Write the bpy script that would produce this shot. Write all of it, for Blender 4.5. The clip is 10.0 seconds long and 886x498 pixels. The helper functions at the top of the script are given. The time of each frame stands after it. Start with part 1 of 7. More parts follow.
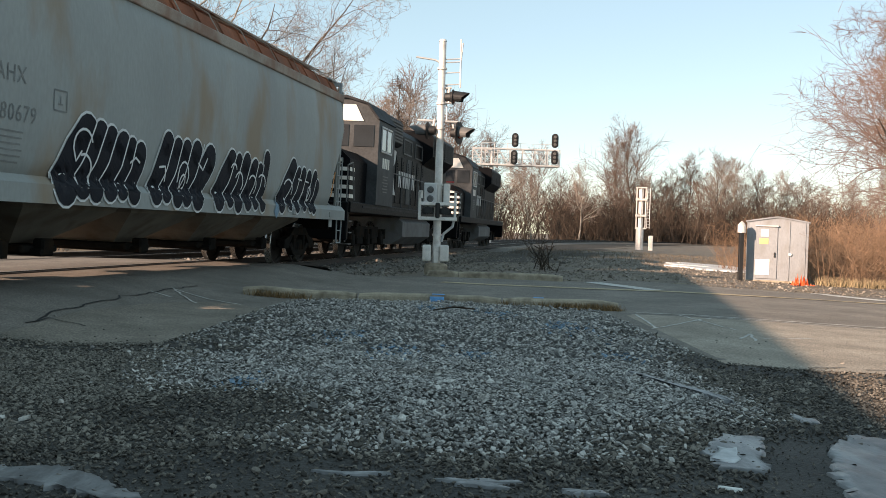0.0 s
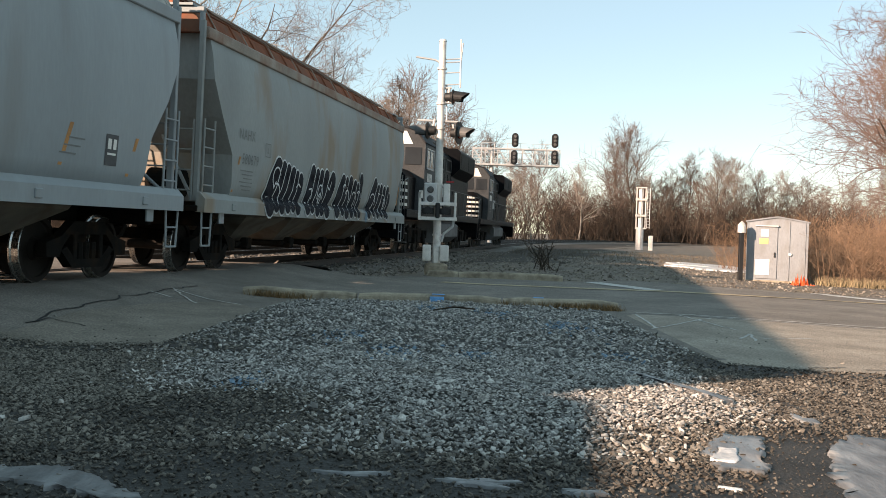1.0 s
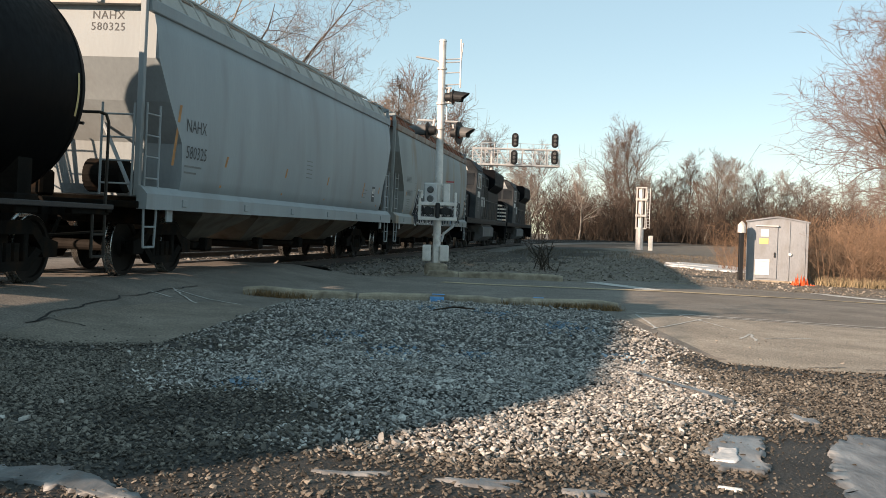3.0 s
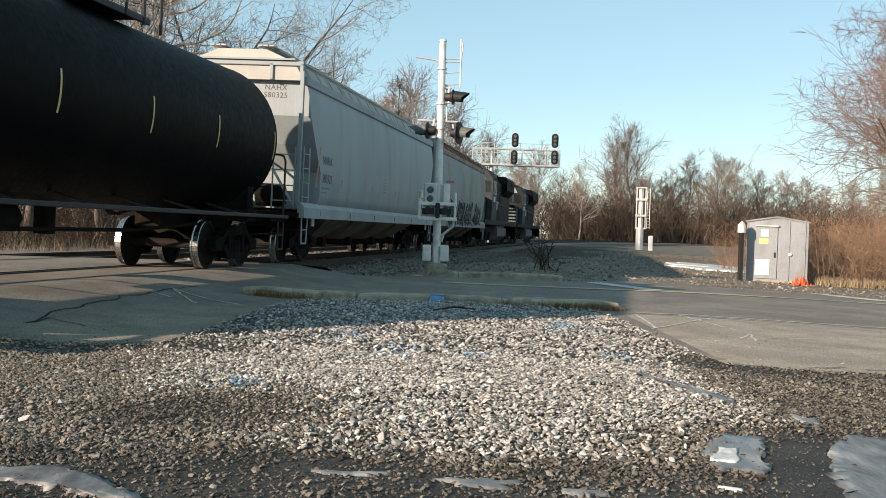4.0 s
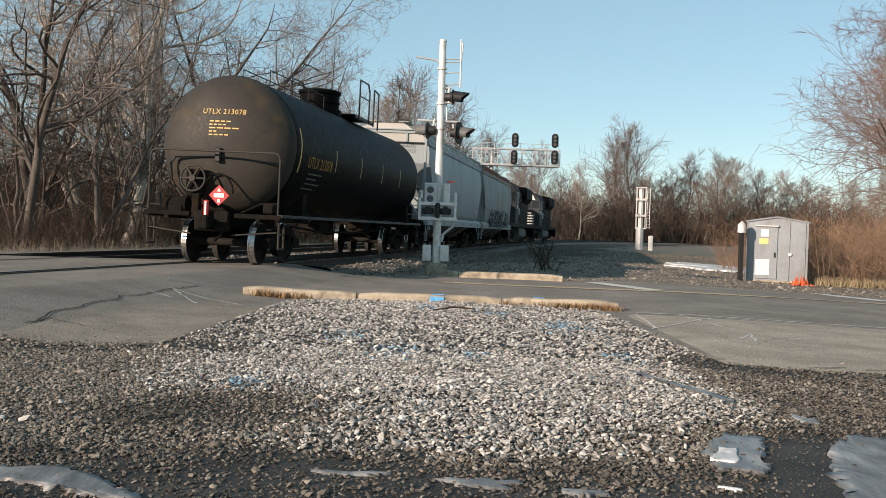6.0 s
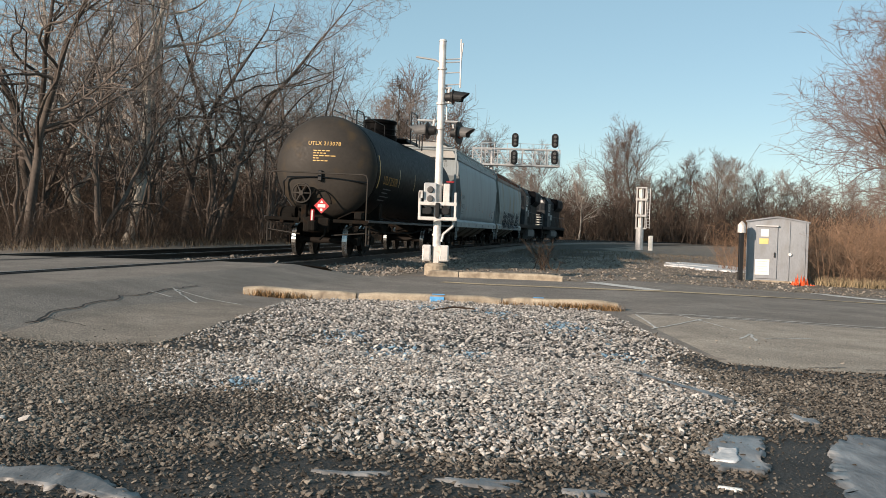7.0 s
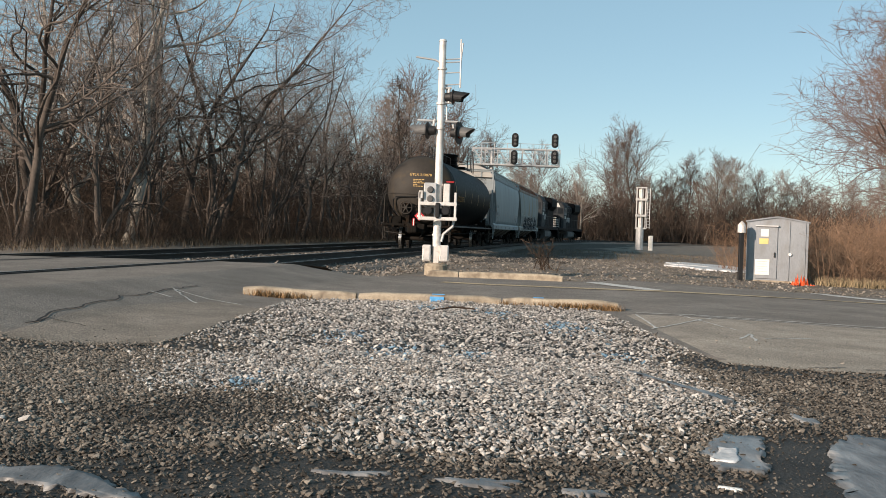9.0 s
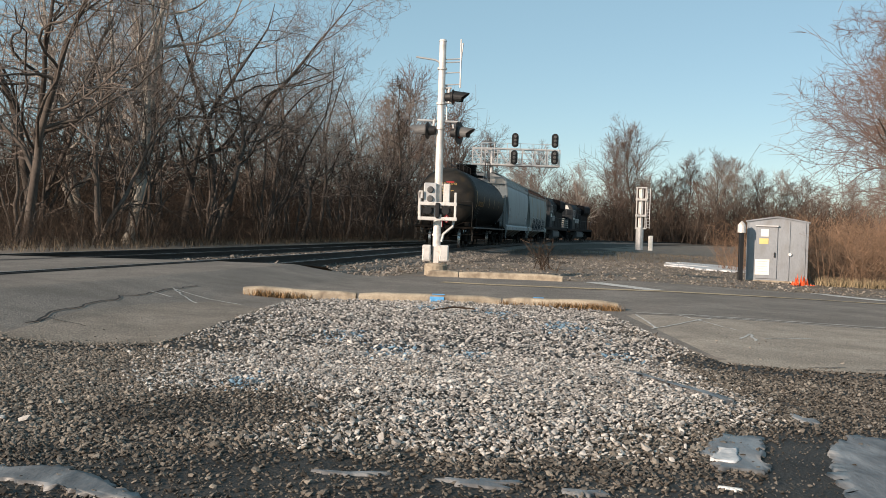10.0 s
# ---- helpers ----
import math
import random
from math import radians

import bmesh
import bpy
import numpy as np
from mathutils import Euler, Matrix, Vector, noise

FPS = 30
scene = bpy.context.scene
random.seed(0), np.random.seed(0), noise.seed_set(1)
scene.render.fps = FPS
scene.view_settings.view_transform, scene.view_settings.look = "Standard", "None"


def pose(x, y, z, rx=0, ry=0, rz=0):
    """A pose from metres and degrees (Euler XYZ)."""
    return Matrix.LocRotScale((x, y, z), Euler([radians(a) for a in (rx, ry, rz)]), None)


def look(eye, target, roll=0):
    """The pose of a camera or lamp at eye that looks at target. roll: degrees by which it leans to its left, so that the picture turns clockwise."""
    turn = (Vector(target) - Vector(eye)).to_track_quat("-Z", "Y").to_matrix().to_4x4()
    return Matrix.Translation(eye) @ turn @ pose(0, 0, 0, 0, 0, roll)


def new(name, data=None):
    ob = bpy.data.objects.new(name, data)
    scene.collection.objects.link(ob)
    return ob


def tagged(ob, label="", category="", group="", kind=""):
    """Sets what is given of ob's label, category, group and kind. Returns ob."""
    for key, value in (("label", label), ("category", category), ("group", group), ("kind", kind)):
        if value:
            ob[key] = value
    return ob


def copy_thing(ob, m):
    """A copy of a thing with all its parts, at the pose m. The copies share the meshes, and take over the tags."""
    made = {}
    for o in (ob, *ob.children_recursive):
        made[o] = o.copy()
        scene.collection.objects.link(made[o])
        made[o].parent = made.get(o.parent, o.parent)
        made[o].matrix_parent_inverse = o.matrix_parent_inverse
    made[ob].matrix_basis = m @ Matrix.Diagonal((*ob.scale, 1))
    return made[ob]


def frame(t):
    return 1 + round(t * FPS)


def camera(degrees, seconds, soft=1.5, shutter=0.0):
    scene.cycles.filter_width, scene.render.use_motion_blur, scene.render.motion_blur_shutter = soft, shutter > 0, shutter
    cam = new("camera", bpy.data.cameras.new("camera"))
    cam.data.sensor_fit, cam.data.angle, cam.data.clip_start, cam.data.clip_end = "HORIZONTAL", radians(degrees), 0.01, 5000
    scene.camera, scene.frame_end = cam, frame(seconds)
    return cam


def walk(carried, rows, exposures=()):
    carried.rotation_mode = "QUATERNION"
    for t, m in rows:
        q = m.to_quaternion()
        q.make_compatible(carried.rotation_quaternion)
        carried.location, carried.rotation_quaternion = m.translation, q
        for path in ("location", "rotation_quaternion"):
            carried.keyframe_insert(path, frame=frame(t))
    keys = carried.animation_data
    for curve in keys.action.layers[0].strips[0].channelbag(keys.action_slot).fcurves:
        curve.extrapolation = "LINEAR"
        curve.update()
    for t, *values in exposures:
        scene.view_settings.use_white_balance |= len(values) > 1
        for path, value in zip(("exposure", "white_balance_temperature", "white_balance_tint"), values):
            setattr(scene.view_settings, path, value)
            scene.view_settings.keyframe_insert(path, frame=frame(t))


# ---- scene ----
# ---- camera: on a tripod, standing still ----
EYE = (0.0, 0.0, 1.15)
cam = camera(45.25, 10.0, soft=0.9, shutter=0.0)
STILL = pose(*EYE, 90 - 1.015, 0, 0) @ pose(0, 0, 0, 0, 0, 1.853)
walk(cam, [(0.0, STILL), (10.0, STILL)],
     exposures=[(0.0, 1.0, 8000, 27), (1.5, 0.95, 8000, 26), (2.7, 0.82, 7900, 25), (4.0, 0.78, 7200, 17.5), (5.5, 0.57, 7050, 18.5), (10.0, 0.38, 7000, 19)])

# ---- daylight: low winter sun from behind on the near side of the woods ----
SUN_EL, SUN_TO = radians(18.5), radians(48.9)      # height; heading of the shadows, from +y towards +x
world = bpy.data.worlds.new("sky")
scene.world = world
world.use_nodes = True
wn = world.node_tree.nodes
sky = wn.new("ShaderNodeTexSky")
sky.sky_type, sky.sun_disc = "NISHITA", False
sky.sun_elevation, sky.sun_rotation = SUN_EL, SUN_TO + math.pi
sky.air_density, sky.dust_density, sky.ozone_density = 0.95, 0.0, 1.4
sky.altitude = 1500
wn["Background"].inputs["Strength"].default_value = 0.1
haze = wn.new("ShaderNodeMix")
haze.data_type, haze.blend_type = "RGBA", "MULTIPLY"
haze.inputs["Factor"].default_value = 1.0
haze.inputs["B"].default_value = (0.91, 0.97, 0.95, 1)
veil = wn.new("ShaderNodeMix")          # thin even winter haze that evens out the sky from zenith to horizon
veil.data_type = "RGBA"
veil.inputs["Factor"].default_value = 0.42
veil.inputs["B"].default_value = (2.6, 5.15, 5.85, 1)
world.node_tree.links.new(sky.outputs[0], haze.inputs["A"])
world.node_tree.links.new(haze.outputs["Result"], veil.inputs["A"])
world.node_tree.links.new(veil.outputs["Result"], wn["Background"].inputs["Color"])
sun_data = bpy.data.lights.new("sun", "SUN")
sun_data.energy, sun_data.angle, sun_data.color = 4.8, radians(0.6), (1.0, 0.88, 0.72)
sun = new("sun", sun_data)
sun.matrix_world = look((0, 0, 0), (math.sin(SUN_TO) * math.cos(SUN_EL), math.cos(SUN_TO) * math.cos(SUN_EL), -math.sin(SUN_EL)))

# ---- the railway line: place and heading along its length ----
RAIL_Z, CANT = 0.288, 0.0195
TRACK_GAP = 4.4
_S = np.arange(-90.0, 420.0, 0.25)
_H = 0.18075 - 0.000787 * _S + 0.5 * 2.514e-5 * np.maximum(_S - 25, 0) ** 2 + 3.1e-8 * np.clip(_S - 25, 0, 155) ** 3
_X, _Y = np.cumsum(np.sin(_H) * 0.25), np.cumsum(np.cos(_H) * 0.25)
_i0 = int(90 / 0.25)
_X, _Y = _X - _X[_i0] - 8.7255, _Y - _Y[_i0]


def on_line(s, v=0.0):
    """The place s metres along the line and v metres to its right, and its heading."""
    x, y, h = np.interp(s, _S, _X), np.interp(s, _S, _Y), np.interp(s, _S, _H)
    return x + v * np.cos(h), y - v * np.sin(h), h


def along(x, y):
    """How far along the line and how far to its right a place lies (good within the crossing and its surroundings)."""
    x, y = np.asarray(x, float), np.asarray(y, float)
    s = (y + 0.0) / math.cos(0.18)
    for _ in range(6):
        cx, cy, h = np.interp(s, _S, _X), np.interp(s, _S, _Y), np.interp(s, _S, _H)
        s = s + (x - cx) * np.sin(h) + (y - cy) * np.cos(h)
    cx, cy, h = np.interp(s, _S, _X), np.interp(s, _S, _Y), np.interp(s, _S, _H)
    return s, (x - cx) * np.cos(h) - (y - cy) * np.sin(h)


def smooth(a, b, x):
    t = np.clip((np.asarray(x, float) - a) / (b - a), 0, 1)
    return t * t * (3 - 2 * t)


def ground_z(x, y):
    """Height of the plain ground: a hump where the road climbs over the rails, and a fall away from them."""
    s, v = along(x, y)
    hump = np.interp(v, [-30, -14, -7.2, 1.15, 1.9, 2.7, 3.6, 9.5, 13.5, 16, 22, 60], [0, 0, 0.262, 0.262, 0.15, 0.04, 0.0, 0.0, -0.12, -0.22, -0.3, -0.3])
    level = np.interp(v, [-30, 9, 13.5, 22, 60], [0, 0, -0.15, -0.3, -0.3])
    w = 1 - smooth(24.6, 26.2, s)
    return hump * w + level * (1 - w)


# ---- building helpers ----
def part(name, bm, material, parent=None, label="", smooth_faces=False):
    """Links a bmesh as one mesh object, under a thing or part if one is given."""
    me = bpy.data.meshes.new(name)
    bmesh.ops.recalc_face_normals(bm, faces=bm.faces[:])
    bm.to_mesh(me)
    bm.free()
    return link(name, me, material, parent, label, smooth_faces)


def link(name, me, material, parent=None, label="", smooth_faces=False):
    if material is not None:
        me.materials.append(material)
    me.polygons.foreach_set("use_smooth", [bool(smooth_faces)] * len(me.polygons))
    ob = new(name, me)
    if parent is not None:
        ob.parent = parent
    return tagged(ob, label) if label else ob


def thing(name, label, category, m=None, group="", kind=""):
    ob = new(name)
    ob.empty_display_size = 0.2
    if m is not None:
        ob.matrix_basis = m
    return tagged(ob, label, category, group, kind)


def box(bm, c, size, bevel=0.0, m=None):
    r = bmesh.ops.create_cube(bm, size=1.0, matrix=(m or Matrix()) @ Matrix.Translation(c) @ Matrix.Diagonal((*size, 1)))
    if bevel:
        edges = list({e for v in r["verts"] for e in v.link_edges})
        bmesh.ops.bevel(bm, geom=edges, offset=bevel, segments=1, affect="EDGES")
    return bm


def rod(bm, a, b, r0, r1=None, seg=8):
    a, b = Vector(a), Vector(b)
    d = b - a
    m = Matrix.Translation((a + b) / 2) @ d.to_track_quat("Z", "Y").to_matrix().to_4x4()
    bmesh.ops.create_cone(bm, cap_ends=True, segments=seg, radius1=r0, radius2=r0 if r1 is None else r1, depth=d.length, matrix=m)
    return bm


def pipe(bm, pts, r, seg=6):
    for a, b in zip(pts, pts[1:]):
        rod(bm, a, b, r, seg=seg)
    for p in pts[1:-1]:
        bmesh.ops.create_icosphere(bm, subdivisions=1, radius=r * 1.02, matrix=Matrix.Translation(p))
    return bm


def plate(bm, outline, thick, m=None):
    """A flat outline in x and z, given a thickness along y."""
    m = m or Matrix()
    a = [bm.verts.new(m @ Vector((x, -thick / 2, z))) for x, z in outline]
    b = [bm.verts.new(m @ Vector((x, thick / 2, z))) for x, z in outline]
    bm.faces.new(a)
    bm.faces.new(b[::-1])
    n = len(a)
    for i in range(n):
        bm.faces.new((a[i], b[i], b[(i + 1) % n], a[(i + 1) % n]))
    return bm


def lathe(bm, profile, m=None, seg=24):
    """Turns (radius, height) pairs round the z axis."""
    m = m or Matrix()
    rings = []
    for r, z in profile:
        rings.append([bm.verts.new(m @ Vector((r * math.cos(2 * math.pi * i / seg), r * math.sin(2 * math.pi * i / seg), z))) for i in range(seg)])
    for p, q in zip(rings, rings[1:]):
        for i in range(seg):
            bm.faces.new((p[i], p[(i + 1) % seg], q[(i + 1) % seg], q[i]))
    bm.faces.new(rings[0][::-1])
    bm.faces.new(rings[-1])
    return bm


def words(text, size, material, parent, place, name="lettering", spread=1.0, label="", align="CENTER"):
    """Raised lettering in the built-in font; place turns a flat (x, y) into a point of the surface."""
    cu = bpy.data.curves.new(name, "FONT")
    cu.body, cu.size, cu.align_x, cu.space_character = text, size, align, spread
    cu.resolution_u = 2
    ob = bpy.data.objects.new(name, cu)
    scene.collection.objects.link(ob)
    me = bpy.data.meshes.new_from_object(ob.evaluated_get(bpy.context.evaluated_depsgraph_get()))
    bpy.data.objects.remove(ob)
    for v in me.vertices:
        v.co = place(v.co.x, v.co.y)
    me.materials.clear()
    return link(name, me, material, parent, label)


def from_arrays(name, verts, faces, material, parent=None, label="", smooth_faces=False):
    me = bpy.data.meshes.new(name)
    verts, faces = np.asarray(verts, np.float32), np.asarray(faces, np.int32)
    n, k = faces.shape
    me.vertices.add(len(verts))
    me.vertices.foreach_set("co", verts.ravel())
    me.loops.add(n * k)
    me.loops.foreach_set("vertex_index", faces.ravel())
    me.polygons.add(n)
    me.polygons.foreach_set("loop_start", np.arange(0, n * k, k, dtype=np.int32))
    me.update(calc_edges=True)
    me.validate()
    return link(name, me, material, parent, label, smooth_faces)
# ---- materials ----
def mat(name, base, rough=0.7, metal=0.0, vary=0.25, scale=3.0, fine=40.0, bump=0.15, tint=None, tint_at=0.6, tint_amount=0.7, stretch=(1, 1, 1), spec=0.4, tint_scale=None, island=0.0, objects=0.0, speck=None):
    """A surface with broad stains of a second colour, fine grain in tone and relief; sizes per metre."""
    m = bpy.data.materials.new(name)
    m.use_nodes = True
    nt = m.node_tree
    N, L = nt.nodes, nt.links
    b = N["Principled BSDF"]
    co = N.new("ShaderNodeTexCoord")
    mp = N.new("ShaderNodeMapping")
    mp.inputs["Scale"].default_value = stretch
    L.new(co.outputs["Object"], mp.inputs["Vector"])

    def tex(s, detail=4.0, vec=mp):
        t = N.new("ShaderNodeTexNoise")
        t.inputs["Scale"].default_value, t.inputs["Detail"].default_value = s, detail
        L.new(vec.outputs[0], t.inputs["Vector"])
        return t

    def mix(kind, fac, a, c):
        x = N.new("ShaderNodeMix")
        x.data_type, x.blend_type = "RGBA", kind
        for sock, val in ((x.inputs["Factor"], fac), (x.inputs["A"], a), (x.inputs["B"], c)):
            if isinstance(val, (int, float)):
                sock.default_value = val
            elif isinstance(val, tuple):
                sock.default_value = (*val, 1)
            else:
                L.new(val, sock)
        return x.outputs["Result"]

    def span(fac, lo, hi, a=0.0, c=1.0):
        r = N.new("ShaderNodeMapRange")
        r.inputs["From Min"].default_value, r.inputs["From Max"].default_value = lo, hi
        r.inputs["To Min"].default_value, r.inputs["To Max"].default_value = a, c
        L.new(fac, r.inputs["Value"])
        return r.outputs["Result"]

    broad, grain = tex(scale), tex(fine, 6.0)
    col = mix("MIX", span(broad.outputs["Fac"], 0.3, 0.7), tuple(c * (1 - vary) for c in base), tuple(min(1, c * (1 + vary)) for c in base))
    g = vary if speck is None else speck
    col = mix("MULTIPLY", 0.6, col, mix("MIX", span(grain.outputs["Fac"], 0.3, 0.7), (1 - g, 1 - g, 1 - g), (1 + g, 1 + g, 1 + g)))
    if tint:
        spots = tex(tint_scale or scale * 1.7, 8.0)
        col = mix("MIX", span(spots.outputs["Fac"], tint_at - 0.05, tint_at + 0.12, 0, tint_amount), col, tint)
    if island or objects:
        g = N.new("ShaderNodeNewGeometry") if island else N.new("ShaderNodeObjectInfo")
        out = g.outputs["Random Per Island"] if island else g.outputs["Random"]
        k = island or objects
        col = mix("MULTIPLY", 1.0, col, mix("MIX", out, (1 - k, 1 - k, 1 - k), (1 + k, 1 + k * 0.97, 1 + k * 0.92)))
    L.new(col, b.inputs["Base Color"])
    b.inputs["Metallic"].default_value = metal
    b.inputs["Specular IOR Level"].default_value = spec
    L.new(span(grain.outputs["Fac"], 0.2, 0.8, max(0.02, rough - 0.12), min(1, rough + 0.12)), b.inputs["Roughness"])
    if bump:
        bp = N.new("ShaderNodeBump")
        bp.inputs["Strength"].default_value, bp.inputs["Distance"].default_value = bump, 0.02
        L.new(grain.outputs["Fac"], bp.inputs["Height"])
        L.new(bp.outputs[0], b.inputs["Normal"])
    return m


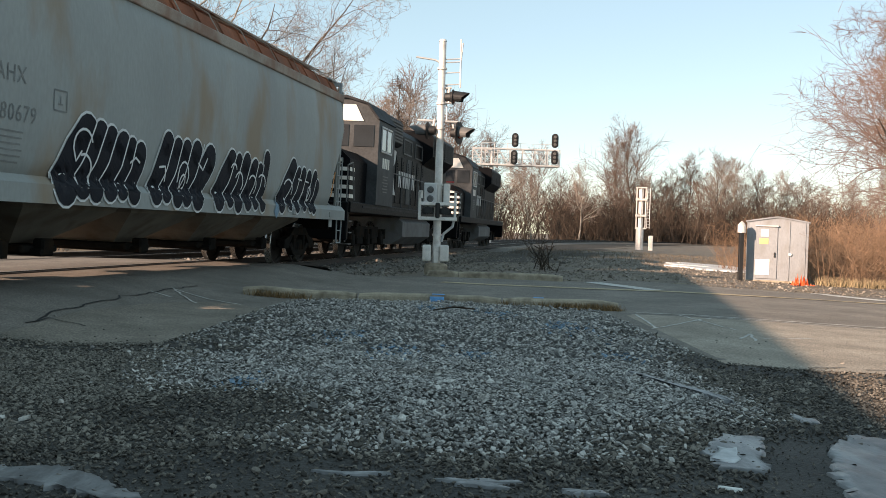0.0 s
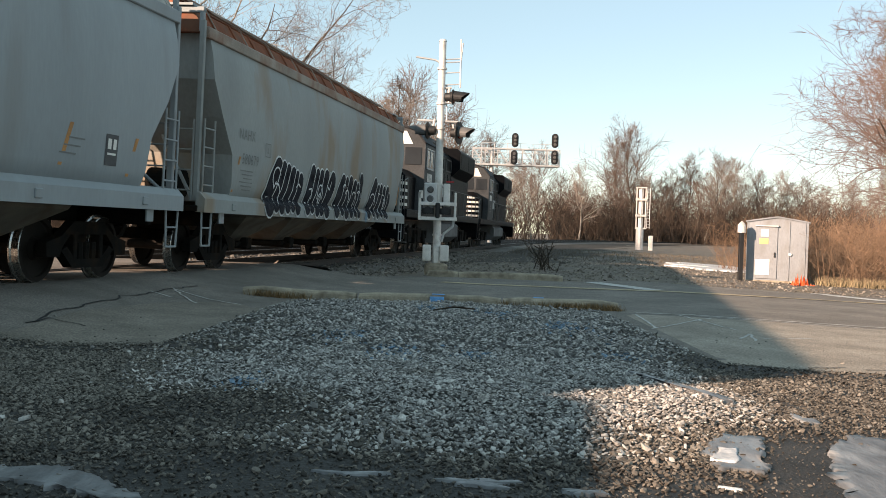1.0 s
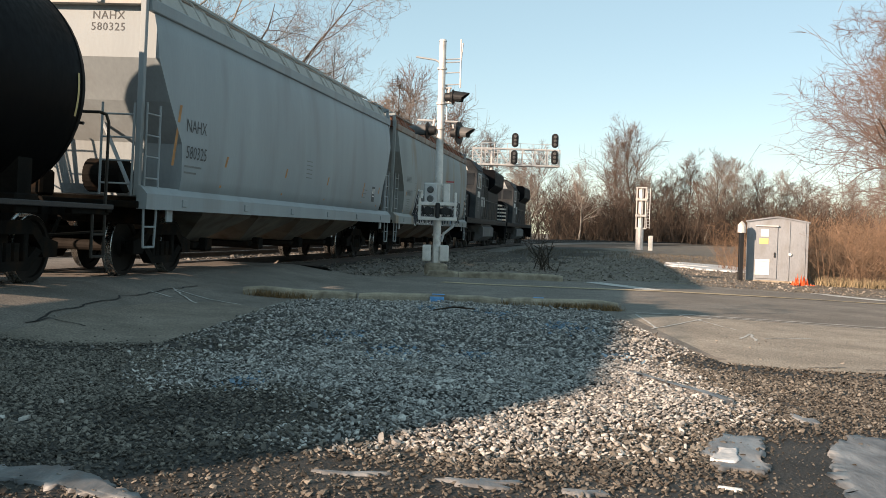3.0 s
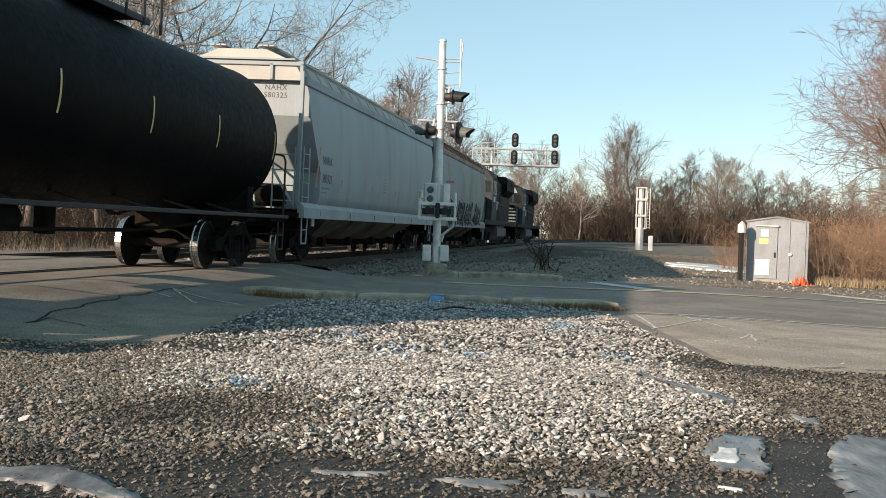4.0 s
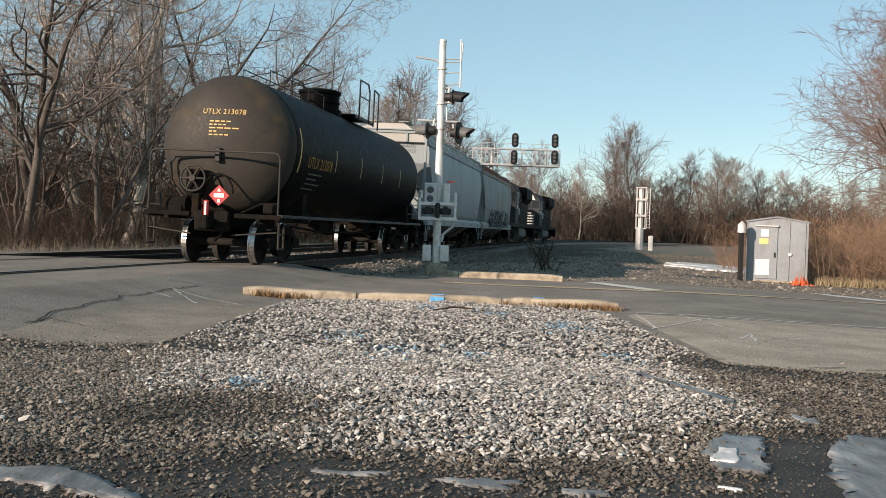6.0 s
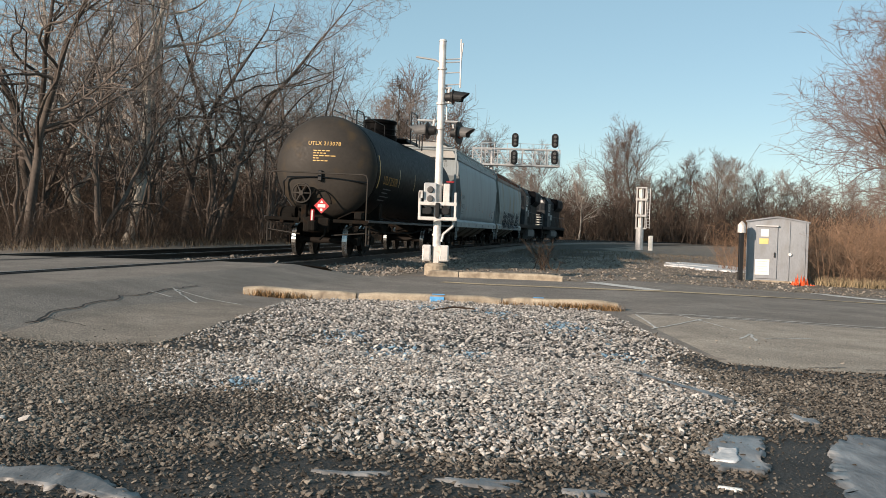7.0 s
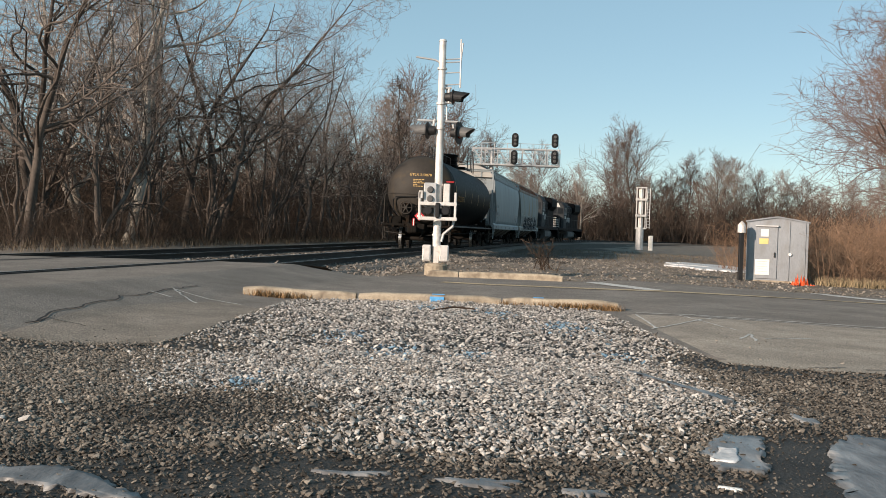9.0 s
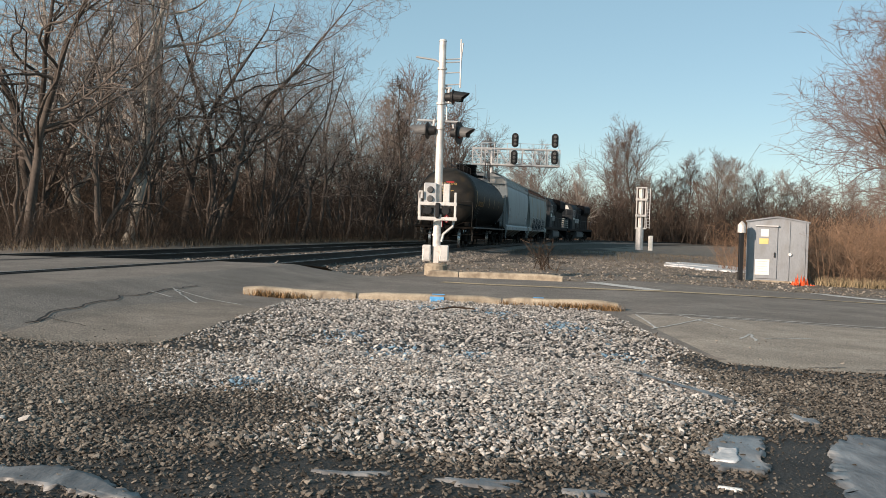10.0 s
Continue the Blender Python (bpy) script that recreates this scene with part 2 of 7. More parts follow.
M = dict(
    asphalt=mat("asphalt", (0.205, 0.18, 0.158), 0.92, vary=0.2, scale=0.7, fine=45, bump=0.7, speck=0.8, tint=(0.14, 0.122, 0.107), tint_at=0.55, tint_amount=0.55, tint_scale=2.2, spec=0.2),
    apron=mat("pale_worn_asphalt", (0.33, 0.282, 0.235), 0.93, vary=0.2, scale=1.1, fine=45, bump=0.7, speck=0.8, tint=(0.25, 0.215, 0.18), tint_at=0.56, tint_amount=0.55, tint_scale=2.6, spec=0.15),
    patch=mat("brown_worn_asphalt", (0.24, 0.205, 0.172), 0.93, vary=0.2, scale=1.1, fine=45, bump=0.7, speck=0.8, tint=(0.17, 0.146, 0.122), tint_at=0.56, tint_amount=0.55, tint_scale=2.6, spec=0.15),
    soil=mat("soil", (0.15, 0.122, 0.1), 0.92, vary=0.35, scale=0.9, fine=25, bump=0.6, tint=(0.21, 0.165, 0.1), tint_at=0.55),
    dark_soil=mat("wet_soil", (0.036, 0.033, 0.03), 0.7, vary=0.45, scale=2.5, fine=45, bump=0.8, spec=0.3),
    stone=mat("limestone_chips", (0.36, 0.345, 0.33), 0.88, vary=0.2, scale=14, fine=90, bump=0.3, island=0.65, spec=0.25, tint=(0.22, 0.18, 0.14), tint_at=0.62, tint_scale=2.0, tint_amount=0.4),
    brown_stone=mat("dusty_brown_stone", (0.17, 0.152, 0.132), 0.88, vary=0.25, scale=14, fine=90, bump=0.3, island=0.6, spec=0.25),
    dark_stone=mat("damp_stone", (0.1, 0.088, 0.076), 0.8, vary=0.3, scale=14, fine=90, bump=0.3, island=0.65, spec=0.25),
    blue_stone=mat("painted_stone", (0.16, 0.27, 0.36), 0.8, vary=0.2, scale=14, fine=90, bump=0.3, island=0.3),
    ballast=mat("ballast_bed", (0.125, 0.11, 0.096), 0.9, vary=0.4, scale=5, fine=28, bump=1.0),
    ballast_stone=mat("ballast_stone", (0.19, 0.168, 0.147), 0.9, vary=0.3, scale=9, fine=60, bump=0.3, island=0.5),
    tie=mat("tarred_timber", (0.05, 0.042, 0.036), 0.9, vary=0.3, scale=2, fine=30, stretch=(1, 6, 6), objects=0.4),
    # cinder tone lowered further, so the train's shadow over it reads dark
    shaded_cinder_bed=mat("shaded_cinder_bed", (0.075, 0.066, 0.058), 0.95, vary=0.4, scale=1.2, fine=22, bump=0.8, tint=(0.12, 0.1, 0.082), tint_at=0.56, spec=0.1),
    rail=mat("rail_steel", (0.03, 0.023, 0.019), 0.75, 0.1, vary=0.3, scale=2, fine=50),
    rail_top=mat("polished_rail_head", (0.45, 0.44, 0.43), 0.3, 1.0, vary=0.1, bump=0.0),
    concrete=mat("kerb_concrete", (0.37, 0.31, 0.235), 0.92, vary=0.28, scale=3.5, fine=40, bump=0.7, tint=(0.15, 0.115, 0.085), tint_at=0.54, tint_scale=5),
    rubber=mat("black_rubber", (0.018, 0.017, 0.017), 0.8, vary=0.3),
    white_paint=mat("worn_road_paint", (0.55, 0.53, 0.5), 0.8, vary=0.25, scale=4, fine=30, bump=0.1, tint=(0.12, 0.11, 0.1), tint_at=0.55, tint_scale=12),
    yellow_paint=mat("worn_yellow_paint", (0.46, 0.35, 0.22), 0.8, vary=0.25, scale=4, fine=30, bump=0.1, tint=(0.2, 0.17, 0.13), tint_at=0.56, tint_scale=9),
    blue_paint=mat("blue_spray_paint", (0.1, 0.38, 0.72), 0.7, vary=0.2, scale=9),
    logo_white=mat("worn_white_decal", (0.5, 0.5, 0.5), 0.6, vary=0.15, scale=3, spec=0.1),
    orange=mat("orange_netting", (0.8, 0.12, 0.04), 0.6, vary=0.2, scale=9),
    ice=mat("old_ice", (0.13, 0.13, 0.133), 0.42, vary=0.35, scale=7, fine=26, bump=0.35, tint=(0.33, 0.335, 0.34), tint_at=0.53, tint_scale=5.0, tint_amount=0.6, stretch=(1, 0.4, 1), spec=0.4),
    snow=mat("old_snow", (0.5, 0.51, 0.52), 0.75, vary=0.25, scale=4, fine=20, bump=0.4),
    aluminium=mat("dull_aluminium", (0.27, 0.285, 0.305), 0.45, 0.5, vary=0.12, scale=1.3, fine=25, bump=0.05, stretch=(1, 1, 0.5), tint=(0.2, 0.195, 0.185), tint_at=0.54, tint_amount=0.6),
    mast=mat("aluminium_paint", (0.7, 0.67, 0.64), 0.5, 0.25, vary=0.12, scale=4, fine=40, bump=0.05, tint=(0.45, 0.4, 0.36), tint_at=0.6),
    galvanised=mat("galvanised_steel", (0.5, 0.5, 0.5), 0.55, 0.4, vary=0.15, scale=3),
    black_metal=mat("black_enamel", (0.014, 0.014, 0.015), 0.55, vary=0.3, scale=6, bump=0.05),
    grey_metal=mat("weathered_grey_enamel", (0.1, 0.1, 0.1), 0.6, vary=0.25, scale=6, bump=0.05),
    lens=mat("red_signal_lens", (0.09, 0.008, 0.006), 0.15, vary=0.1, bump=0.0),
    paper=mat("white_notice", (0.7, 0.69, 0.66), 0.7, vary=0.06),
    yellow_sign=mat("yellow_notice", (0.68, 0.5, 0.2), 0.6, vary=0.06),
    bark=mat("grey_bark", (0.085, 0.07, 0.06), 0.95, vary=0.45, scale=2.5, fine=25, bump=0.5, stretch=(1, 1, 0.3), objects=0.25),
    pale_bark=mat("pale_bark", (0.33, 0.3, 0.26), 0.9, vary=0.25, scale=2, fine=25, bump=0.4, stretch=(1, 1, 0.5), tint=(0.14, 0.11, 0.085), tint_at=0.53, tint_scale=1.6),
    twig=mat("bare_twigs", (0.215, 0.18, 0.16), 0.95, vary=0.25, scale=1, bump=0.0, objects=0.25, spec=0.1),
    pale_twig=mat("pale_twigs", (0.36, 0.325, 0.295), 0.95, vary=0.25, scale=1, bump=0.0, spec=0.1),
    dark_twig=mat("dark_twigs", (0.06, 0.046, 0.039), 0.95, vary=0.25, scale=1, bump=0.0, objects=0.25, spec=0.1),
    red_twig=mat("reddish_twigs", (0.135, 0.095, 0.078), 0.95, vary=0.25, scale=1, bump=0.0, objects=0.2),
    brush=mat("brush_stems", (0.058, 0.043, 0.034), 0.95, vary=0.35, scale=0.6, bump=0.0, island=0.5, spec=0.1),
    far_brush=mat("far_wood_stems", (0.085, 0.064, 0.052), 0.95, vary=0.3, scale=0.3, bump=0.0, island=0.5, spec=0.1),
    kerb_grass=mat("rusty_dead_grass", (0.27, 0.17, 0.09), 0.95, vary=0.3, scale=2, bump=0.0, island=0.4, spec=0.1),
    willow_twig=mat("pinkish_twigs", (0.17, 0.118, 0.1), 0.95, vary=0.25, scale=1, bump=0.0, spec=0.1),
    red_brush=mat("russet_brush", (0.24, 0.15, 0.098), 0.95, vary=0.35, scale=0.6, bump=0.0, island=0.4),
    dull_grass=mat("grey_dead_grass", (0.15, 0.12, 0.088), 0.95, vary=0.3, scale=2, bump=0.0, island=0.4, spec=0.1),
    dry_grass=mat("dry_grass", (0.34, 0.26, 0.16), 0.95, vary=0.25, scale=2, bump=0.0, island=0.4),
    hopper_grey=mat("pale_grey_car_paint", (0.27, 0.305, 0.32), 0.55, vary=0.1, scale=0.7, fine=18, bump=0.06, stretch=(1, 1, 0.25), tint=(0.2, 0.2, 0.19), tint_at=0.57, tint_amount=0.5, spec=0.25),
    hopper_old=mat("rust_stained_grey_paint", (0.265, 0.285, 0.28), 0.65, vary=0.13, scale=0.6, fine=18, bump=0.08, stretch=(1, 1, 0.45), tint=(0.26, 0.17, 0.1), tint_at=0.56, tint_amount=0.7, spec=0.25),
    rust=mat("rusted_roof", (0.25, 0.085, 0.048), 0.85, vary=0.3, scale=1.2, fine=20, tint=(0.16, 0.09, 0.065), tint_at=0.58, spec=0.1),
    eave=mat("rust_edged_paint", (0.3, 0.25, 0.21), 0.75, vary=0.25, scale=0.8, tint=(0.2, 0.08, 0.045), tint_at=0.5),
    roof_grey=mat("dusty_roof_paint", (0.4, 0.385, 0.36), 0.75, vary=0.15, scale=1.2),
    underframe=mat("grimy_underframe", (0.012, 0.011, 0.01), 0.85, vary=0.35, scale=2, fine=30, tint=(0.03, 0.018, 0.011), tint_at=0.57, spec=0.03),
    hopper_bay=mat("dusty_bay_paint", (0.12, 0.105, 0.085), 0.8, vary=0.25, scale=1.5, tint=(0.07, 0.045, 0.028), tint_at=0.55),
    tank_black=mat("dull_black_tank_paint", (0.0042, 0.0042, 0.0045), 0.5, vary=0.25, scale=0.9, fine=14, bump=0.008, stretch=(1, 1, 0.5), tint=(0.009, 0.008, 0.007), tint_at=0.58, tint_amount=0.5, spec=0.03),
    tank_end=mat("brownish_black_tank_end", (0.034, 0.03, 0.026), 0.6, vary=0.2, scale=1.2, fine=14, bump=0.04, tint=(0.06, 0.043, 0.025), tint_at=0.6, spec=0.2),
    loco_black=mat("locomotive_black", (0.007, 0.0075, 0.009), 0.5, vary=0.3, scale=1.4, fine=16, bump=0.0, spec=0.03),
    loco_grey=mat("sooty_panel", (0.03, 0.031, 0.034), 0.6, vary=0.35, scale=2.2, spec=0.04),
    cab_grey=mat("weathered_cab_paint", (0.06, 0.064, 0.068), 0.55, vary=0.25, scale=1.6, fine=16, bump=0.0, spec=0.04),
    tank_silver=mat("dusty_fuel_tank", (0.11, 0.113, 0.116), 0.6, spec=0.1, vary=0.25, scale=1.6, tint=(0.08, 0.07, 0.06), tint_at=0.56),
    white_enamel=mat("white_enamel", (0.72, 0.7, 0.66), 0.5, vary=0.08, scale=3),
    yellow_mark=mat("yellow_reflective_mark", (0.6, 0.45, 0.2), 0.5, vary=0.12, scale=8),
    orange_mark=mat("orange_faded_mark", (0.45, 0.2, 0.07), 0.7, vary=0.2, scale=6),
    ochre_ink=mat("ochre_lettering", (0.62, 0.4, 0.14), 0.6, vary=0.1),
    worn_ink=mat("worn_lettering", (0.16, 0.17, 0.17), 0.7, vary=0.2),
    cinder=mat("cinder_stone", (0.23, 0.2, 0.172), 0.9, vary=0.3, scale=9, fine=60, bump=0.3, island=0.5, spec=0.2),
    faded_ochre=mat("faded_ochre_lettering", (0.36, 0.2, 0.06), 0.7, vary=0.2, spec=0.1),
    dark_ink=mat("dark_lettering", (0.07, 0.072, 0.075), 0.7, vary=0.1),
    spray_dark=mat("dark_spray_paint", (0.014, 0.016, 0.022), 0.7, vary=0.2, scale=3, spec=0.1),
    spray_pale=mat("pale_spray_paint", (0.62, 0.64, 0.65), 0.6, vary=0.1, scale=3),
    wheel=mat("wheel_steel", (0.018, 0.015, 0.013), 0.75, 0.1, vary=0.3, scale=4, spec=0.1),
    tread=mat("polished_tread", (0.5, 0.49, 0.47), 0.28, 1.0, vary=0.1, bump=0.0),
    red=mat("red_enamel", (0.5, 0.03, 0.035), 0.5, vary=0.12),
    glass=mat("dark_cab_glass", (0.03, 0.035, 0.04), 0.08, vary=0.1, bump=0.0, spec=0.6),
)
# ---- ground, road and line ----
def sheet(name, xs, ys, height, material, label, category, kind="structure", parent=None):
    gx, gy = np.meshgrid(xs, ys)
    z = height(gx, gy)
    n, m = len(ys), len(xs)
    idx = np.arange(n * m).reshape(n, m)
    f = np.stack([idx[:-1, :-1], idx[:-1, 1:], idx[1:, 1:], idx[1:, :-1]], -1).reshape(-1, 4)
    ob = from_arrays(name, np.stack([gx, gy, z], -1).reshape(-1, 3), f, material, parent, smooth_faces=True)
    return tagged(ob, label, category, kind=kind)


def wobble(x, y, amp, size):
    return amp * (np.sin(x / size * 2.1 + 1.3 * np.sin(y / size)) * np.cos(y / size * 1.7 + 0.7) + 0.5 * np.sin(x / size * 5.3 + y / size * 4.1))


def soil_z(x, y):
    return ground_z(x, y) + wobble(x, y, 0.012, 1.6) - 0.035


far = [100, 130, 180, 260, 400, 700, 1300, 2500]
axis_x = np.array([-v for v in far[::-1]] + list(np.arange(-80, -20, 4.0)) + list(np.arange(-20, 24, 0.5)) + list(np.arange(24, 84, 4.0)) + far)
axis_y = np.array([-v for v in far[::-1]] + list(np.arange(-80, 0, 8.0)) + list(np.arange(0, 44, 0.5)) + list(np.arange(44, 96, 4.0)) + far)
sheet("ground", axis_x, axis_y, soil_z, M["soil"], "bare brown winter soil with grit and dead grass", "ground")


def near_edge(x):
    """Where the asphalt ends towards the gravel."""
    left = 9.75 + 0.45 * smooth(-3.3, -4.6, x) - 0.3 * np.sin(x * 1.1)
    right = 9.62 + 0.05 * np.sin(x * 3.1)
    mid = 16.55 - 0.083 * x
    wl, wr = smooth(-2.2, -2.65, x), smooth(2.3, 2.62, x)
    return mid + (left - mid) * wl + (right - mid) * wr


def far_edge(x):
    return np.interp(x, [-60, -11, -6.6, -2.3, -0.5, 3.0, 4.6, 9.4, 14, 60], [23.2, 23.7, 24.65, 25.2, 26.2, 25.8, 27.6, 26.6, 25.9, 20.0])


def road_sheet():
    xs = np.array(list(np.arange(-60, -12, 3.0)) + list(np.arange(-12, 14, 0.1)) + list(np.arange(14, 61, 3.0)))
    k = np.linspace(0, 1, 40)
    a, b = near_edge(xs), far_edge(xs)
    a = a + 0.05 * np.sin(xs * 9.0) + 0.03 * np.sin(xs * 23.0)
    gx = np.repeat(xs[None], 40, 0)
    gy = a[None] + (b - a)[None] * k[:, None]
    z = ground_z(gx, gy) + 0.012
    z[0] -= 0.02
    z[-1] -= 0.06
    idx = np.arange(gx.size).reshape(gx.shape)
    f = np.stack([idx[:-1, :-1], idx[:-1, 1:], idx[1:, 1:], idx[1:, :-1]], -1).reshape(-1, 4)
    ob = from_arrays("road", np.stack([gx, gy, z], -1).reshape(-1, 3), f, M["asphalt"], smooth_faces=True)
    return tagged(ob, "worn grey-brown asphalt road climbing over the level crossing", "road", kind="structure")


road_sheet()


def cinder_strip():
    """Cinders and old ballast spread on the flat along the track, coloured darker to deepen the train's shade."""
    n = 9
    ss = np.concatenate([np.arange(40, 120, 1.0), np.arange(120, 240, 4.0)])
    V = []
    for i, s in enumerate(ss):
        edge = 7.6 + 1.3 * math.sin(s * 0.31) + 0.7 * math.sin(s * 0.83 + 1) - 4.5 * max(0.0, 1 - (s - 40) / 14) + 0.02 * max(0.0, s - 80)
        for k in range(n):
            v = 2.3 + (edge - 2.3) * k / (n - 1)
            x, y, _ = on_line(s, v)
            V.append((x, y, float(ground_z(x, y)) + (-0.06 if k == n - 1 or i == 0 else -0.012 + 0.008 * math.sin(x * 3 + y * 2.1))))
    idx = np.arange(len(V)).reshape(len(ss), n)
    f = np.stack([idx[:-1, :-1], idx[:-1, 1:], idx[1:, 1:], idx[1:, :-1]], -1).reshape(-1, 4)
    tagged(from_arrays("cinder_strip", V, f, M["shaded_cinder_bed"], smooth_faces=True), "cinders and old ballast beside the track, train shade deepened in their colour", "ground", kind="structure")


cinder_strip()


def on_road(x, y, lift=0.0215):
    return Vector((x, y, float(ground_z(x, y)) + lift))


def stripe(name, pts, width, material, label, category="road marking"):
    """A painted line that follows the road's surface."""
    bm = bmesh.new()
    rows = []
    for (x0, y0), (x1, y1) in zip(pts, pts[1:]):
        n = max(2, int(math.hypot(x1 - x0, y1 - y0) / 0.4))
        d = Vector((x1 - x0, y1 - y0)).normalized()
        p = Vector((-d.y, d.x)) * width / 2
        row = []
        for i in range(n + 1):
            x, y = x0 + (x1 - x0) * i / n, y0 + (y1 - y0) * i / n
            row.append((bm.verts.new(on_road(x + p.x, y + p.y)), bm.verts.new(on_road(x - p.x, y - p.y))))
        rows.append(row)
    for row in rows:
        for (a, b), (c, d) in zip(row, row[1:]):
            bm.faces.new((a, b, d, c))
    return tagged(part(name, bm, material), label, category, kind="structure")


def jagged(pts, seed, amp=0.018):
    """The same line broken into short crooked steps."""
    rnd = random.Random(seed)
    out = [pts[0]]
    for (x0, y0), (x1, y1) in zip(pts, pts[1:]):
        n = max(1, int(math.hypot(x1 - x0, y1 - y0) / 0.16))
        out += [(x0 + (x1 - x0) * k / n + rnd.gauss(0, amp), y0 + (y1 - y0) * k / n + rnd.gauss(0, amp)) for k in range(1, n + 1)]
    return out


def apron(xs, near, far, label, material):
    k = np.linspace(0, 1, 16)
    a, b = near(xs), far(xs)
    gx = np.repeat(xs[None], 16, 0)
    gy = a[None] + (b - a)[None] * k[:, None]
    z = ground_z(gx, gy) + 0.0165
    for edge in (z[0], z[-1], z[:, 0], z[:, -1]):
        edge -= 0.006
    idx = np.arange(gx.size).reshape(gx.shape)
    f = np.stack([idx[:-1, :-1], idx[:-1, 1:], idx[1:, 1:], idx[1:, :-1]], -1).reshape(-1, 4)
    ob = from_arrays("asphalt_patch", np.stack([gx, gy, z], -1).reshape(-1, 3), f, material, smooth_faces=True)
    return tagged(ob, label, "asphalt patch", kind="structure")


apron(np.linspace(2.62, 24, 120), lambda x: near_edge(x) + 0.06 + 0.03 * np.sin(7 * x), lambda x: 15.55 - 0.085 * (x - 3) + 0.04 * np.sin(3 * x), "paler worn asphalt apron beside the road", M["apron"])
apron(np.linspace(-4.15, -2.2, 40), lambda x: near_edge(x) + 0.06, lambda x: near_edge(x) + 0.08 + (14.9 - near_edge(x)) * np.clip(np.sin(np.pi * (x + 4.35) / 2.6), 0, 1) ** 0.6, "worn brown-grey asphalt patch inside a tarred crack", M["patch"])
stripe("edge_line", [(2.9, 15.75), (30, 13.5)], 0.06, M["white_paint"], "thin worn white line at the road's near edge")
stripe("centre_line", [(0.0, 23.2), (0.95, 22.8), (3.24, 22.4), (5.0, 22.3), (8.05, 22.9), (9.64, 23.0), (30, 22.2)], 0.4, M["yellow_paint"], "faded yellow centre line on the asphalt")
stripe("far_edge_line", [(9.3, 26.35), (9.7, 25.4), (10.2, 24.4), (14, 22.9), (30, 21.0)], 0.5, M["white_paint"], "pale concrete edge strip along the road")
stripe("stop_line", [(3.6, 25.4), (4.55, 22.6)], 0.5, M["white_paint"], "worn white stop line before the rails")
stripe("spray_mark", jagged([(2.61, 13.08), (3.9, 15.29)], 40, 0.012), 0.032, M["white_paint"], "white sprayed survey mark on the asphalt")
stripe("spray_mark", jagged([(3.48, 15.53), (3.72, 13.47)], 41, 0.012), 0.032, M["white_paint"], "white sprayed survey mark on the asphalt")
stripe("spray_mark", jagged([(2.82, 15.36), (2.74, 13.93), (2.68, 13.26)], 42, 0.012), 0.032, M["white_paint"], "white sprayed survey mark on the asphalt")
stripe("spray_mark", jagged([(3.69, 15.51), (5.98, 15.13)], 43, 0.012), 0.032, M["white_paint"], "white sprayed survey mark on the asphalt")
stripe("spray_mark", jagged([(3.45, 12.19), (3.78, 12.97), (3.6, 12.11)], 44, 0.012), 0.032, M["white_paint"], "white sprayed survey mark on the asphalt")
stripe("spray_mark", jagged([(3.8, 12.49), (4.5, 12.86)], 45, 0.012), 0.032, M["white_paint"], "white sprayed survey mark on the asphalt")
stripe("spray_mark", jagged([(-3.99, 15.76), (-3.34, 14.4)], 46, 0.012), 0.032, M["white_paint"], "white sprayed survey mark on the asphalt")
stripe("spray_mark", jagged([(-3.94, 15.65), (-2.76, 14.66)], 47, 0.012), 0.032, M["white_paint"], "white sprayed survey mark on the asphalt")
stripe("spray_mark", jagged([(-4.09, 14.95), (-3.71, 14.67)], 48, 0.012), 0.032, M["white_paint"], "white sprayed survey mark on the asphalt")
stripe("asphalt_seam", jagged([(-4.2, 10.74), (-4.15, 11.3), (-3.9, 11.2), (-3.67, 10.97)], 1), 0.018, M["rubber"], "dark tarred crack across the asphalt", "crack")
stripe("asphalt_seam", jagged([(-4.2, 10.74), (-4.22, 11.2), (-4.29, 11.84), (-4.22, 12.3), (-4.25, 12.81), (-4.14, 13.5), (-4.17, 13.96), (-4.05, 14.6), (-4.0, 15.32), (-3.81, 16.6)], 2), 0.026, M["rubber"], "dark tarred crack across the asphalt", "crack")
for k in range(9):
    x = 3.4 + 0.55 * k
    stripe("asphalt_crack", jagged([(x, 9.75 + 0.1 * math.sin(k * 2.1)), (x + 0.42, 9.86 + 0.1 * math.sin(k * 1.3 + 1))], k), 0.02, M["rubber"], "jagged crack near the broken asphalt edge", "crack")


def kerb(name, a, b, label):
    """A low concrete kerb with a rounded, worn top edge, between two places."""
    a, b = Vector(a), Vector(b)
    d = (b - a).normalized()
    q = Vector((-d.y, d.x))
    prof = [(-0.09, -0.15), (-0.09, 0.105), (-0.075, 0.135), (-0.045, 0.15), (0.1, 0.15), (0.13, 0.13), (0.14, -0.15)]
    n = max(3, int((b - a).length / 0.25))
    bm = bmesh.new()
    rings = []
    for i in range(n + 1):
        p = a + (b - a) * i / n
        z = float(ground_z(p.x, p.y)) + 0.012 * noise.noise((p.x * 2, p.y * 2, 1))
        cut = 0.03 if i in (0, n) else 0.0
        rings.append([bm.verts.new((p.x + q.x * u + 0.008 * noise.noise((p.x * 5, u * 40, z)), p.y + q.y * u, z + w - (cut if w > 0.1 else 0))) for u, w in prof])
    for r, s in zip(rings, rings[1:]):
        for i in range(len(prof)):
            bm.faces.new((r[i], r[(i + 1) % len(prof)], s[(i + 1) % len(prof)], s[i]))
    bm.faces.new(rings[0])
    bm.faces.new(rings[-1][::-1])
    return tagged(part(name, bm, M["concrete"]), label, "kerb", "kerb stones of the island", "structure")


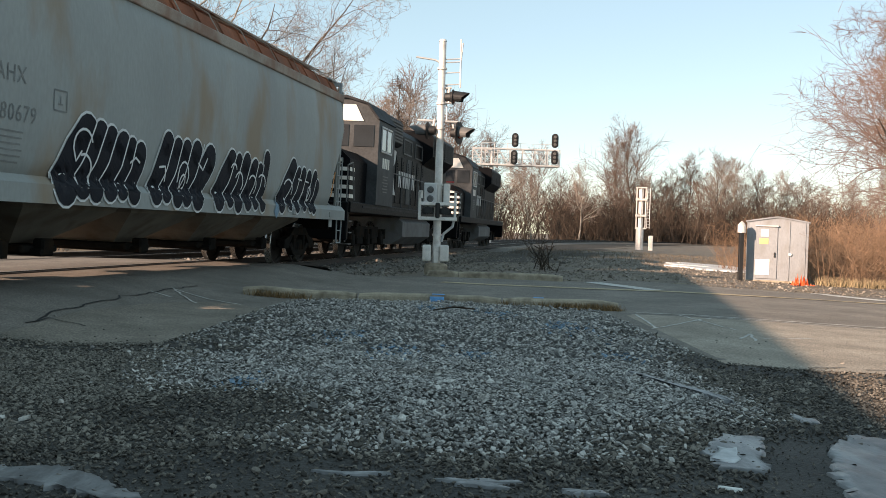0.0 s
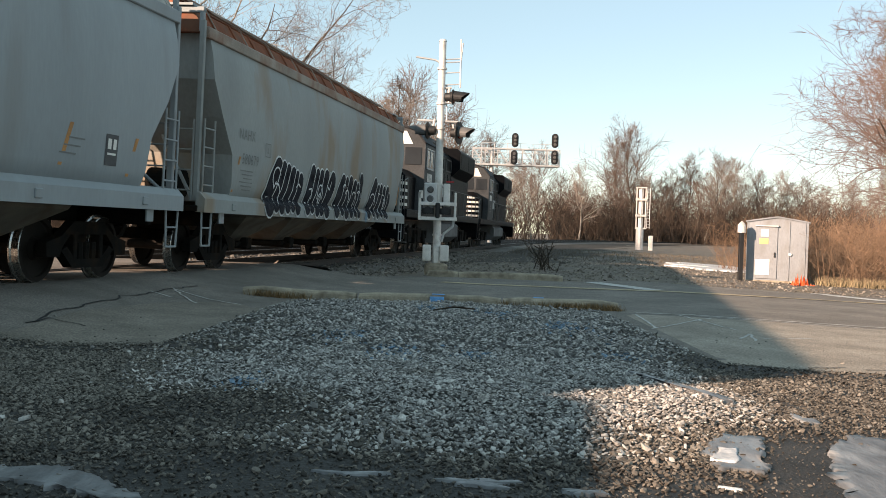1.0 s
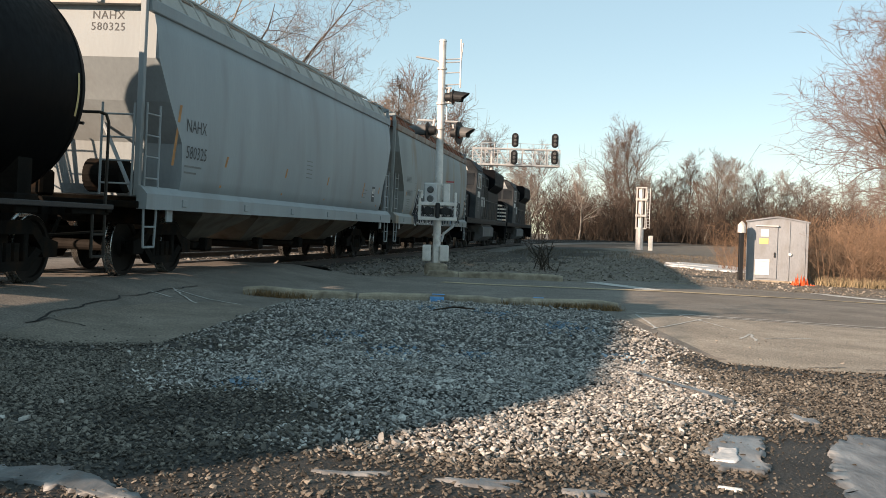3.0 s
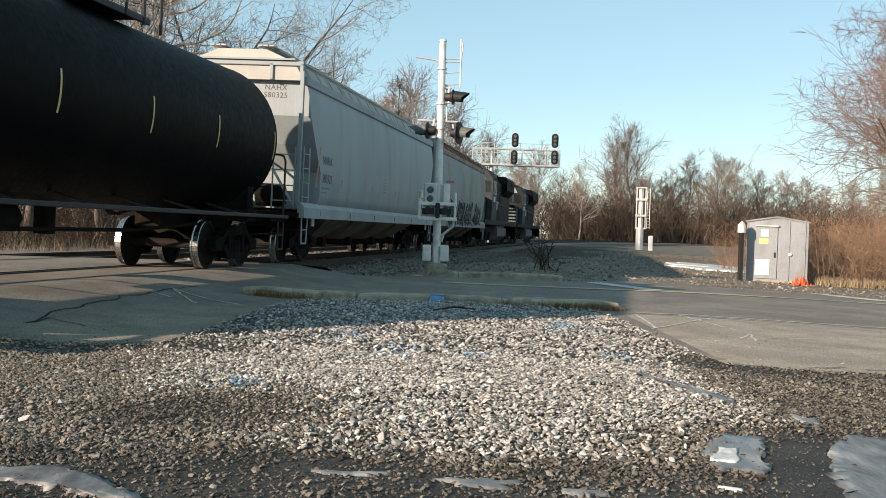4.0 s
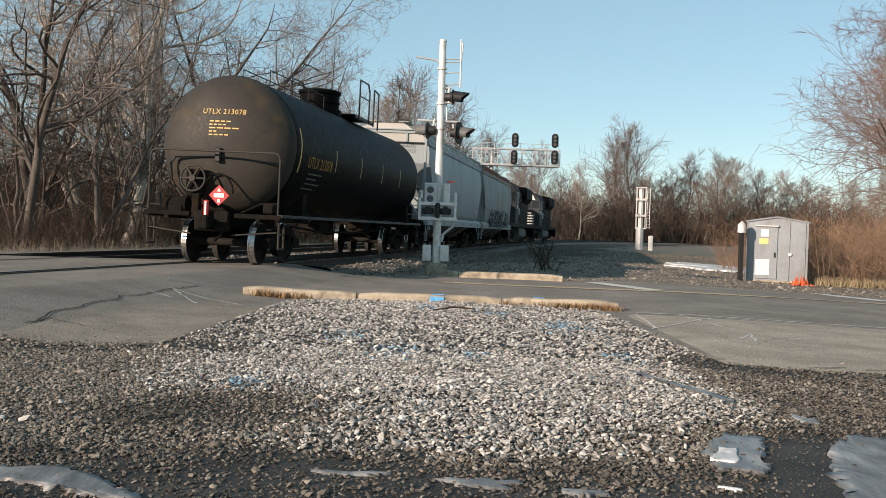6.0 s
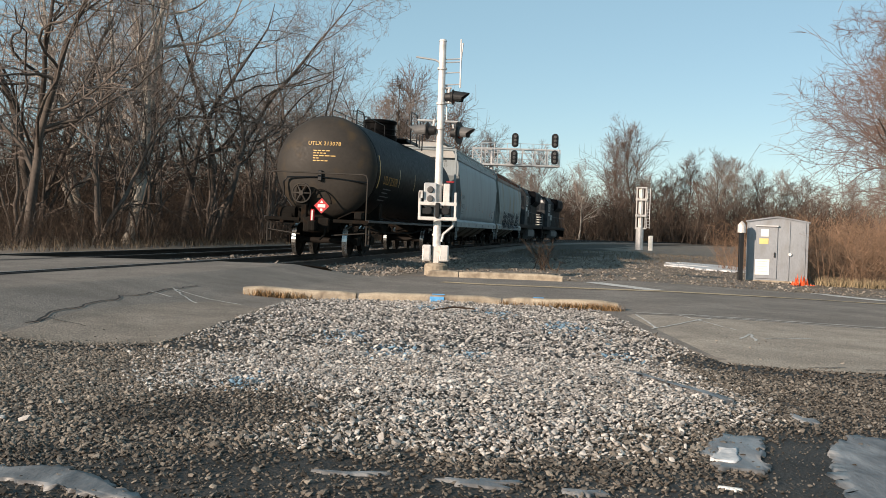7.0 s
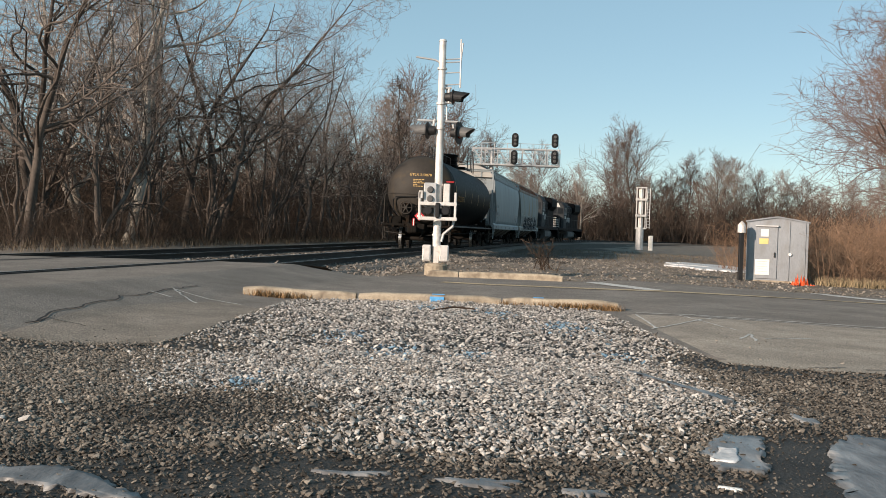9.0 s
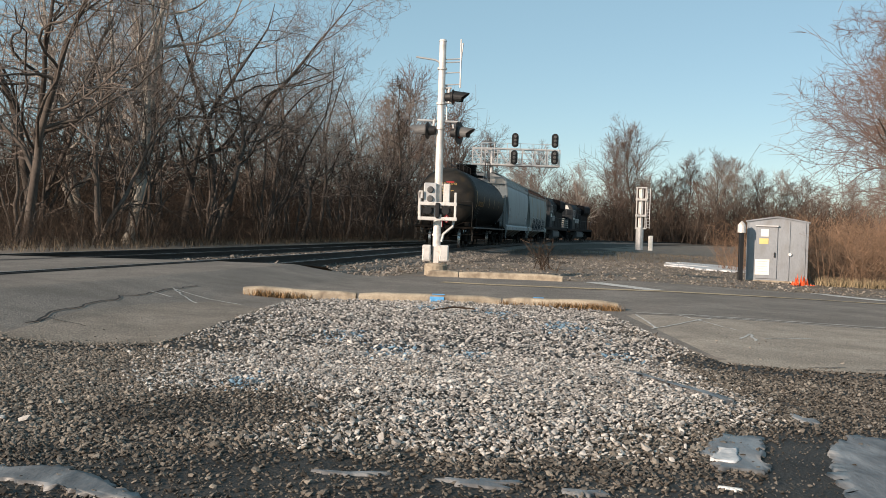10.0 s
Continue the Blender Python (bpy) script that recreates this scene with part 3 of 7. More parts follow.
kerb("kerb", (-3.1, 16.66), (-1.33, 16.58), "weathered tan concrete kerb beside the gravel")
kerb("kerb", (-1.28, 16.57), (0.92, 16.42), "weathered tan concrete kerb with blue spray paint")
kerb("kerb", (0.95, 16.42), (2.7, 16.2), "sunken tan concrete kerb with dead grass before it")
kerb("kerb", (-0.35, 26.5), (0.4, 26.45), "tan concrete kerb at the signal mast's island")
kerb("kerb", (0.43, 26.45), (2.95, 26.0), "tan concrete kerb at the signal mast's island")


# the two tracks
def track_rows(s0, s1, step, v):
    out = []
    s = s0
    while s <= s1:
        out.append(on_line(s, v))
        s += step
    return out


RAIL = [(-0.07, -0.17), (-0.07, -0.155), (-0.012, -0.14), (-0.012, -0.045), (-0.036, -0.036), (-0.036, -0.006), (-0.028, 0), (0.028, 0), (0.036, -0.006), (0.036, -0.036), (0.012, -0.045), (0.012, -0.14), (0.07, -0.155), (0.07, -0.17)]


def rail(v, cant):
    bm = bmesh.new()
    rings = []
    for x, y, h in track_rows(-40, 330, 2.0, v):
        z = RAIL_Z - cant
        rings.append([bm.verts.new((x + u * math.cos(h), y - u * math.sin(h), z + w)) for u, w in RAIL])
    n = len(RAIL)
    for r, s in zip(rings, rings[1:]):
        for i in range(n):
            f = bm.faces.new((r[i], r[(i + 1) % n], s[(i + 1) % n], s[i]))
            f.material_index = 1 if i == 6 else 0
    ob = part("rail", bm, M["rail"])
    ob.data.materials.append(M["rail_top"])
    return tagged(ob, "rust-brown steel rail with a polished head", "rail", "rails of the two tracks", "structure")


for centre in (0.0, -TRACK_GAP):
    for side in (-0.755, 0.755):
        rail(centre + side, side * CANT)


def ballast(v):
    prof = [(-2.6, -0.35), (-1.75, 0.06), (-1.3, 0.1), (1.3, 0.1), (1.75, 0.06), (2.9, -0.35)]
    bm = bmesh.new()
    rings = []
    s = 25.3
    while s < 330:
        ring = []
        for u, w in prof:
            x, y, h = on_line(s, v + u)
            e = 0.04 * noise.noise((x * 1.7, y * 1.7, u))
            drop = 0.12 if s < 25.5 and w > 0 else 0.0
            ring.append(bm.verts.new((x, y, w + e + drop)))
        rings.append(ring)
        s += 0.7 if s < 70 else 3.0
    for r, q in zip(rings, rings[1:]):
        for i in range(len(prof) - 1):
            bm.faces.new((r[i], r[i + 1], q[i + 1], q[i]))
    return tagged(part("ballast_bed", bm, M["ballast"]), "grey-brown crushed stone ballast under the track", "ballast", kind="structure")


for centre in (0.0, -TRACK_GAP):
    ballast(centre)


def ties(v):
    bm = bmesh.new()
    box(bm, (0, 0, 0), (2.55, 0.22, 0.16), 0.012)
    first = part("sleeper", bm, M["tie"])
    me = first.data
    tagged(first, "dark tarred timber sleeper in the ballast", "sleeper", "sleepers of the tracks", "structure")
    s, i = 25.6, 0
    while s < 95:
        x, y, h = on_line(s, v)
        ob = first if i == 0 else first.copy()
        if i:
            scene.collection.objects.link(ob)
        ob.matrix_basis = pose(x, y, 0.05 + 0.006 * math.sin(i * 7.0), 0, math.degrees(CANT) if v == 0 else 0, -math.degrees(h) + 1.2 * math.sin(i * 3.3))
        s += 0.5
        i += 1


for centre in (0.0, -TRACK_GAP):
    ties(centre)


def flangeway(v):
    """Dark rubber strip beside a rail through the crossing."""
    bm = bmesh.new()
    row = []
    for s in np.arange(2.0, 25.0, 0.5):
        row.append([bm.verts.new((*on_line(s, v + u)[:2], RAIL_Z - 0.011 - (v * CANT if abs(v) < 1 else 0))) for u in (-0.045, 0.045)])
    for (a, b), (c, d) in zip(row, row[1:]):
        bm.faces.new((a, b, d, c))
    return tagged(part("flangeway", bm, M["rubber"]), "black rubber flangeway strip beside the rail", "crossing strip", "flangeways", "structure")


for centre in (0.0, -TRACK_GAP):
    for side in (-0.755, 0.755):
        flangeway(centre + side - math.copysign(0.09, side))
        flangeway(centre + side + math.copysign(0.085, side))
# ---- the train: each vehicle has x to its right, y forward, z up from the rail tops; y = 0 at its rear end ----
def wheelset(parent, y, radius, name="wheelset"):
    bm = bmesh.new()
    turn = pose(0, 0, 0, 0, 90, 0)
    rod(bm, (-1.05, 0, 0), (1.05, 0, 0), 0.085, seg=12)
    for side in (-1, 1):
        m = Matrix.Translation((side * 0.68, 0, 0)) @ (turn if side > 0 else pose(0, 0, 0, 0, -90, 0))
        lathe(bm, [(0.1, -0.06), (0.13, 0.0), (radius - 0.09, 0.03), (radius - 0.085, -0.0), (radius + 0.028, 0.0), (radius + 0.026, 0.022),
                   (radius + 0.004, 0.036), (radius - 0.003, 0.13), (radius - 0.012, 0.138), (radius - 0.075, 0.138), (radius - 0.085, 0.1), (0.16, 0.075), (0.12, 0.14), (0.07, 0.14)], m, 32)
        lathe(bm, [(0.02, 0.27), (0.1, 0.27), (0.1, 0.37), (0.06, 0.385), (0.02, 0.385)], m, 10)
    ob = part(name, bm, M["wheel"], parent, "steel wheels with polished treads on an axle")
    ob.data.materials.append(M["tread"])
    for p in ob.data.polygons:
        r = math.hypot(p.center.y, p.center.z)
        if r > radius - 0.02:
            p.material_index = 1
    ob.location = (0, y, radius)
    return ob


SPIN = []          # wheelsets, with their radius and place


def truck(parent, y, axles, radius, span=1.78, long=False):
    """A bogie with cast side frames, bolster, springs and turning wheelsets."""
    bm = bmesh.new()
    box(bm, (0, 0, 0.62), (1.9, 0.34, 0.22), 0.03)
    box(bm, (0, 0, 0.8), (0.7, 0.5, 0.16), 0.03)
    for a in axles:
        box(bm, (0, a + 0.56 * (1 if a < 0 else -1), 0.45), (1.7, 0.1, 0.12), 0.02)
    tr = part("truck", bm, M["underframe"], parent)
    tr.location = (0, y, 0)
    e = max(axles)
    for side in (-1, 1):
        bm = bmesh.new()
        m = Matrix.Translation((side * 1.0, 0, 0)) @ pose(0, 0, 0, 0, 0, 90)
        if not long:
            plate(bm, [(-e - 0.2, 0.36), (-e - 0.22, 0.56), (-e + 0.15, 0.64), (-0.42, 0.84), (0.42, 0.84), (e - 0.15, 0.64), (e + 0.22, 0.56), (e + 0.2, 0.36), (e - 0.12, 0.36),
                       (e - 0.2, 0.5), (0.5, 0.66), (-0.5, 0.66), (-e + 0.2, 0.5), (-e + 0.12, 0.36)], 0.14, m)
            plate(bm, [(-e + 0.16, 0.44), (-0.42, 0.2), (0.42, 0.2), (e - 0.16, 0.44), (e - 0.3, 0.5), (0.36, 0.32), (-0.36, 0.32), (-e + 0.3, 0.5)], 0.14, m)
            for x in (-0.36, 0.36):
                box(bm, (side * 1.0, x, 0.5), (0.15, 0.1, 0.4), 0.015)
            for x in (-0.18, 0.0, 0.18):
                rod(bm, (side * 1.0, x, 0.31), (side * 1.0, x, 0.55), 0.075, seg=8)
        else:
            plate(bm, [(-e - 0.35, 0.6), (-e - 0.35, 0.78), (-e + 0.3, 0.8), (-e + 0.5, 0.92), (e - 0.5, 0.92), (e - 0.3, 0.8), (e + 0.35, 0.78), (e + 0.35, 0.6)], 0.16, m)
            for a in axles:
                box(bm, (side * 1.03, a, 0.53), (0.22, 0.36, 0.34), 0.03)
                rod(bm, (side * 1.08, a - 0.3, 0.55), (side * 1.08, a - 0.3, 0.85), 0.08, seg=8)
                rod(bm, (side * 1.08, a + 0.3, 0.55), (side * 1.08, a + 0.3, 0.85), 0.08, seg=8)
            for a, b in zip(axles, axles[1:]):
                box(bm, (side * 1.04, (a + b) / 2, 0.5), (0.12, 0.7, 0.2), 0.02)
        part("side_frame", bm, M["underframe"], tr)
    for a in axles:
        SPIN.append((wheelset(tr, a, radius), radius, a))
    return tr


def coupler(parent, y, way, z=0.87):
    bm = bmesh.new()
    box(bm, (0, y + way * 0.16, z), (0.16, 0.5, 0.18), 0.02)
    box(bm, (0, y + way * 0.38, z), (0.26, 0.16, 0.3), 0.04)
    box(bm, (0.06, y + way * 0.47, z), (0.12, 0.12, 0.28), 0.03)
    pipe(bm, [(0.3, y, z), (0.3, y + way * 0.2, z - 0.25), (0.24, y + way * 0.42, z - 0.38)], 0.03)
    return part("coupler", bm, M["underframe"], parent)


def ladder(parent, x, y, z0, z1, across, width, material, rungs, r=0.016, name="ladder"):
    bm = bmesh.new()
    a = Vector(across) * width / 2
    p, q = Vector((x, y, z0)), Vector((x, y, z1))
    for k in (-1, 1):
        rod(bm, p + k * a, q + k * a, r * 1.3, seg=6)
    for i in range(rungs):
        c = p.lerp(q, (i + 0.5) / rungs)
        rod(bm, c - a, c + a, r, seg=6)
    return part(name, bm, material, parent)


SIDE = [(1.50, 1.26), (1.58, 1.6), (1.61, 2.1), (1.61, 2.7), (1.58, 3.3), (1.53, 3.7), (1.46, 4.02)]


def side_x(z):
    return float(np.interp(z, [p[1] for p in SIDE], [p[0] for p in SIDE]))


CAR_L = 16.95


def hopper_end(z):
    return float(np.interp(z, [1.26, 2.1, 3.15, 5], [1.42, 1.25, 0.35, 0.35]))


def hopper_car(label, paint, roof, eave, frame_mat):
    car = thing("covered_hopper", label, "freight car", group="cars of the train")
    L = CAR_L
    # body shell: curved sides, sloping ends
    sec = SIDE + [(1.40, 4.08)]
    ks = np.linspace(0, 1, 20)
    bm = bmesh.new()
    grid = {}
    for i, (x, z) in enumerate(sec):
        e = hopper_end(z)
        for j, k in enumerate(ks):
            for sgn in (-1, 1):
                grid[i, j, sgn] = bm.verts.new((sgn * x, e + (L - 2 * e) * k, z))
    n, m = len(sec), len(ks)
    for i in range(n - 1):
        for j in range(m - 1):
            for sgn in (-1, 1):
                bm.faces.new((grid[i, j, sgn], grid[i, j + 1, sgn], grid[i + 1, j + 1, sgn], grid[i + 1, j, sgn]))
    for j in range(m - 1):
        bm.faces.new((grid[0, j, -1], grid[0, j + 1, -1], grid[0, j + 1, 1], grid[0, j, 1]))
    part("body", bm, paint, car, smooth_faces=True)
    for way in (0, 1):
        bm = bmesh.new()
        rows = []
        for x, z in sec:
            e = hopper_end(z)
            rows.append([bm.verts.new((sgn * x, L - e if way else e, z)) for sgn in (-1, 1)])
        for a, b in zip(rows, rows[1:]):
            bm.faces.new((a[0], a[1], b[1], b[0]))
        part("end_sheet", bm, paint, car)
    # roof with a pitched deck
    bm = bmesh.new()
    plate(bm, [(-1.44, 4.06), (-1.2, 4.45), (-0.55, 4.72), (0.55, 4.72), (1.2, 4.45), (1.44, 4.06)], L - 0.34, Matrix.Translation((0, L / 2, 0)))
    for k in range(16):
        y = 0.8 + k * (L - 1.6) / 15
        plate(bm, [(-1.45, 4.1), (-1.215, 4.475), (-0.55, 4.75), (-0.55, 4.7), (-1.19, 4.43), (-1.42, 4.05)], 0.05, Matrix.Translation((0, y, 0)))
        plate(bm, [(1.45, 4.1), (1.215, 4.475), (0.55, 4.75), (0.55, 4.7), (1.19, 4.43), (1.42, 4.05)], 0.05, Matrix.Translation((0, y, 0)))
    part("roof", bm, roof, car, "rust-red roof sheets" if roof is M["rust"] else "")
    for sgn in (-1, 1):
        bm = bmesh.new()
        box(bm, (sgn * 1.465, L / 2, 4.06), (0.09, L - 0.4, 0.19), 0.015)
        part("eave_rail", bm, eave, car)
        bm = bmesh.new()
        plate(bm, [(sgn * x, z) for x, z in ((1.46, 1.06), (1.62, 1.06), (1.62, 1.29), (1.515, 1.4), (1.46, 1.4))], L - 0.1, Matrix.Translation((0, L / 2, 0)))
        for y in np.linspace(1.4, L - 1.4, 6):
            box(bm, (sgn * 1.628, y, 1.18), (0.03, 0.16, 0.12), 0.01)
        part("side_sill", bm, paint, car)
    # running boards on the roof
    bm = bmesh.new()
    for sgn in (-1, 1):
        for k in range(3):
            box(bm, (sgn * (0.42 + 0.13 * k), L / 2, 4.79), (0.1, L - 0.2, 0.03))
        for y in np.linspace(0.6, L - 0.6, 11):
            rod(bm, (sgn * 0.66, y, 4.64), (sgn * 0.68, y, 4.79), 0.014, seg=5)
            rod(bm, (sgn * 0.7, y, 4.78), (sgn * 1.27, y, 4.48), 0.012, seg=5)
            rod(bm, (sgn * 1.27, y, 4.48), (sgn * 1.48, y, 4.14), 0.012, seg=5)
    part("running_board", bm, M["roof_grey"] if roof is not M["rust"] else M["eave"], car)
    bm = bmesh.new()
    for k in range(5):
        y = 1.2 + k * (L - 2.4) / 4.95
        box(bm, (0, y + 1.35, 4.75), (0.5, 2.6, 0.1), 0.03)
    part("hatch_cover", bm, roof, car)
    # outlets between the trucks
    for k in range(4):
        y = 4.15 + k * (L - 8.3) / 3
        bm = bmesh.new()
        top = [(-1.42, y - 1.4, 1.3), (1.42, y - 1.4, 1.3), (1.42, y + 1.4, 1.3), (-1.42, y + 1.4, 1.3)]
        low = [(-0.62, y - 0.36, 0.52), (0.62, y - 0.36, 0.52), (0.62, y + 0.36, 0.52), (-0.62, y + 0.36, 0.52)]
        mid = [(-1.3, y - 1.2, 1.0), (1.3, y - 1.2, 1.0), (1.3, y + 1.2, 1.0), (-1.3, y + 1.2, 1.0)]
        rings = [[bm.verts.new(p) for p in ring] for ring in (top, mid, low)]
        for a, b in zip(rings, rings[1:]):
            for i in range(4):
                bm.faces.new((a[i], a[(i + 1) % 4], b[(i + 1) % 4], b[i]))
        bm.faces.new(rings[0])
        bm.faces.new(rings[-1])
        bay = part("hopper_bay", bm, M["hopper_bay"], car)
        bm = bmesh.new()
        box(bm, (0, y, 0.46), (1.7, 0.9, 0.1), 0.02)
        rod(bm, (-1.0, y - 0.2, 0.42), (1.0, y - 0.2, 0.42), 0.05)
        for sgn in (-1, 1):
            box(bm, (sgn * 0.9, y, 0.48), (0.16, 0.3, 0.24), 0.03)
        part("outlet_gate", bm, M["underframe"], bay)
    bm = bmesh.new()
    box(bm, (0, L / 2, 0.98), (0.6, L - 0.2, 0.3), 0.02)
    for y in (0.45, L - 0.45):
        box(bm, (0, y, 1.12), (3.0, 0.9, 0.1), 0.01)
        box(bm, (0, y + (0.4 if y < 5 else -0.4), 0.95), (2.9, 0.12, 0.26), 0.02)
    part("centre_sill", bm, M["underframe"], car)
    for y, way in ((0.0, 1), (L, -1)):
        # end frame, ladders, steps
        bm = bmesh.new()
        for sgn in (-1, 1):
            box(bm, (sgn * 1.42, y + way * 0.14, 2.75), (0.09, 0.09, 3.0), 0.01)
        rod(bm, (-1.35, y + way * 0.12, 1.3), (-0.2, y + way * 1.2, 2.6), 0.03)
        rod(bm, (1.35, y + way * 0.12, 1.3), (0.2, y + way * 1.2, 2.6), 0.03)
        part("end_frame", bm, paint, car)
        bm = bmesh.new()
        box(bm, (0, y + way * 0.16, 4.42), (2.86, 0.08, 0.1), 0.01)
        for x in (-1.39, -0.7, 0.7, 1.39):
            box(bm, (x, y + way * 0.16, 4.24), (0.08, 0.08, 0.36), 0.01)
        part("roof_bracket", bm, frame_mat, car)
        bm = bmesh.new()
        box(bm, (0, y + way * 0.36, 4.5), (2.5, 0.6, 0.04))
        part("roof_platform", bm, frame_mat, car)
        for sgn in (-1, 1):
            ladder(car, sgn * 1.52, y + way * 0.38, 1.36, 2.62, (0, 1, 0), 0.46, paint, 4, 0.014)
            bm = bmesh.new()
            pipe(bm, [(sgn * 1.55, y + way * 0.1, 1.1), (sgn * 1.55, y + way * 0.14, 0.5), (sgn * 1.55, y + way * 0.5, 0.5), (sgn * 1.55, y + way * 0.54, 1.1)], 0.018)
            rod(bm, (sgn * 1.55, y + way * 0.12, 0.8), (sgn * 1.55, y + way * 0.52, 0.8), 0.014, seg=6)
            part("step", bm, frame_mat, car)
            ladder(car, sgn * 1.1, y + way * 0.1, 1.25, 2.6, (1, 0, 0), 0.5, paint, 4, 0.014)
            bm = bmesh.new()
            box(bm, (sgn * 1.53, y + way * 1.05, 0.98), (0.03, 0.22, 0.2), 0.005)
            part("bracket", bm, frame_mat, car)
        bm = bmesh.new()
        rod(bm, (0.25, y + way * 0.95, 1.55), (0.85, y + way * 0.95, 1.55), 0.26, seg=16)
        part("air_reservoir", bm, M["underframe"], car)
        bm = bmesh.new()
        box(bm, (-0.6, y + way * 0.8, 1.4), (0.5, 0.4, 0.4), 0.04)
        part("brake_valve", bm, M["underframe"], car)
        truck(car, y + way * 1.95, (-0.89, 0.89), 0.457)
        coupler(car, y, -way)
    return car


def side_place(y0, z0, way=-1, lift=0.006):
    """Puts flat lettering on the right-hand side; the text runs towards the rear."""
    def put(x, y):
        z = z0 + y
        return Vector((side_x(z) + lift, y0 + way * -x if way < 0 else y0 + x, z))
    return put


def side_patch(bm, outline, lift):
    """A flat patch in (along, height), laid on the curved right-hand side."""
    vs = [bm.verts.new((side_x(z) + lift, y, z)) for y, z in outline]
    bm.faces.new(vs)


def painted_x(z):
    """The right-hand face of the car from the sill's foot up, as spray paint meets it."""
    return max(side_x(z), float(np.interp(z, [1.0, 1.29, 1.4, 1.45], [1.621, 1.621, 1.52, 1.0])))


def spray_line(bm, pts, width, lift, round_ends=True):
    """One sprayed stroke through (along, height) points, laid on the car's side with round ends."""
    path = []
    for (y0, z0), (y1, z1) in zip(pts, pts[1:]):
        n = max(1, int(math.hypot(y1 - y0, z1 - z0) / 0.05))
        path += [(y0 + (y1 - y0) * k / n, z0 + (z1 - z0) * k / n) for k in range(n)]
    path.append(pts[-1])
    rows = []
    for k, (y, z) in enumerate(path):
        p, q = path[max(0, k - 2)], path[min(len(path) - 1, k + 2)]
        d = Vector((q[0] - p[0], q[1] - p[1])).normalized()
        rows.append([bm.verts.new((painted_x(z + d.x * u) + lift, y - d.y * u, z + d.x * u)) for u in (-width / 2, -width / 6, width / 6, width / 2)])
    for r, t in zip(rows, rows[1:]):
        for i in range(3):
            bm.faces.new((r[i], r[i + 1], t[i + 1], t[i]))
    if round_ends:
        for y, z in (path[0], path[-1]):
            c = bm.verts.new((painted_x(z) + lift, y, z))
            inner, outer = [[bm.verts.new((painted_x(z + f * math.sin(g)) + lift, y + f * math.cos(g), z + f * math.sin(g))) for g in np.linspace(0, 2 * math.pi, 15)[:-1]] for f in (width / 4, width / 2)]
            for i in range(14):
                j = (i + 1) % 14
                bm.faces.new((c, inner[i], inner[j]))
                bm.faces.new((inner[i], outer[i], outer[j], inner[j]))


def spray_word(car, fingers, curls, foot):
    """One sprayed word: fat upright fingers grown together and run down over the sill, dark with thin pale outlines.
    fingers: (along at the foot, along at the top, top, width)."""
    dark, pale, lines = bmesh.new(), bmesh.new(), bmesh.new()
    for k, (y0, y1, top, w) in enumerate(fingers):
        low = foot + 0.03 * math.sin(2.3 * k)
        pts = [(y0 + 0.02, low), (y0, 1.34), (y0 * 0.55 + y1 * 0.45 + 0.02, 1.34 + (top - 1.34) * 0.4), (y1, top - w / 2)]
        spray_line(pale, pts, w + 0.07, 0.012 + 0.0008 * k)
        spray_line(dark, pts, w, 0.02 + 0.0012 * k)
        if k:
            p, v = fingers[k - 1], min(top, fingers[k - 1][2])
            e = (p[3] - w) / 4
            spray_line(lines, [((y0 + p[0]) / 2 + e + 0.02, low + 0.04), ((y0 + p[0]) / 2 + e, 1.36), ((y0 + p[0]) * 0.275 + (y1 + p[1]) * 0.225 + e + 0.03, 1.34 + (v - 1.34) * 0.42), ((y1 + p[1]) / 2 + e, v - 0.03)], 0.03, 0.03)
    for pts in curls:
        spray_line(lines, pts, 0.034, 0.034)
    part("graffiti_outline", pale, M["spray_pale"], car, "pale sprayed outline")
    part("graffiti_fill", dark, M["spray_dark"], car, "dark sprayed fill")
    part("graffiti_line", lines, M["spray_pale"], car, "thin pale sprayed lines")


def arc(y, z, ry, rz, a0, a1, n=9):
    return [(y + ry * math.cos(radians(a)), z + rz * math.sin(radians(a))) for a in np.linspace(a0, a1, n)]


def bars(car, name, rows, material):
    """Small writing that cannot be made out, as plain bars on the right-hand side."""
    bm = bmesh.new()
    for y, z, w, h in rows:
        side_patch(bm, [(y, z), (y + w, z), (y + w, z + h), (y, z + h)], 0.006)
    part(name, bm, material, car)


def stroke(car, y, z0, z1, material, lean=0.2, w=0.09):
    bm = bmesh.new()
    side_patch(bm, [(y, z0), (y + w, z0), (y + w + lean, z1), (y + lean, z1)], 0.006)
    part("stripe_mark", bm, material, car)


old_hopper = hopper_car("grey covered hopper with dark graffiti, rust streaks and a rusted roof", M["hopper_old"], M["rust"], M["eave"], M["hopper_grey"])
spray_word(old_hopper, [(3.35, 3.85, 2.25, 0.56), (3.75, 4.2, 2.2, 0.42), (4.1, 4.5, 2.16, 0.38), (4.5, 4.85, 2.12, 0.42), (4.85, 5.12, 2.06, 0.34), (5.2, 5.4, 2.02, 0.38)],
           [arc(3.75, 1.82, 0.24, 0.22, 20, 190) + [(3.6, 1.62), (3.72, 1.75)], arc(3.8, 1.5, 0.22, 0.22, 110, -40), [(5.1, 1.7), (5.25, 1.78), (5.38, 1.72)]], 1.32)
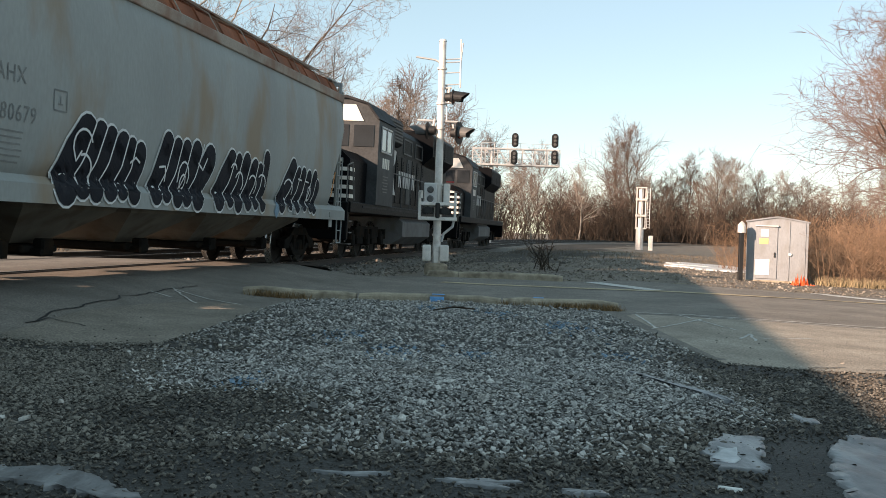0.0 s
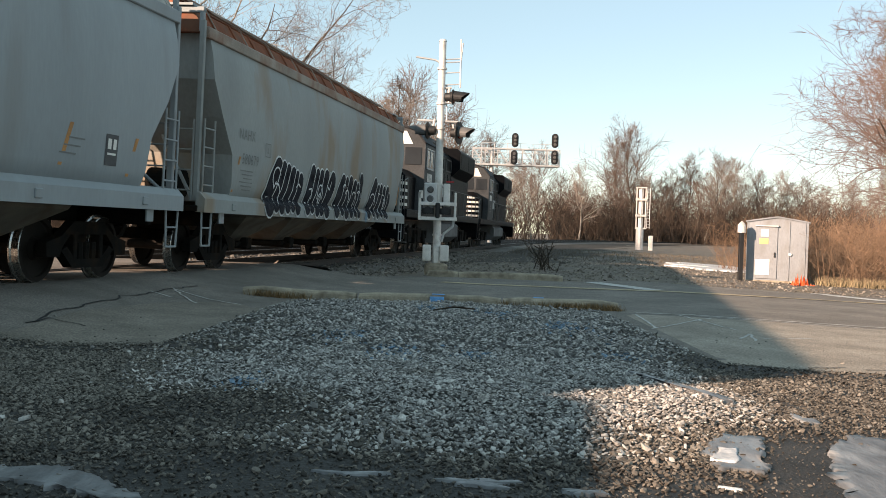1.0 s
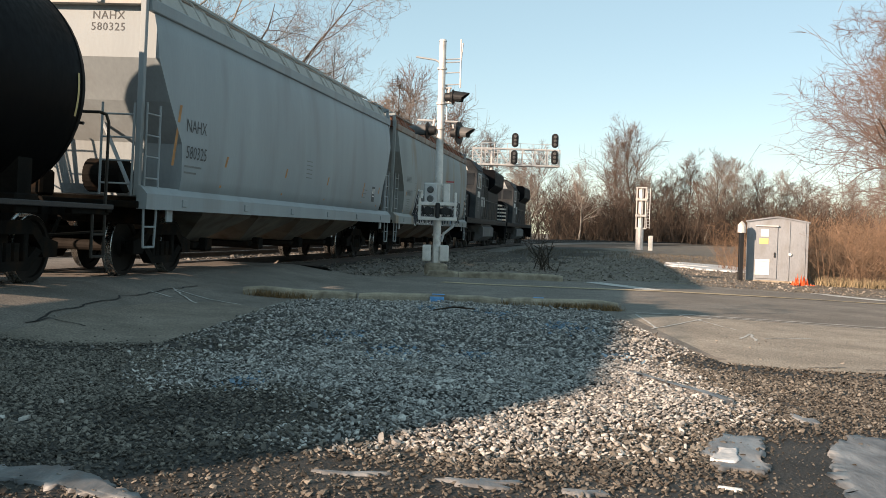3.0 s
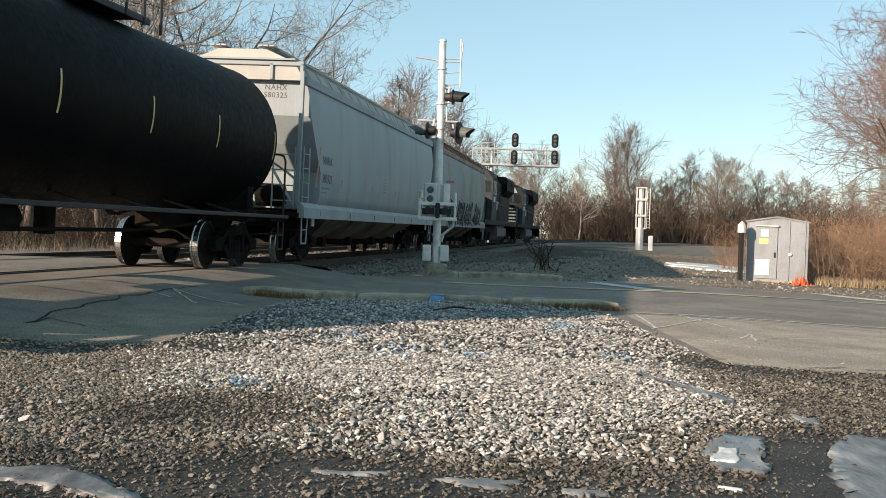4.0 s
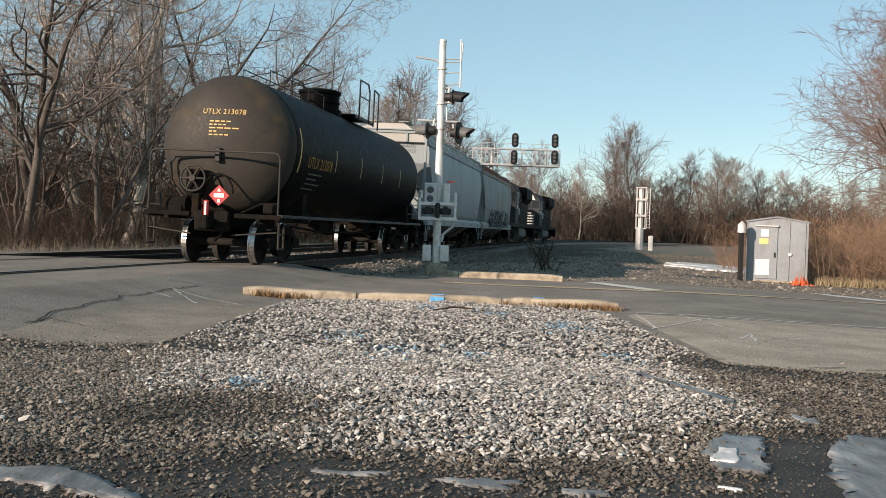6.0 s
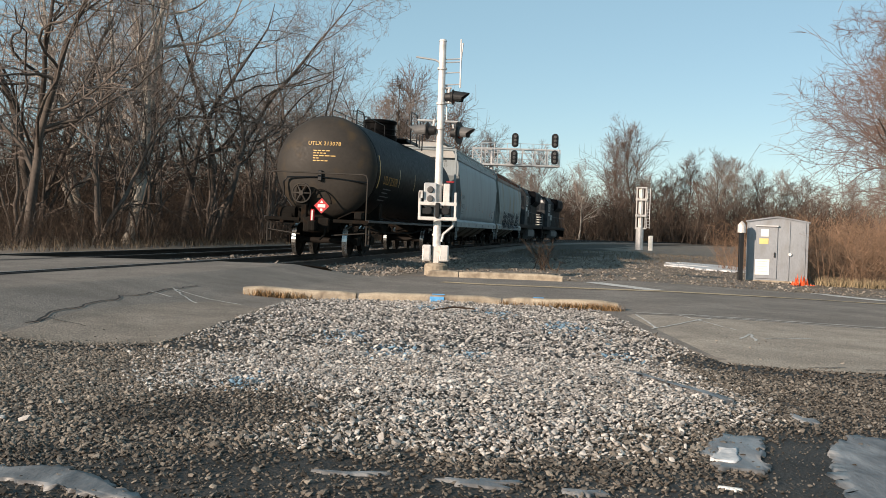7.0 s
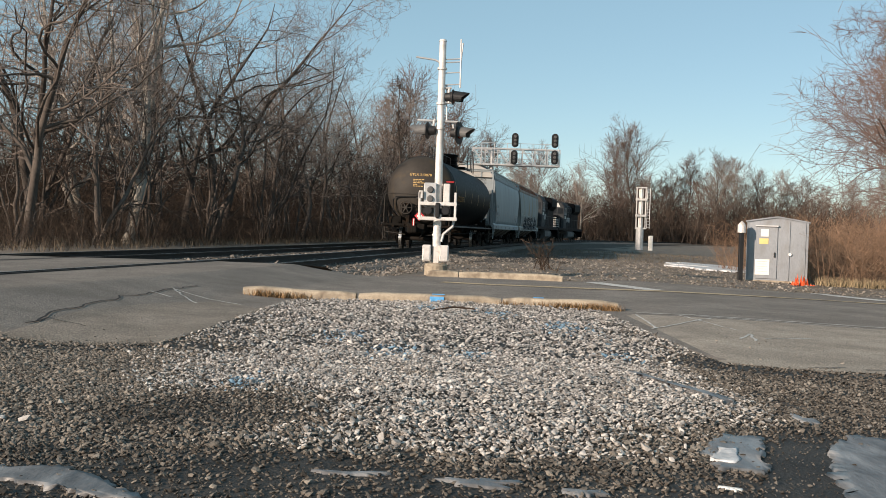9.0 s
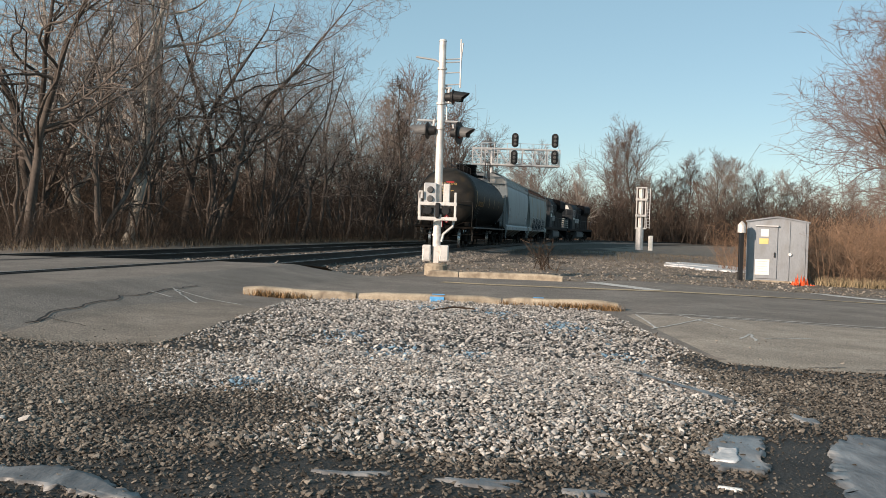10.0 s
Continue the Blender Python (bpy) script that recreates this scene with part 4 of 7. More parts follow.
spray_word(old_hopper, [(5.95, 6.32, 2.26, 0.4), (6.3, 6.68, 2.2, 0.36), (6.7, 7.02, 2.2, 0.38), (7.05, 7.42, 2.22, 0.42), (7.5, 7.98, 2.2, 0.5)],
           [[(6.05, 1.7), (6.25, 1.72), (6.3, 1.5)], arc(6.95, 1.6, 0.2, 0.24, 200, -20), arc(6.95, 1.52, 0.1, 0.12, 0, 360), [(7.5, 1.85), (7.7, 1.75), (7.85, 1.95)]], 1.32)
spray_word(old_hopper, [(8.45, 9.0, 2.2, 0.46), (8.95, 9.35, 2.16, 0.36), (9.35, 9.75, 2.2, 0.42), (9.85, 10.2, 2.12, 0.42), (10.25, 10.5, 2.06, 0.34), (10.65, 10.85, 2.32, 0.34)],
           [arc(9.1, 1.85, 0.14, 0.1, 160, 10), arc(9.4, 1.62, 0.2, 0.2, 150, -30), arc(10.1, 1.6, 0.22, 0.2, 140, -40), arc(10.6, 1.68, 0.22, 0.16, 140, -20)], 1.32)
spray_word(old_hopper, [(11.85, 12.55, 2.3, 0.46), (12.4, 12.95, 2.14, 0.36), (12.9, 13.3, 2.16, 0.36), (13.4, 13.7, 2.12, 0.36), (13.85, 14.15, 2.14, 0.36), (14.1, 14.35, 1.95, 0.36)],
           [arc(12.25, 1.62, 0.3, 0.22, 150, -20), [(12.9, 1.88), (13.15, 1.86)], [(13.4, 1.86), (13.65, 1.84)], arc(13.75, 1.6, 0.12, 0.16, 0, 360)], 1.36)
bm = bmesh.new()
spray_line(bm, [(11.5, 1.27), (11.65, 1.12)], 0.3, 0.014, False)
part("graffiti_patch", bm, M["blue_stone"], old_hopper, "small pale blue sprayed patch")
bm = bmesh.new()
for pts in ([(3.02, 2.2), (3.32, 2.2), (3.32, 2.45), (3.02, 2.45), (3.02, 2.2)], [(3.12, 2.28), (3.22, 2.28)], [(3.17, 2.28), (3.17, 2.38)]):
    spray_line(bm, pts, 0.018, 0.008, False)
part("stencil_box", bm, M["worn_ink"], old_hopper)
words("580679", 0.28, M["worn_ink"], old_hopper, side_place(2.2, 1.98, 1), spread=1.1)
words("NAHX", 0.28, M["worn_ink"], old_hopper, side_place(1.98, 2.42, 1), spread=1.1)
bars(old_hopper, "small_writing", [(1.7 + 0.1 * k % 0.3, 1.85 - 0.07 * k, 0.7 - 0.12 * (k % 3), 0.02) for k in range(6)], M["worn_ink"])
stroke(old_hopper, 1.4, 1.45, 2.1, M["orange_mark"])
stroke(old_hopper, 15.6, 1.6, 2.2, M["orange_mark"])

pale_hopper = hopper_car("pale blue-grey covered hopper with dark lettering and orange stripes", M["hopper_grey"], M["roof_grey"], M["hopper_grey"], M["hopper_grey"])
words("580325", 0.29, M["dark_ink"], pale_hopper, side_place(1.85, 1.9, 1), spread=1.0)
words("NAHX", 0.29, M["dark_ink"], pale_hopper, side_place(1.8, 2.32, 1), spread=1.0)
bars(pale_hopper, "small_writing", [(1.4, 1.76 - 0.1 * k, 0.7 - 0.2 * (k % 2), 0.03) for k in range(2)], M["worn_ink"])
bars(pale_hopper, "small_writing", [(8.0, 2.3 - 0.09 * k, 0.42, 0.02) for k in range(5)], M["worn_ink"])
for y, z in ((0.9, 1.75), (3.0, 1.5), (6.4, 1.5), (9.6, 1.5), (13.2, 1.55), (15.0, 1.5)):
    stroke(pale_hopper, y, z, z + (0.95 if y < 1 else 0.55), M["orange_mark"])
bars(pale_hopper, "data_panel", [(14.35, 1.62, 0.34, 0.42)], M["dark_ink"])
bm = bmesh.new()
side_patch(bm, [(14.40, 1.76), (14.64, 1.76), (14.64, 1.79), (14.40, 1.79)], 0.01)
side_patch(bm, [(14.40, 1.84), (14.50, 1.84), (14.50, 1.98), (14.40, 1.98)], 0.01)
side_patch(bm, [(14.55, 1.84), (14.64, 1.84), (14.64, 1.98), (14.55, 1.98)], 0.01)
part("data_panel_writing", bm, M["white_enamel"], pale_hopper)
bars(pale_hopper, "small_writing", [(13.4 - 0.1 * k, 1.9 - 0.1 * k, 0.4, 0.02) for k in range(3)], M["worn_ink"])
words("NAHX\n580325", 0.17, M["dark_ink"], pale_hopper, lambda x, y: Vector((0.75 + x, 0.345, 3.86 + y)), spread=1.1)

# tank car
TANK_R, TANK_Z = 1.5, 2.56
TANK_L = 16.1


def tank_car():
    car = thing("tank_car", "long dull-black railway tank car with ochre lettering and a red placard", "tank car", group="cars of the train")
    L = TANK_L
    bm = bmesh.new()
    prof = [(0.02, 0.3)]
    for k in range(1, 9):
        a = math.pi / 2 * k / 8
        prof.append((TANK_R * math.sin(a), 0.3 + 0.62 * (1 - math.cos(a))))
    ends = prof + [(TANK_R, y) for y in np.linspace(1.2, L - 1.2, 9)] + [(r, L - z) for r, z in prof[::-1]]
    lathe(bm, ends, Matrix.Translation((0, 0, TANK_Z)) @ pose(0, 0, 0, -90, 0, 0), 56)
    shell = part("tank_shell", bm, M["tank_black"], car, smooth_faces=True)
    # the rear cap takes a lighter, browner black than the barrel
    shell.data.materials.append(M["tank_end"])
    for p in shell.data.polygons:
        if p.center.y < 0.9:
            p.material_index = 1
    # weld bands
    for y in (0.93, L - 0.93):
        bm = bmesh.new()
        lathe(bm, [(TANK_R + 0.002, -0.02), (TANK_R + 0.006, -0.01), (TANK_R + 0.006, 0.01), (TANK_R + 0.002, 0.02)], Matrix.Translation((0, y, TANK_Z)) @ pose(0, 0, 0, -90, 0, 0), 56)
        part("weld_band", bm, M["tank_black"], car)
    # manway with its valve housing, platform and rails
    top = TANK_Z + TANK_R
    bm = bmesh.new()
    lathe(bm, [(0.62, -0.12), (0.62, 0.05), (0.55, 0.08), (0.55, 0.2), (0.57, 0.22), (0.57, 0.26), (0.55, 0.28), (0.55, 0.46), (0.6, 0.48), (0.6, 0.56), (0.5, 0.6), (0.1, 0.62)], Matrix.Translation((0, 7.7, top)), 28)
    part("manway_housing", bm, M["tank_black"], car, smooth_faces=False)
    bm = bmesh.new()
    box(bm, (0, 9.5, top + 0.03), (1.7, 2.2, 0.04), 0.01)
    for x in (-0.85, 0.85):
        box(bm, (x, 9.5, top - 0.02), (0.05, 2.2, 0.1), 0.01)
    part("platform", bm, M["black_metal"], car)
    for sgn in (-1, 1):
        bm = bmesh.new()
        pipe(bm, [(sgn * 1.0, 8.3, top - 0.15), (sgn * 1.0, 8.3, top + 1.0), (sgn * 1.0, 9.3, top + 1.0), (sgn * 1.0, 9.5, top + 0.8), (sgn * 1.0, 9.5, top - 0.1)], 0.025)
        pipe(bm, [(sgn * 1.0, 10.1, top - 0.15), (sgn * 1.0, 10.1, top + 0.95), (sgn * 1.0, 10.7, top + 0.9), (sgn * 1.0, 10.7, top - 0.2)], 0.025)
        rod(bm, (sgn * 1.0, 8.3, top + 0.55), (sgn * 1.0, 9.5, top + 0.55), 0.02, seg=6)
        part("guard_rail", bm, M["black_metal"], car)
        bm = bmesh.new()
        rod(bm, (sgn * 0.32, 2.4, top + 0.35), (sgn * 0.32, 7.0, top + 0.35), 0.015, seg=5)
        for y in (2.4, 4.0, 5.5, 7.0):
            rod(bm, (sgn * 0.32, y, top - 0.05), (sgn * 0.32, y, top + 0.35), 0.012, seg=5)
        part("grab_rail", bm, M["black_metal"], car)
        bm = bmesh.new()
        box(bm, (sgn * 1.48, L / 2, 1.06), (0.1, L, 0.07), 0.01)
        for y in np.linspace(2.5, L - 2.5, 7):
            rod(bm, (sgn * 1.48, y, 1.05), (sgn * 0.7, y, 1.25), 0.025, seg=5)
        part("walkway_sill", bm, M["black_metal"], car)
    # bolsters and underframe gear
    bm = bmesh.new()
    for y in (2.0, L - 2.0):
        box(bm, (0, y, 1.05), (2.9, 0.5, 0.24), 0.02)
        for sgn in (-1, 1):
            plate(bm, [(0.5, 1.1), (1.4, 1.1), (1.4, 1.6), (1.1, 1.3)], 0.3, Matrix.Translation((0, y, 0)) @ Matrix.Diagonal((sgn, 1, 1, 1)))
    for y0, y1 in ((0.0, 3.4), (L - 3.4, L)):
        box(bm, (0, (y0 + y1) / 2, 0.92), (0.55, y1 - y0, 0.32), 0.02)
    pipe(bm, [(0.8, 3.0, 0.85), (0.8, 5.5, 0.72), (0.8, 10.5, 0.72), (0.8, 13, 0.85)], 0.03)
    rod(bm, (0.2, 7.0, 0.85), (0.2, 8.0, 0.85), 0.18)
    rod(bm, (0, 9.2, 1.1), (0, 9.2, 0.62), 0.16)
    box(bm, (-0.4, 8.6, 0.84), (0.4, 0.5, 0.4), 0.03)
    part("underframe", bm, M["underframe"], car)
    for y, way in ((0.0, 1), (L, -1)):
        bm = bmesh.new()
        for sgn in (-1, 1):
            box(bm, (sgn * 1.0, y + way * 0.06, 1.03), (1.02, 0.14, 0.1), 0.015)
            box(bm, (sgn * 1.0, y + way * 0.5, 1.0), (0.1, 1.0, 0.16), 0.01)
            box(bm, (sgn * 1.42, y + way * 0.5, 1.0), (0.1, 1.0, 0.1), 0.01)
        for k in range(4):
            box(bm, (0, y + way * (0.2 + 0.2 * k), 1.03), (2.9, 0.07, 0.03))
        box(bm, (0, y + way * 0.04, 0.9), (0.75, 0.14, 0.42), 0.03)
        part("end_sill", bm, M["underframe"], car)
        bm = bmesh.new()
        h = 2.36
        pts = [(-1.42, y + way * 0.04, 1.0), (-1.42, y + way * 0.04, h - 0.14), (-1.38, y + way * 0.04, h - 0.03), (-1.28, y + way * 0.04, h)]
        pipe(bm, pts + [(-p[0], p[1], p[2]) for p in pts[::-1]], 0.022, 7)
        part("hand_rail", bm, M["tank_end"], car, "bent dark pipe hand rail")
        bm = bmesh.new()
        pts = [(-0.75, y + way * 0.5, 1.25), (-1.12, y + way * 0.5, 1.7), (-1.12, y + way * 0.4, 2.1), (-1.0, y + way * 0.35, 2.22), (0, y + way * 0.28, 2.26), (1.3, y + way * 0.5, 2.16)]
        pipe(bm, pts, 0.022, 6)
        box(bm, (-0.02, y + way * 0.26, 2.3), (0.12, 0.1, 0.3), 0.02)
        part("grab_iron", bm, M["black_metal"], car)
        for sgn in (-1, 1):
            bm = bmesh.new()
            pipe(bm, [(sgn * 1.44, y + way * 0.08, 1.0), (sgn * 1.44, y + way * 0.08, 0.38), (sgn * 1.44, y + way * 0.42, 0.38), (sgn * 1.44, y + way * 0.42, 1.0)], 0.022)
            rod(bm, (sgn * 1.44, y + way * 0.08, 0.68), (sgn * 1.44, y + way * 0.42, 0.68), 0.018, seg=6)
            rod(bm, (sgn * 1.4, y + way * 0.06, 0.72), (sgn * 0.45, y + way * 0.0, 0.62), 0.018, seg=6)
            part("step", bm, M["tank_end"], car)
        truck(car, y + way * 1.72, (-0.89, 0.89), 0.457)
        coupler(car, y, -way)
    # brake gear, lamp and placard on the rear end
    bm = bmesh.new()
    ring = Matrix.Translation((-0.5, 0.12, 1.78)) @ pose(0, 0, 0, 90, 0, 0)
    for i in range(20):
        a, b = 2 * math.pi * i / 20, 2 * math.pi * (i + 1) / 20
        rod(bm, ring @ Vector((0.27 * math.cos(a), 0.27 * math.sin(a), 0)), ring @ Vector((0.27 * math.cos(b), 0.27 * math.sin(b), 0)), 0.025, seg=6)
    for i in range(6):
        a = 2 * math.pi * i / 6
        rod(bm, ring @ Vector((0, 0, 0.02)), ring @ Vector((0.27 * math.cos(a), 0.27 * math.sin(a), 0)), 0.03, 0.02, seg=6)
    rod(bm, (-0.5, 0.06, 1.78), (-0.5, 0.22, 1.78), 0.07, seg=10)
    part("brake_wheel", bm, M["tank_end"], car, "spoked grimy hand-brake wheel")
    bm = bmesh.new()
    box(bm, (-0.5, 0.28, 1.68), (0.36, 0.2, 0.6), 0.04)
    box(bm, (-0.38, 0.1, 1.2), (0.16, 0.16, 0.5), 0.02)
    part("brake_housing", bm, M["underframe"], car)
    bm = bmesh.new()
    rod(bm, (-1.25, 0.55, 1.22), (-0.75, 0.55, 1.22), 0.19, seg=16)
    box(bm, (-1.0, 0.5, 1.12), (0.4, 0.3, 0.2), 0.03)
    part("brake_cylinder", bm, M["underframe"], car)
    bm = box(bmesh.new(), (1.15, 0.35, 1.2), (0.24, 0.3, 0.2), 0.03)
    part("tool_box", bm, M["underframe"], car)
    bm = bmesh.new()
    pipe(bm, [(0.55, 0.3, 1.1), (0.95, 0.3, 1.3), (1.3, 0.3, 1.32)], 0.02)
    part("brake_rod", bm, M["underframe"], car)
    bm = bmesh.new()
    for i in range(12):
        a, b = math.pi * i / 12, math.pi * (i + 1) / 12
        rod(bm, (0.0 - 0.33 * math.cos(a), 0.3, 1.5 + 0.4 * math.sin(a)), (0.0 - 0.33 * math.cos(b), 0.3, 1.5 + 0.4 * math.sin(b)), 0.02, seg=5)
    part("brake_hose", bm, M["underframe"], car)
    diamond = [(0, -0.22), (0.22, 0), (0, 0.22), (-0.22, 0)]
    bm = plate(bmesh.new(), diamond, 0.012, Matrix.Translation((0.13, 0.03, 1.44)))
    card = part("placard", bm, M["red"], car, "red diamond hazard placard with a white panel")
    bm = plate(bmesh.new(), [(-0.11, -0.045), (0.11, -0.045), (0.11, 0.045), (-0.11, 0.045)], 0.006, Matrix.Translation((0.13, 0.018, 1.44)))
    plate(bm, [(-0.045, 0.08), (0.045, 0.08), (0.0, 0.16)], 0.006, Matrix.Translation((0.13, 0.018, 1.44)))
    plate(bm, [(-0.03, -0.15), (0.03, -0.15), (0.03, -0.08), (-0.03, -0.08)], 0.006, Matrix.Translation((0.13, 0.018, 1.44)))
    part("placard_panel", bm, M["white_enamel"], card)
    bm = bmesh.new()
    box(bm, (-0.08, -0.12, 1.08), (0.1, 0.08, 0.5), 0.02)
    marker = part("end_marker", bm, M["red"], car, "red and white rear-end marker lamp")
    bm = bmesh.new()
    box(bm, (-0.08, -0.165, 1.12), (0.035, 0.01, 0.36))
    part("reflector", bm, M["white_enamel"], marker)
    bm = bmesh.new()
    box(bm, (-0.08, -0.13, 0.82), (0.09, 0.1, 0.1), 0.02)
    part("hose_clamp", bm, M["red"], marker)
    # lettering
    def on_end(x, y):
        r = math.hypot(x, y - TANK_Z)
        k = math.sqrt(max(0.0, 1 - (r / TANK_R) ** 2))
        return Vector((x, 0.3 + 0.62 * (1 - k) - 0.006, y))
    words("UTLX 213078", 0.155, M["ochre_ink"], car, lambda x, y: on_end(x + 0.03, y + 3.17), spread=1.08)
    bm = bmesh.new()
    for k, w in enumerate((0.5, 0.4, 0.68, 0.2, 0.46)):
        z = 3.0 - 0.072 * k
        bits = 4 if w > 0.3 else 2
        for i in range(bits):
            a = -0.27 + w * i / bits
            vs = [bm.verts.new(on_end(*p)) for p in ((a, z), (a + w / bits - 0.03, z), (a + w / bits - 0.03, z + 0.026), (a, z + 0.026))]
            bm.faces.new(vs)
    part("small_writing", bm, M["ochre_ink"], car)

    def on_side(y, z, lift=0.008):
        a = math.asin(max(-1, min(1, (z - TANK_Z) / TANK_R)))
        return Vector(((TANK_R + lift) * math.cos(a), y, TANK_Z + (TANK_R + lift) * math.sin(a)))
    words("UTLX 213078", 0.36, M["faded_ochre"], car, lambda x, y: on_side(2.88 + x, 2.2 + y), spread=0.98)
    bm = bmesh.new()
    for k, w in enumerate((1.1, 0.8, 1.2, 0.9)):
        vs = [bm.verts.new(on_side(y, z)) for y, z in ((2.1, 2.05 - 0.11 * k), (2.1 + w, 2.05 - 0.11 * k), (2.1 + w, 2.08 - 0.11 * k), (2.1, 2.08 - 0.11 * k))]
        bm.faces.new(vs)
    part("small_writing", bm, M["grey_metal"], car)
    for y in (1.2, 4.2, 6.85, 9.5, 12.1, 15.05):
        bm = bmesh.new()
        first = y < 2
        pts = [on_side(y, z) for z in np.linspace(2.05 if first else 2.2, 3.0 if first else 2.75, 6)]
        rows = [(bm.verts.new(p), bm.verts.new(p + Vector((0, 0.075 if first else 0.045, 0)))) for p in pts]
        for (a, b), (c, d) in zip(rows, rows[1:]):
            bm.faces.new((a, b, d, c))
        part("reflector", bm, M["ochre_ink"] if first else M["yellow_mark"], car)
    return car


tanker = tank_car()

# locomotives, cab towards the rear
LOCO_L = 20.6


def locomotive():
    loco = thing("locomotive", "black six-axle diesel locomotive with white stripes, coupled cab to the rear", "locomotive", group="locomotives")
    L = LOCO_L
    bm = bmesh.new()
    box(bm, (0, L / 2, 1.42), (3.0, L - 0.3, 0.28), 0.02)
    for y in (0.12, L - 0.12):
        box(bm, (0, y, 1.05), (2.9, 0.2, 1.0), 0.03)
    part("frame", bm, M["loco_black"], loco)
    bm = bmesh.new()
    for sgn in (-1, 1):
        box(bm, (sgn * 1.505, L / 2, 1.46), (0.012, L - 3, 0.05))
    part("sill_stripe", bm, M["loco_grey"], loco)
    # nose, cab, hood
    bm = bmesh.new()
    plate(bm, [(-1.25, 1.55), (-1.25, 2.7), (-0.95, 2.98), (0.95, 2.98), (1.25, 2.7), (1.25, 1.55)], 2.0, Matrix.Translation((0, 1.9, 0)))
    nose = part("nose", bm, M["loco_black"], loco)
    for k in range(5):
        bm = bmesh.new()
        z = 1.72 + 0.24 * k
        w = 2.5 if z < 2.65 else 2.1
        box(bm, (0, 0.893, z), (w - 0.05, 0.012, 0.1))
        if z < 2.6:
            for sgn in (-1, 1):
                box(bm, (sgn * 1.257, 1.15, z), (0.012, 0.5, 0.1))
        part("stripe", bm, M["white_enamel"], nose)
    bm = bmesh.new()
    plate(bm, [(-1.55, 1.55), (-1.55, 3.95), (-1.2, 4.42), (-0.6, 4.6), (0.6, 4.6), (1.2, 4.42), (1.55, 3.95), (1.55, 1.55)], 2.3, Matrix.Translation((0, 4.05, 0)))
    cab = part("cab", bm, M["cab_grey"], loco)
    bm = bmesh.new()
    plate(bm, [(-1.58, 3.98), (-1.2, 4.46), (-0.6, 4.64), (0.6, 4.64), (1.2, 4.46), (1.58, 3.98), (1.5, 3.98), (1.18, 4.4), (0.6, 4.56), (-0.6, 4.56), (-1.18, 4.4), (-1.5, 3.98)], 2.5, Matrix.Translation((0, 4.05, 0)))
    part("cab_roof", bm, M["loco_grey"], cab)
    bm = bmesh.new()
    plate(bm, [(-1.1, 3.92), (1.1, 3.92), (0.85, 4.38), (-0.85, 4.38)], 0.03, Matrix.Translation((0, 2.885, 0)))
    part("number_board", bm, M["white_enamel"], cab)
    for x in (-1.12, -0.38, 0.38, 1.12):
        part("cab_window", box(bmesh.new(), (x, 2.89, 3.5), (0.6, 0.03, 0.62), 0.01), M["glass"], cab)
    for sgn in (-1, 1):
        for y in (3.6, 4.35):
            part("cab_window", box(bmesh.new(), (sgn * 1.555, y, 3.45), (0.02, 0.6, 0.62), 0.008), M["glass"], cab)
    for sgn in (-1, 1):
        bm = bmesh.new()
        for y0, y1 in ((3.25, 3.95), (4.0, 4.7)):
            for y in (y0, y1):
                box(bm, (sgn * 1.57, y, 3.45), (0.03, 0.045, 0.72))
            for z in (3.1, 3.8):
                box(bm, (sgn * 1.57, (y0 + y1) / 2, z), (0.03, y1 - y0, 0.045))
        part("window_frame", bm, M["galvanised"], cab)
        bm = bmesh.new()
        for k in range(4):
            box(bm, (sgn * 1.557, 3.62 + 0.26 * k, 2.78), (0.01, 0.15, 0.3))
        part("number_bars", bm, M["white_enamel"], cab)
        bm = bmesh.new()
        for k in range(6):
            box(bm, (sgn * 1.557, 4.0, 2.4 - 0.09 * k), (0.01, 0.8 - 0.2 * (k % 2), 0.03))
        part("small_writing", bm, M["grey_metal"], cab)
    bm = bmesh.new()
    plate(bm, [(-0.95, 1.55), (-0.95, 4.1), (-0.7, 4.35), (0.7, 4.35), (0.95, 4.1), (0.95, 1.55)], L - 6.2, Matrix.Translation((0, 5.2 + (L - 6.2) / 2, 0)))
    hood = part("hood", bm, M["loco_black"], loco)
    bm = bmesh.new()
    plate(bm, [(-0.95, 3.3), (-1.35, 3.7), (-1.35, 4.45), (-1.2, 4.6), (1.2, 4.6), (1.35, 4.45), (1.35, 3.7), (0.95, 3.3)], 5.4, Matrix.Translation((0, L - 4.4, 0)))
    part("radiator", bm, M["loco_black"], hood)
    bm = bmesh.new()
    box(bm, (0, 7.2, 4.05), (2.3, 2.6, 0.9), 0.1)
    part("blower_housing", bm, M["loco_grey"], hood)
    for sgn in (-1, 1):
        for k in range(9):
            bm = bmesh.new()
            y = 5.9 + k * 0.98
            box(bm, (sgn * 0.96, y, 2.55), (0.03, 0.82, 1.6), 0.01)
            box(bm, (sgn * 0.985, y + 0.3, 2.6), (0.03, 0.05, 0.14))
            for q in range(4):
                box(bm, (sgn * 0.985, y, 2.9 + 0.09 * q), (0.02, 0.5, 0.04))
            part("hood_door", bm, M["cab_grey"] if k % 4 == 1 else M["loco_grey"] if k % 3 == 2 else M["loco_black"], hood)
        for k in range(2):
            bm = bmesh.new()
            y = L - 5.7 + 2.6 * k
            for q in range(9):
                box(bm, (sgn * 1.36, y, 3.78 + 0.075 * q), (0.03, 2.3, 0.045))
            part("radiator_grille", bm, M["loco_grey"], hood)
        # pale emblem and lettering of the hood, as plain shapes
        m = Matrix.Translation((sgn * 0.995, 0, 0)) @ Matrix.Rotation(math.pi / 2, 4, "Z")
        bm = bmesh.new()
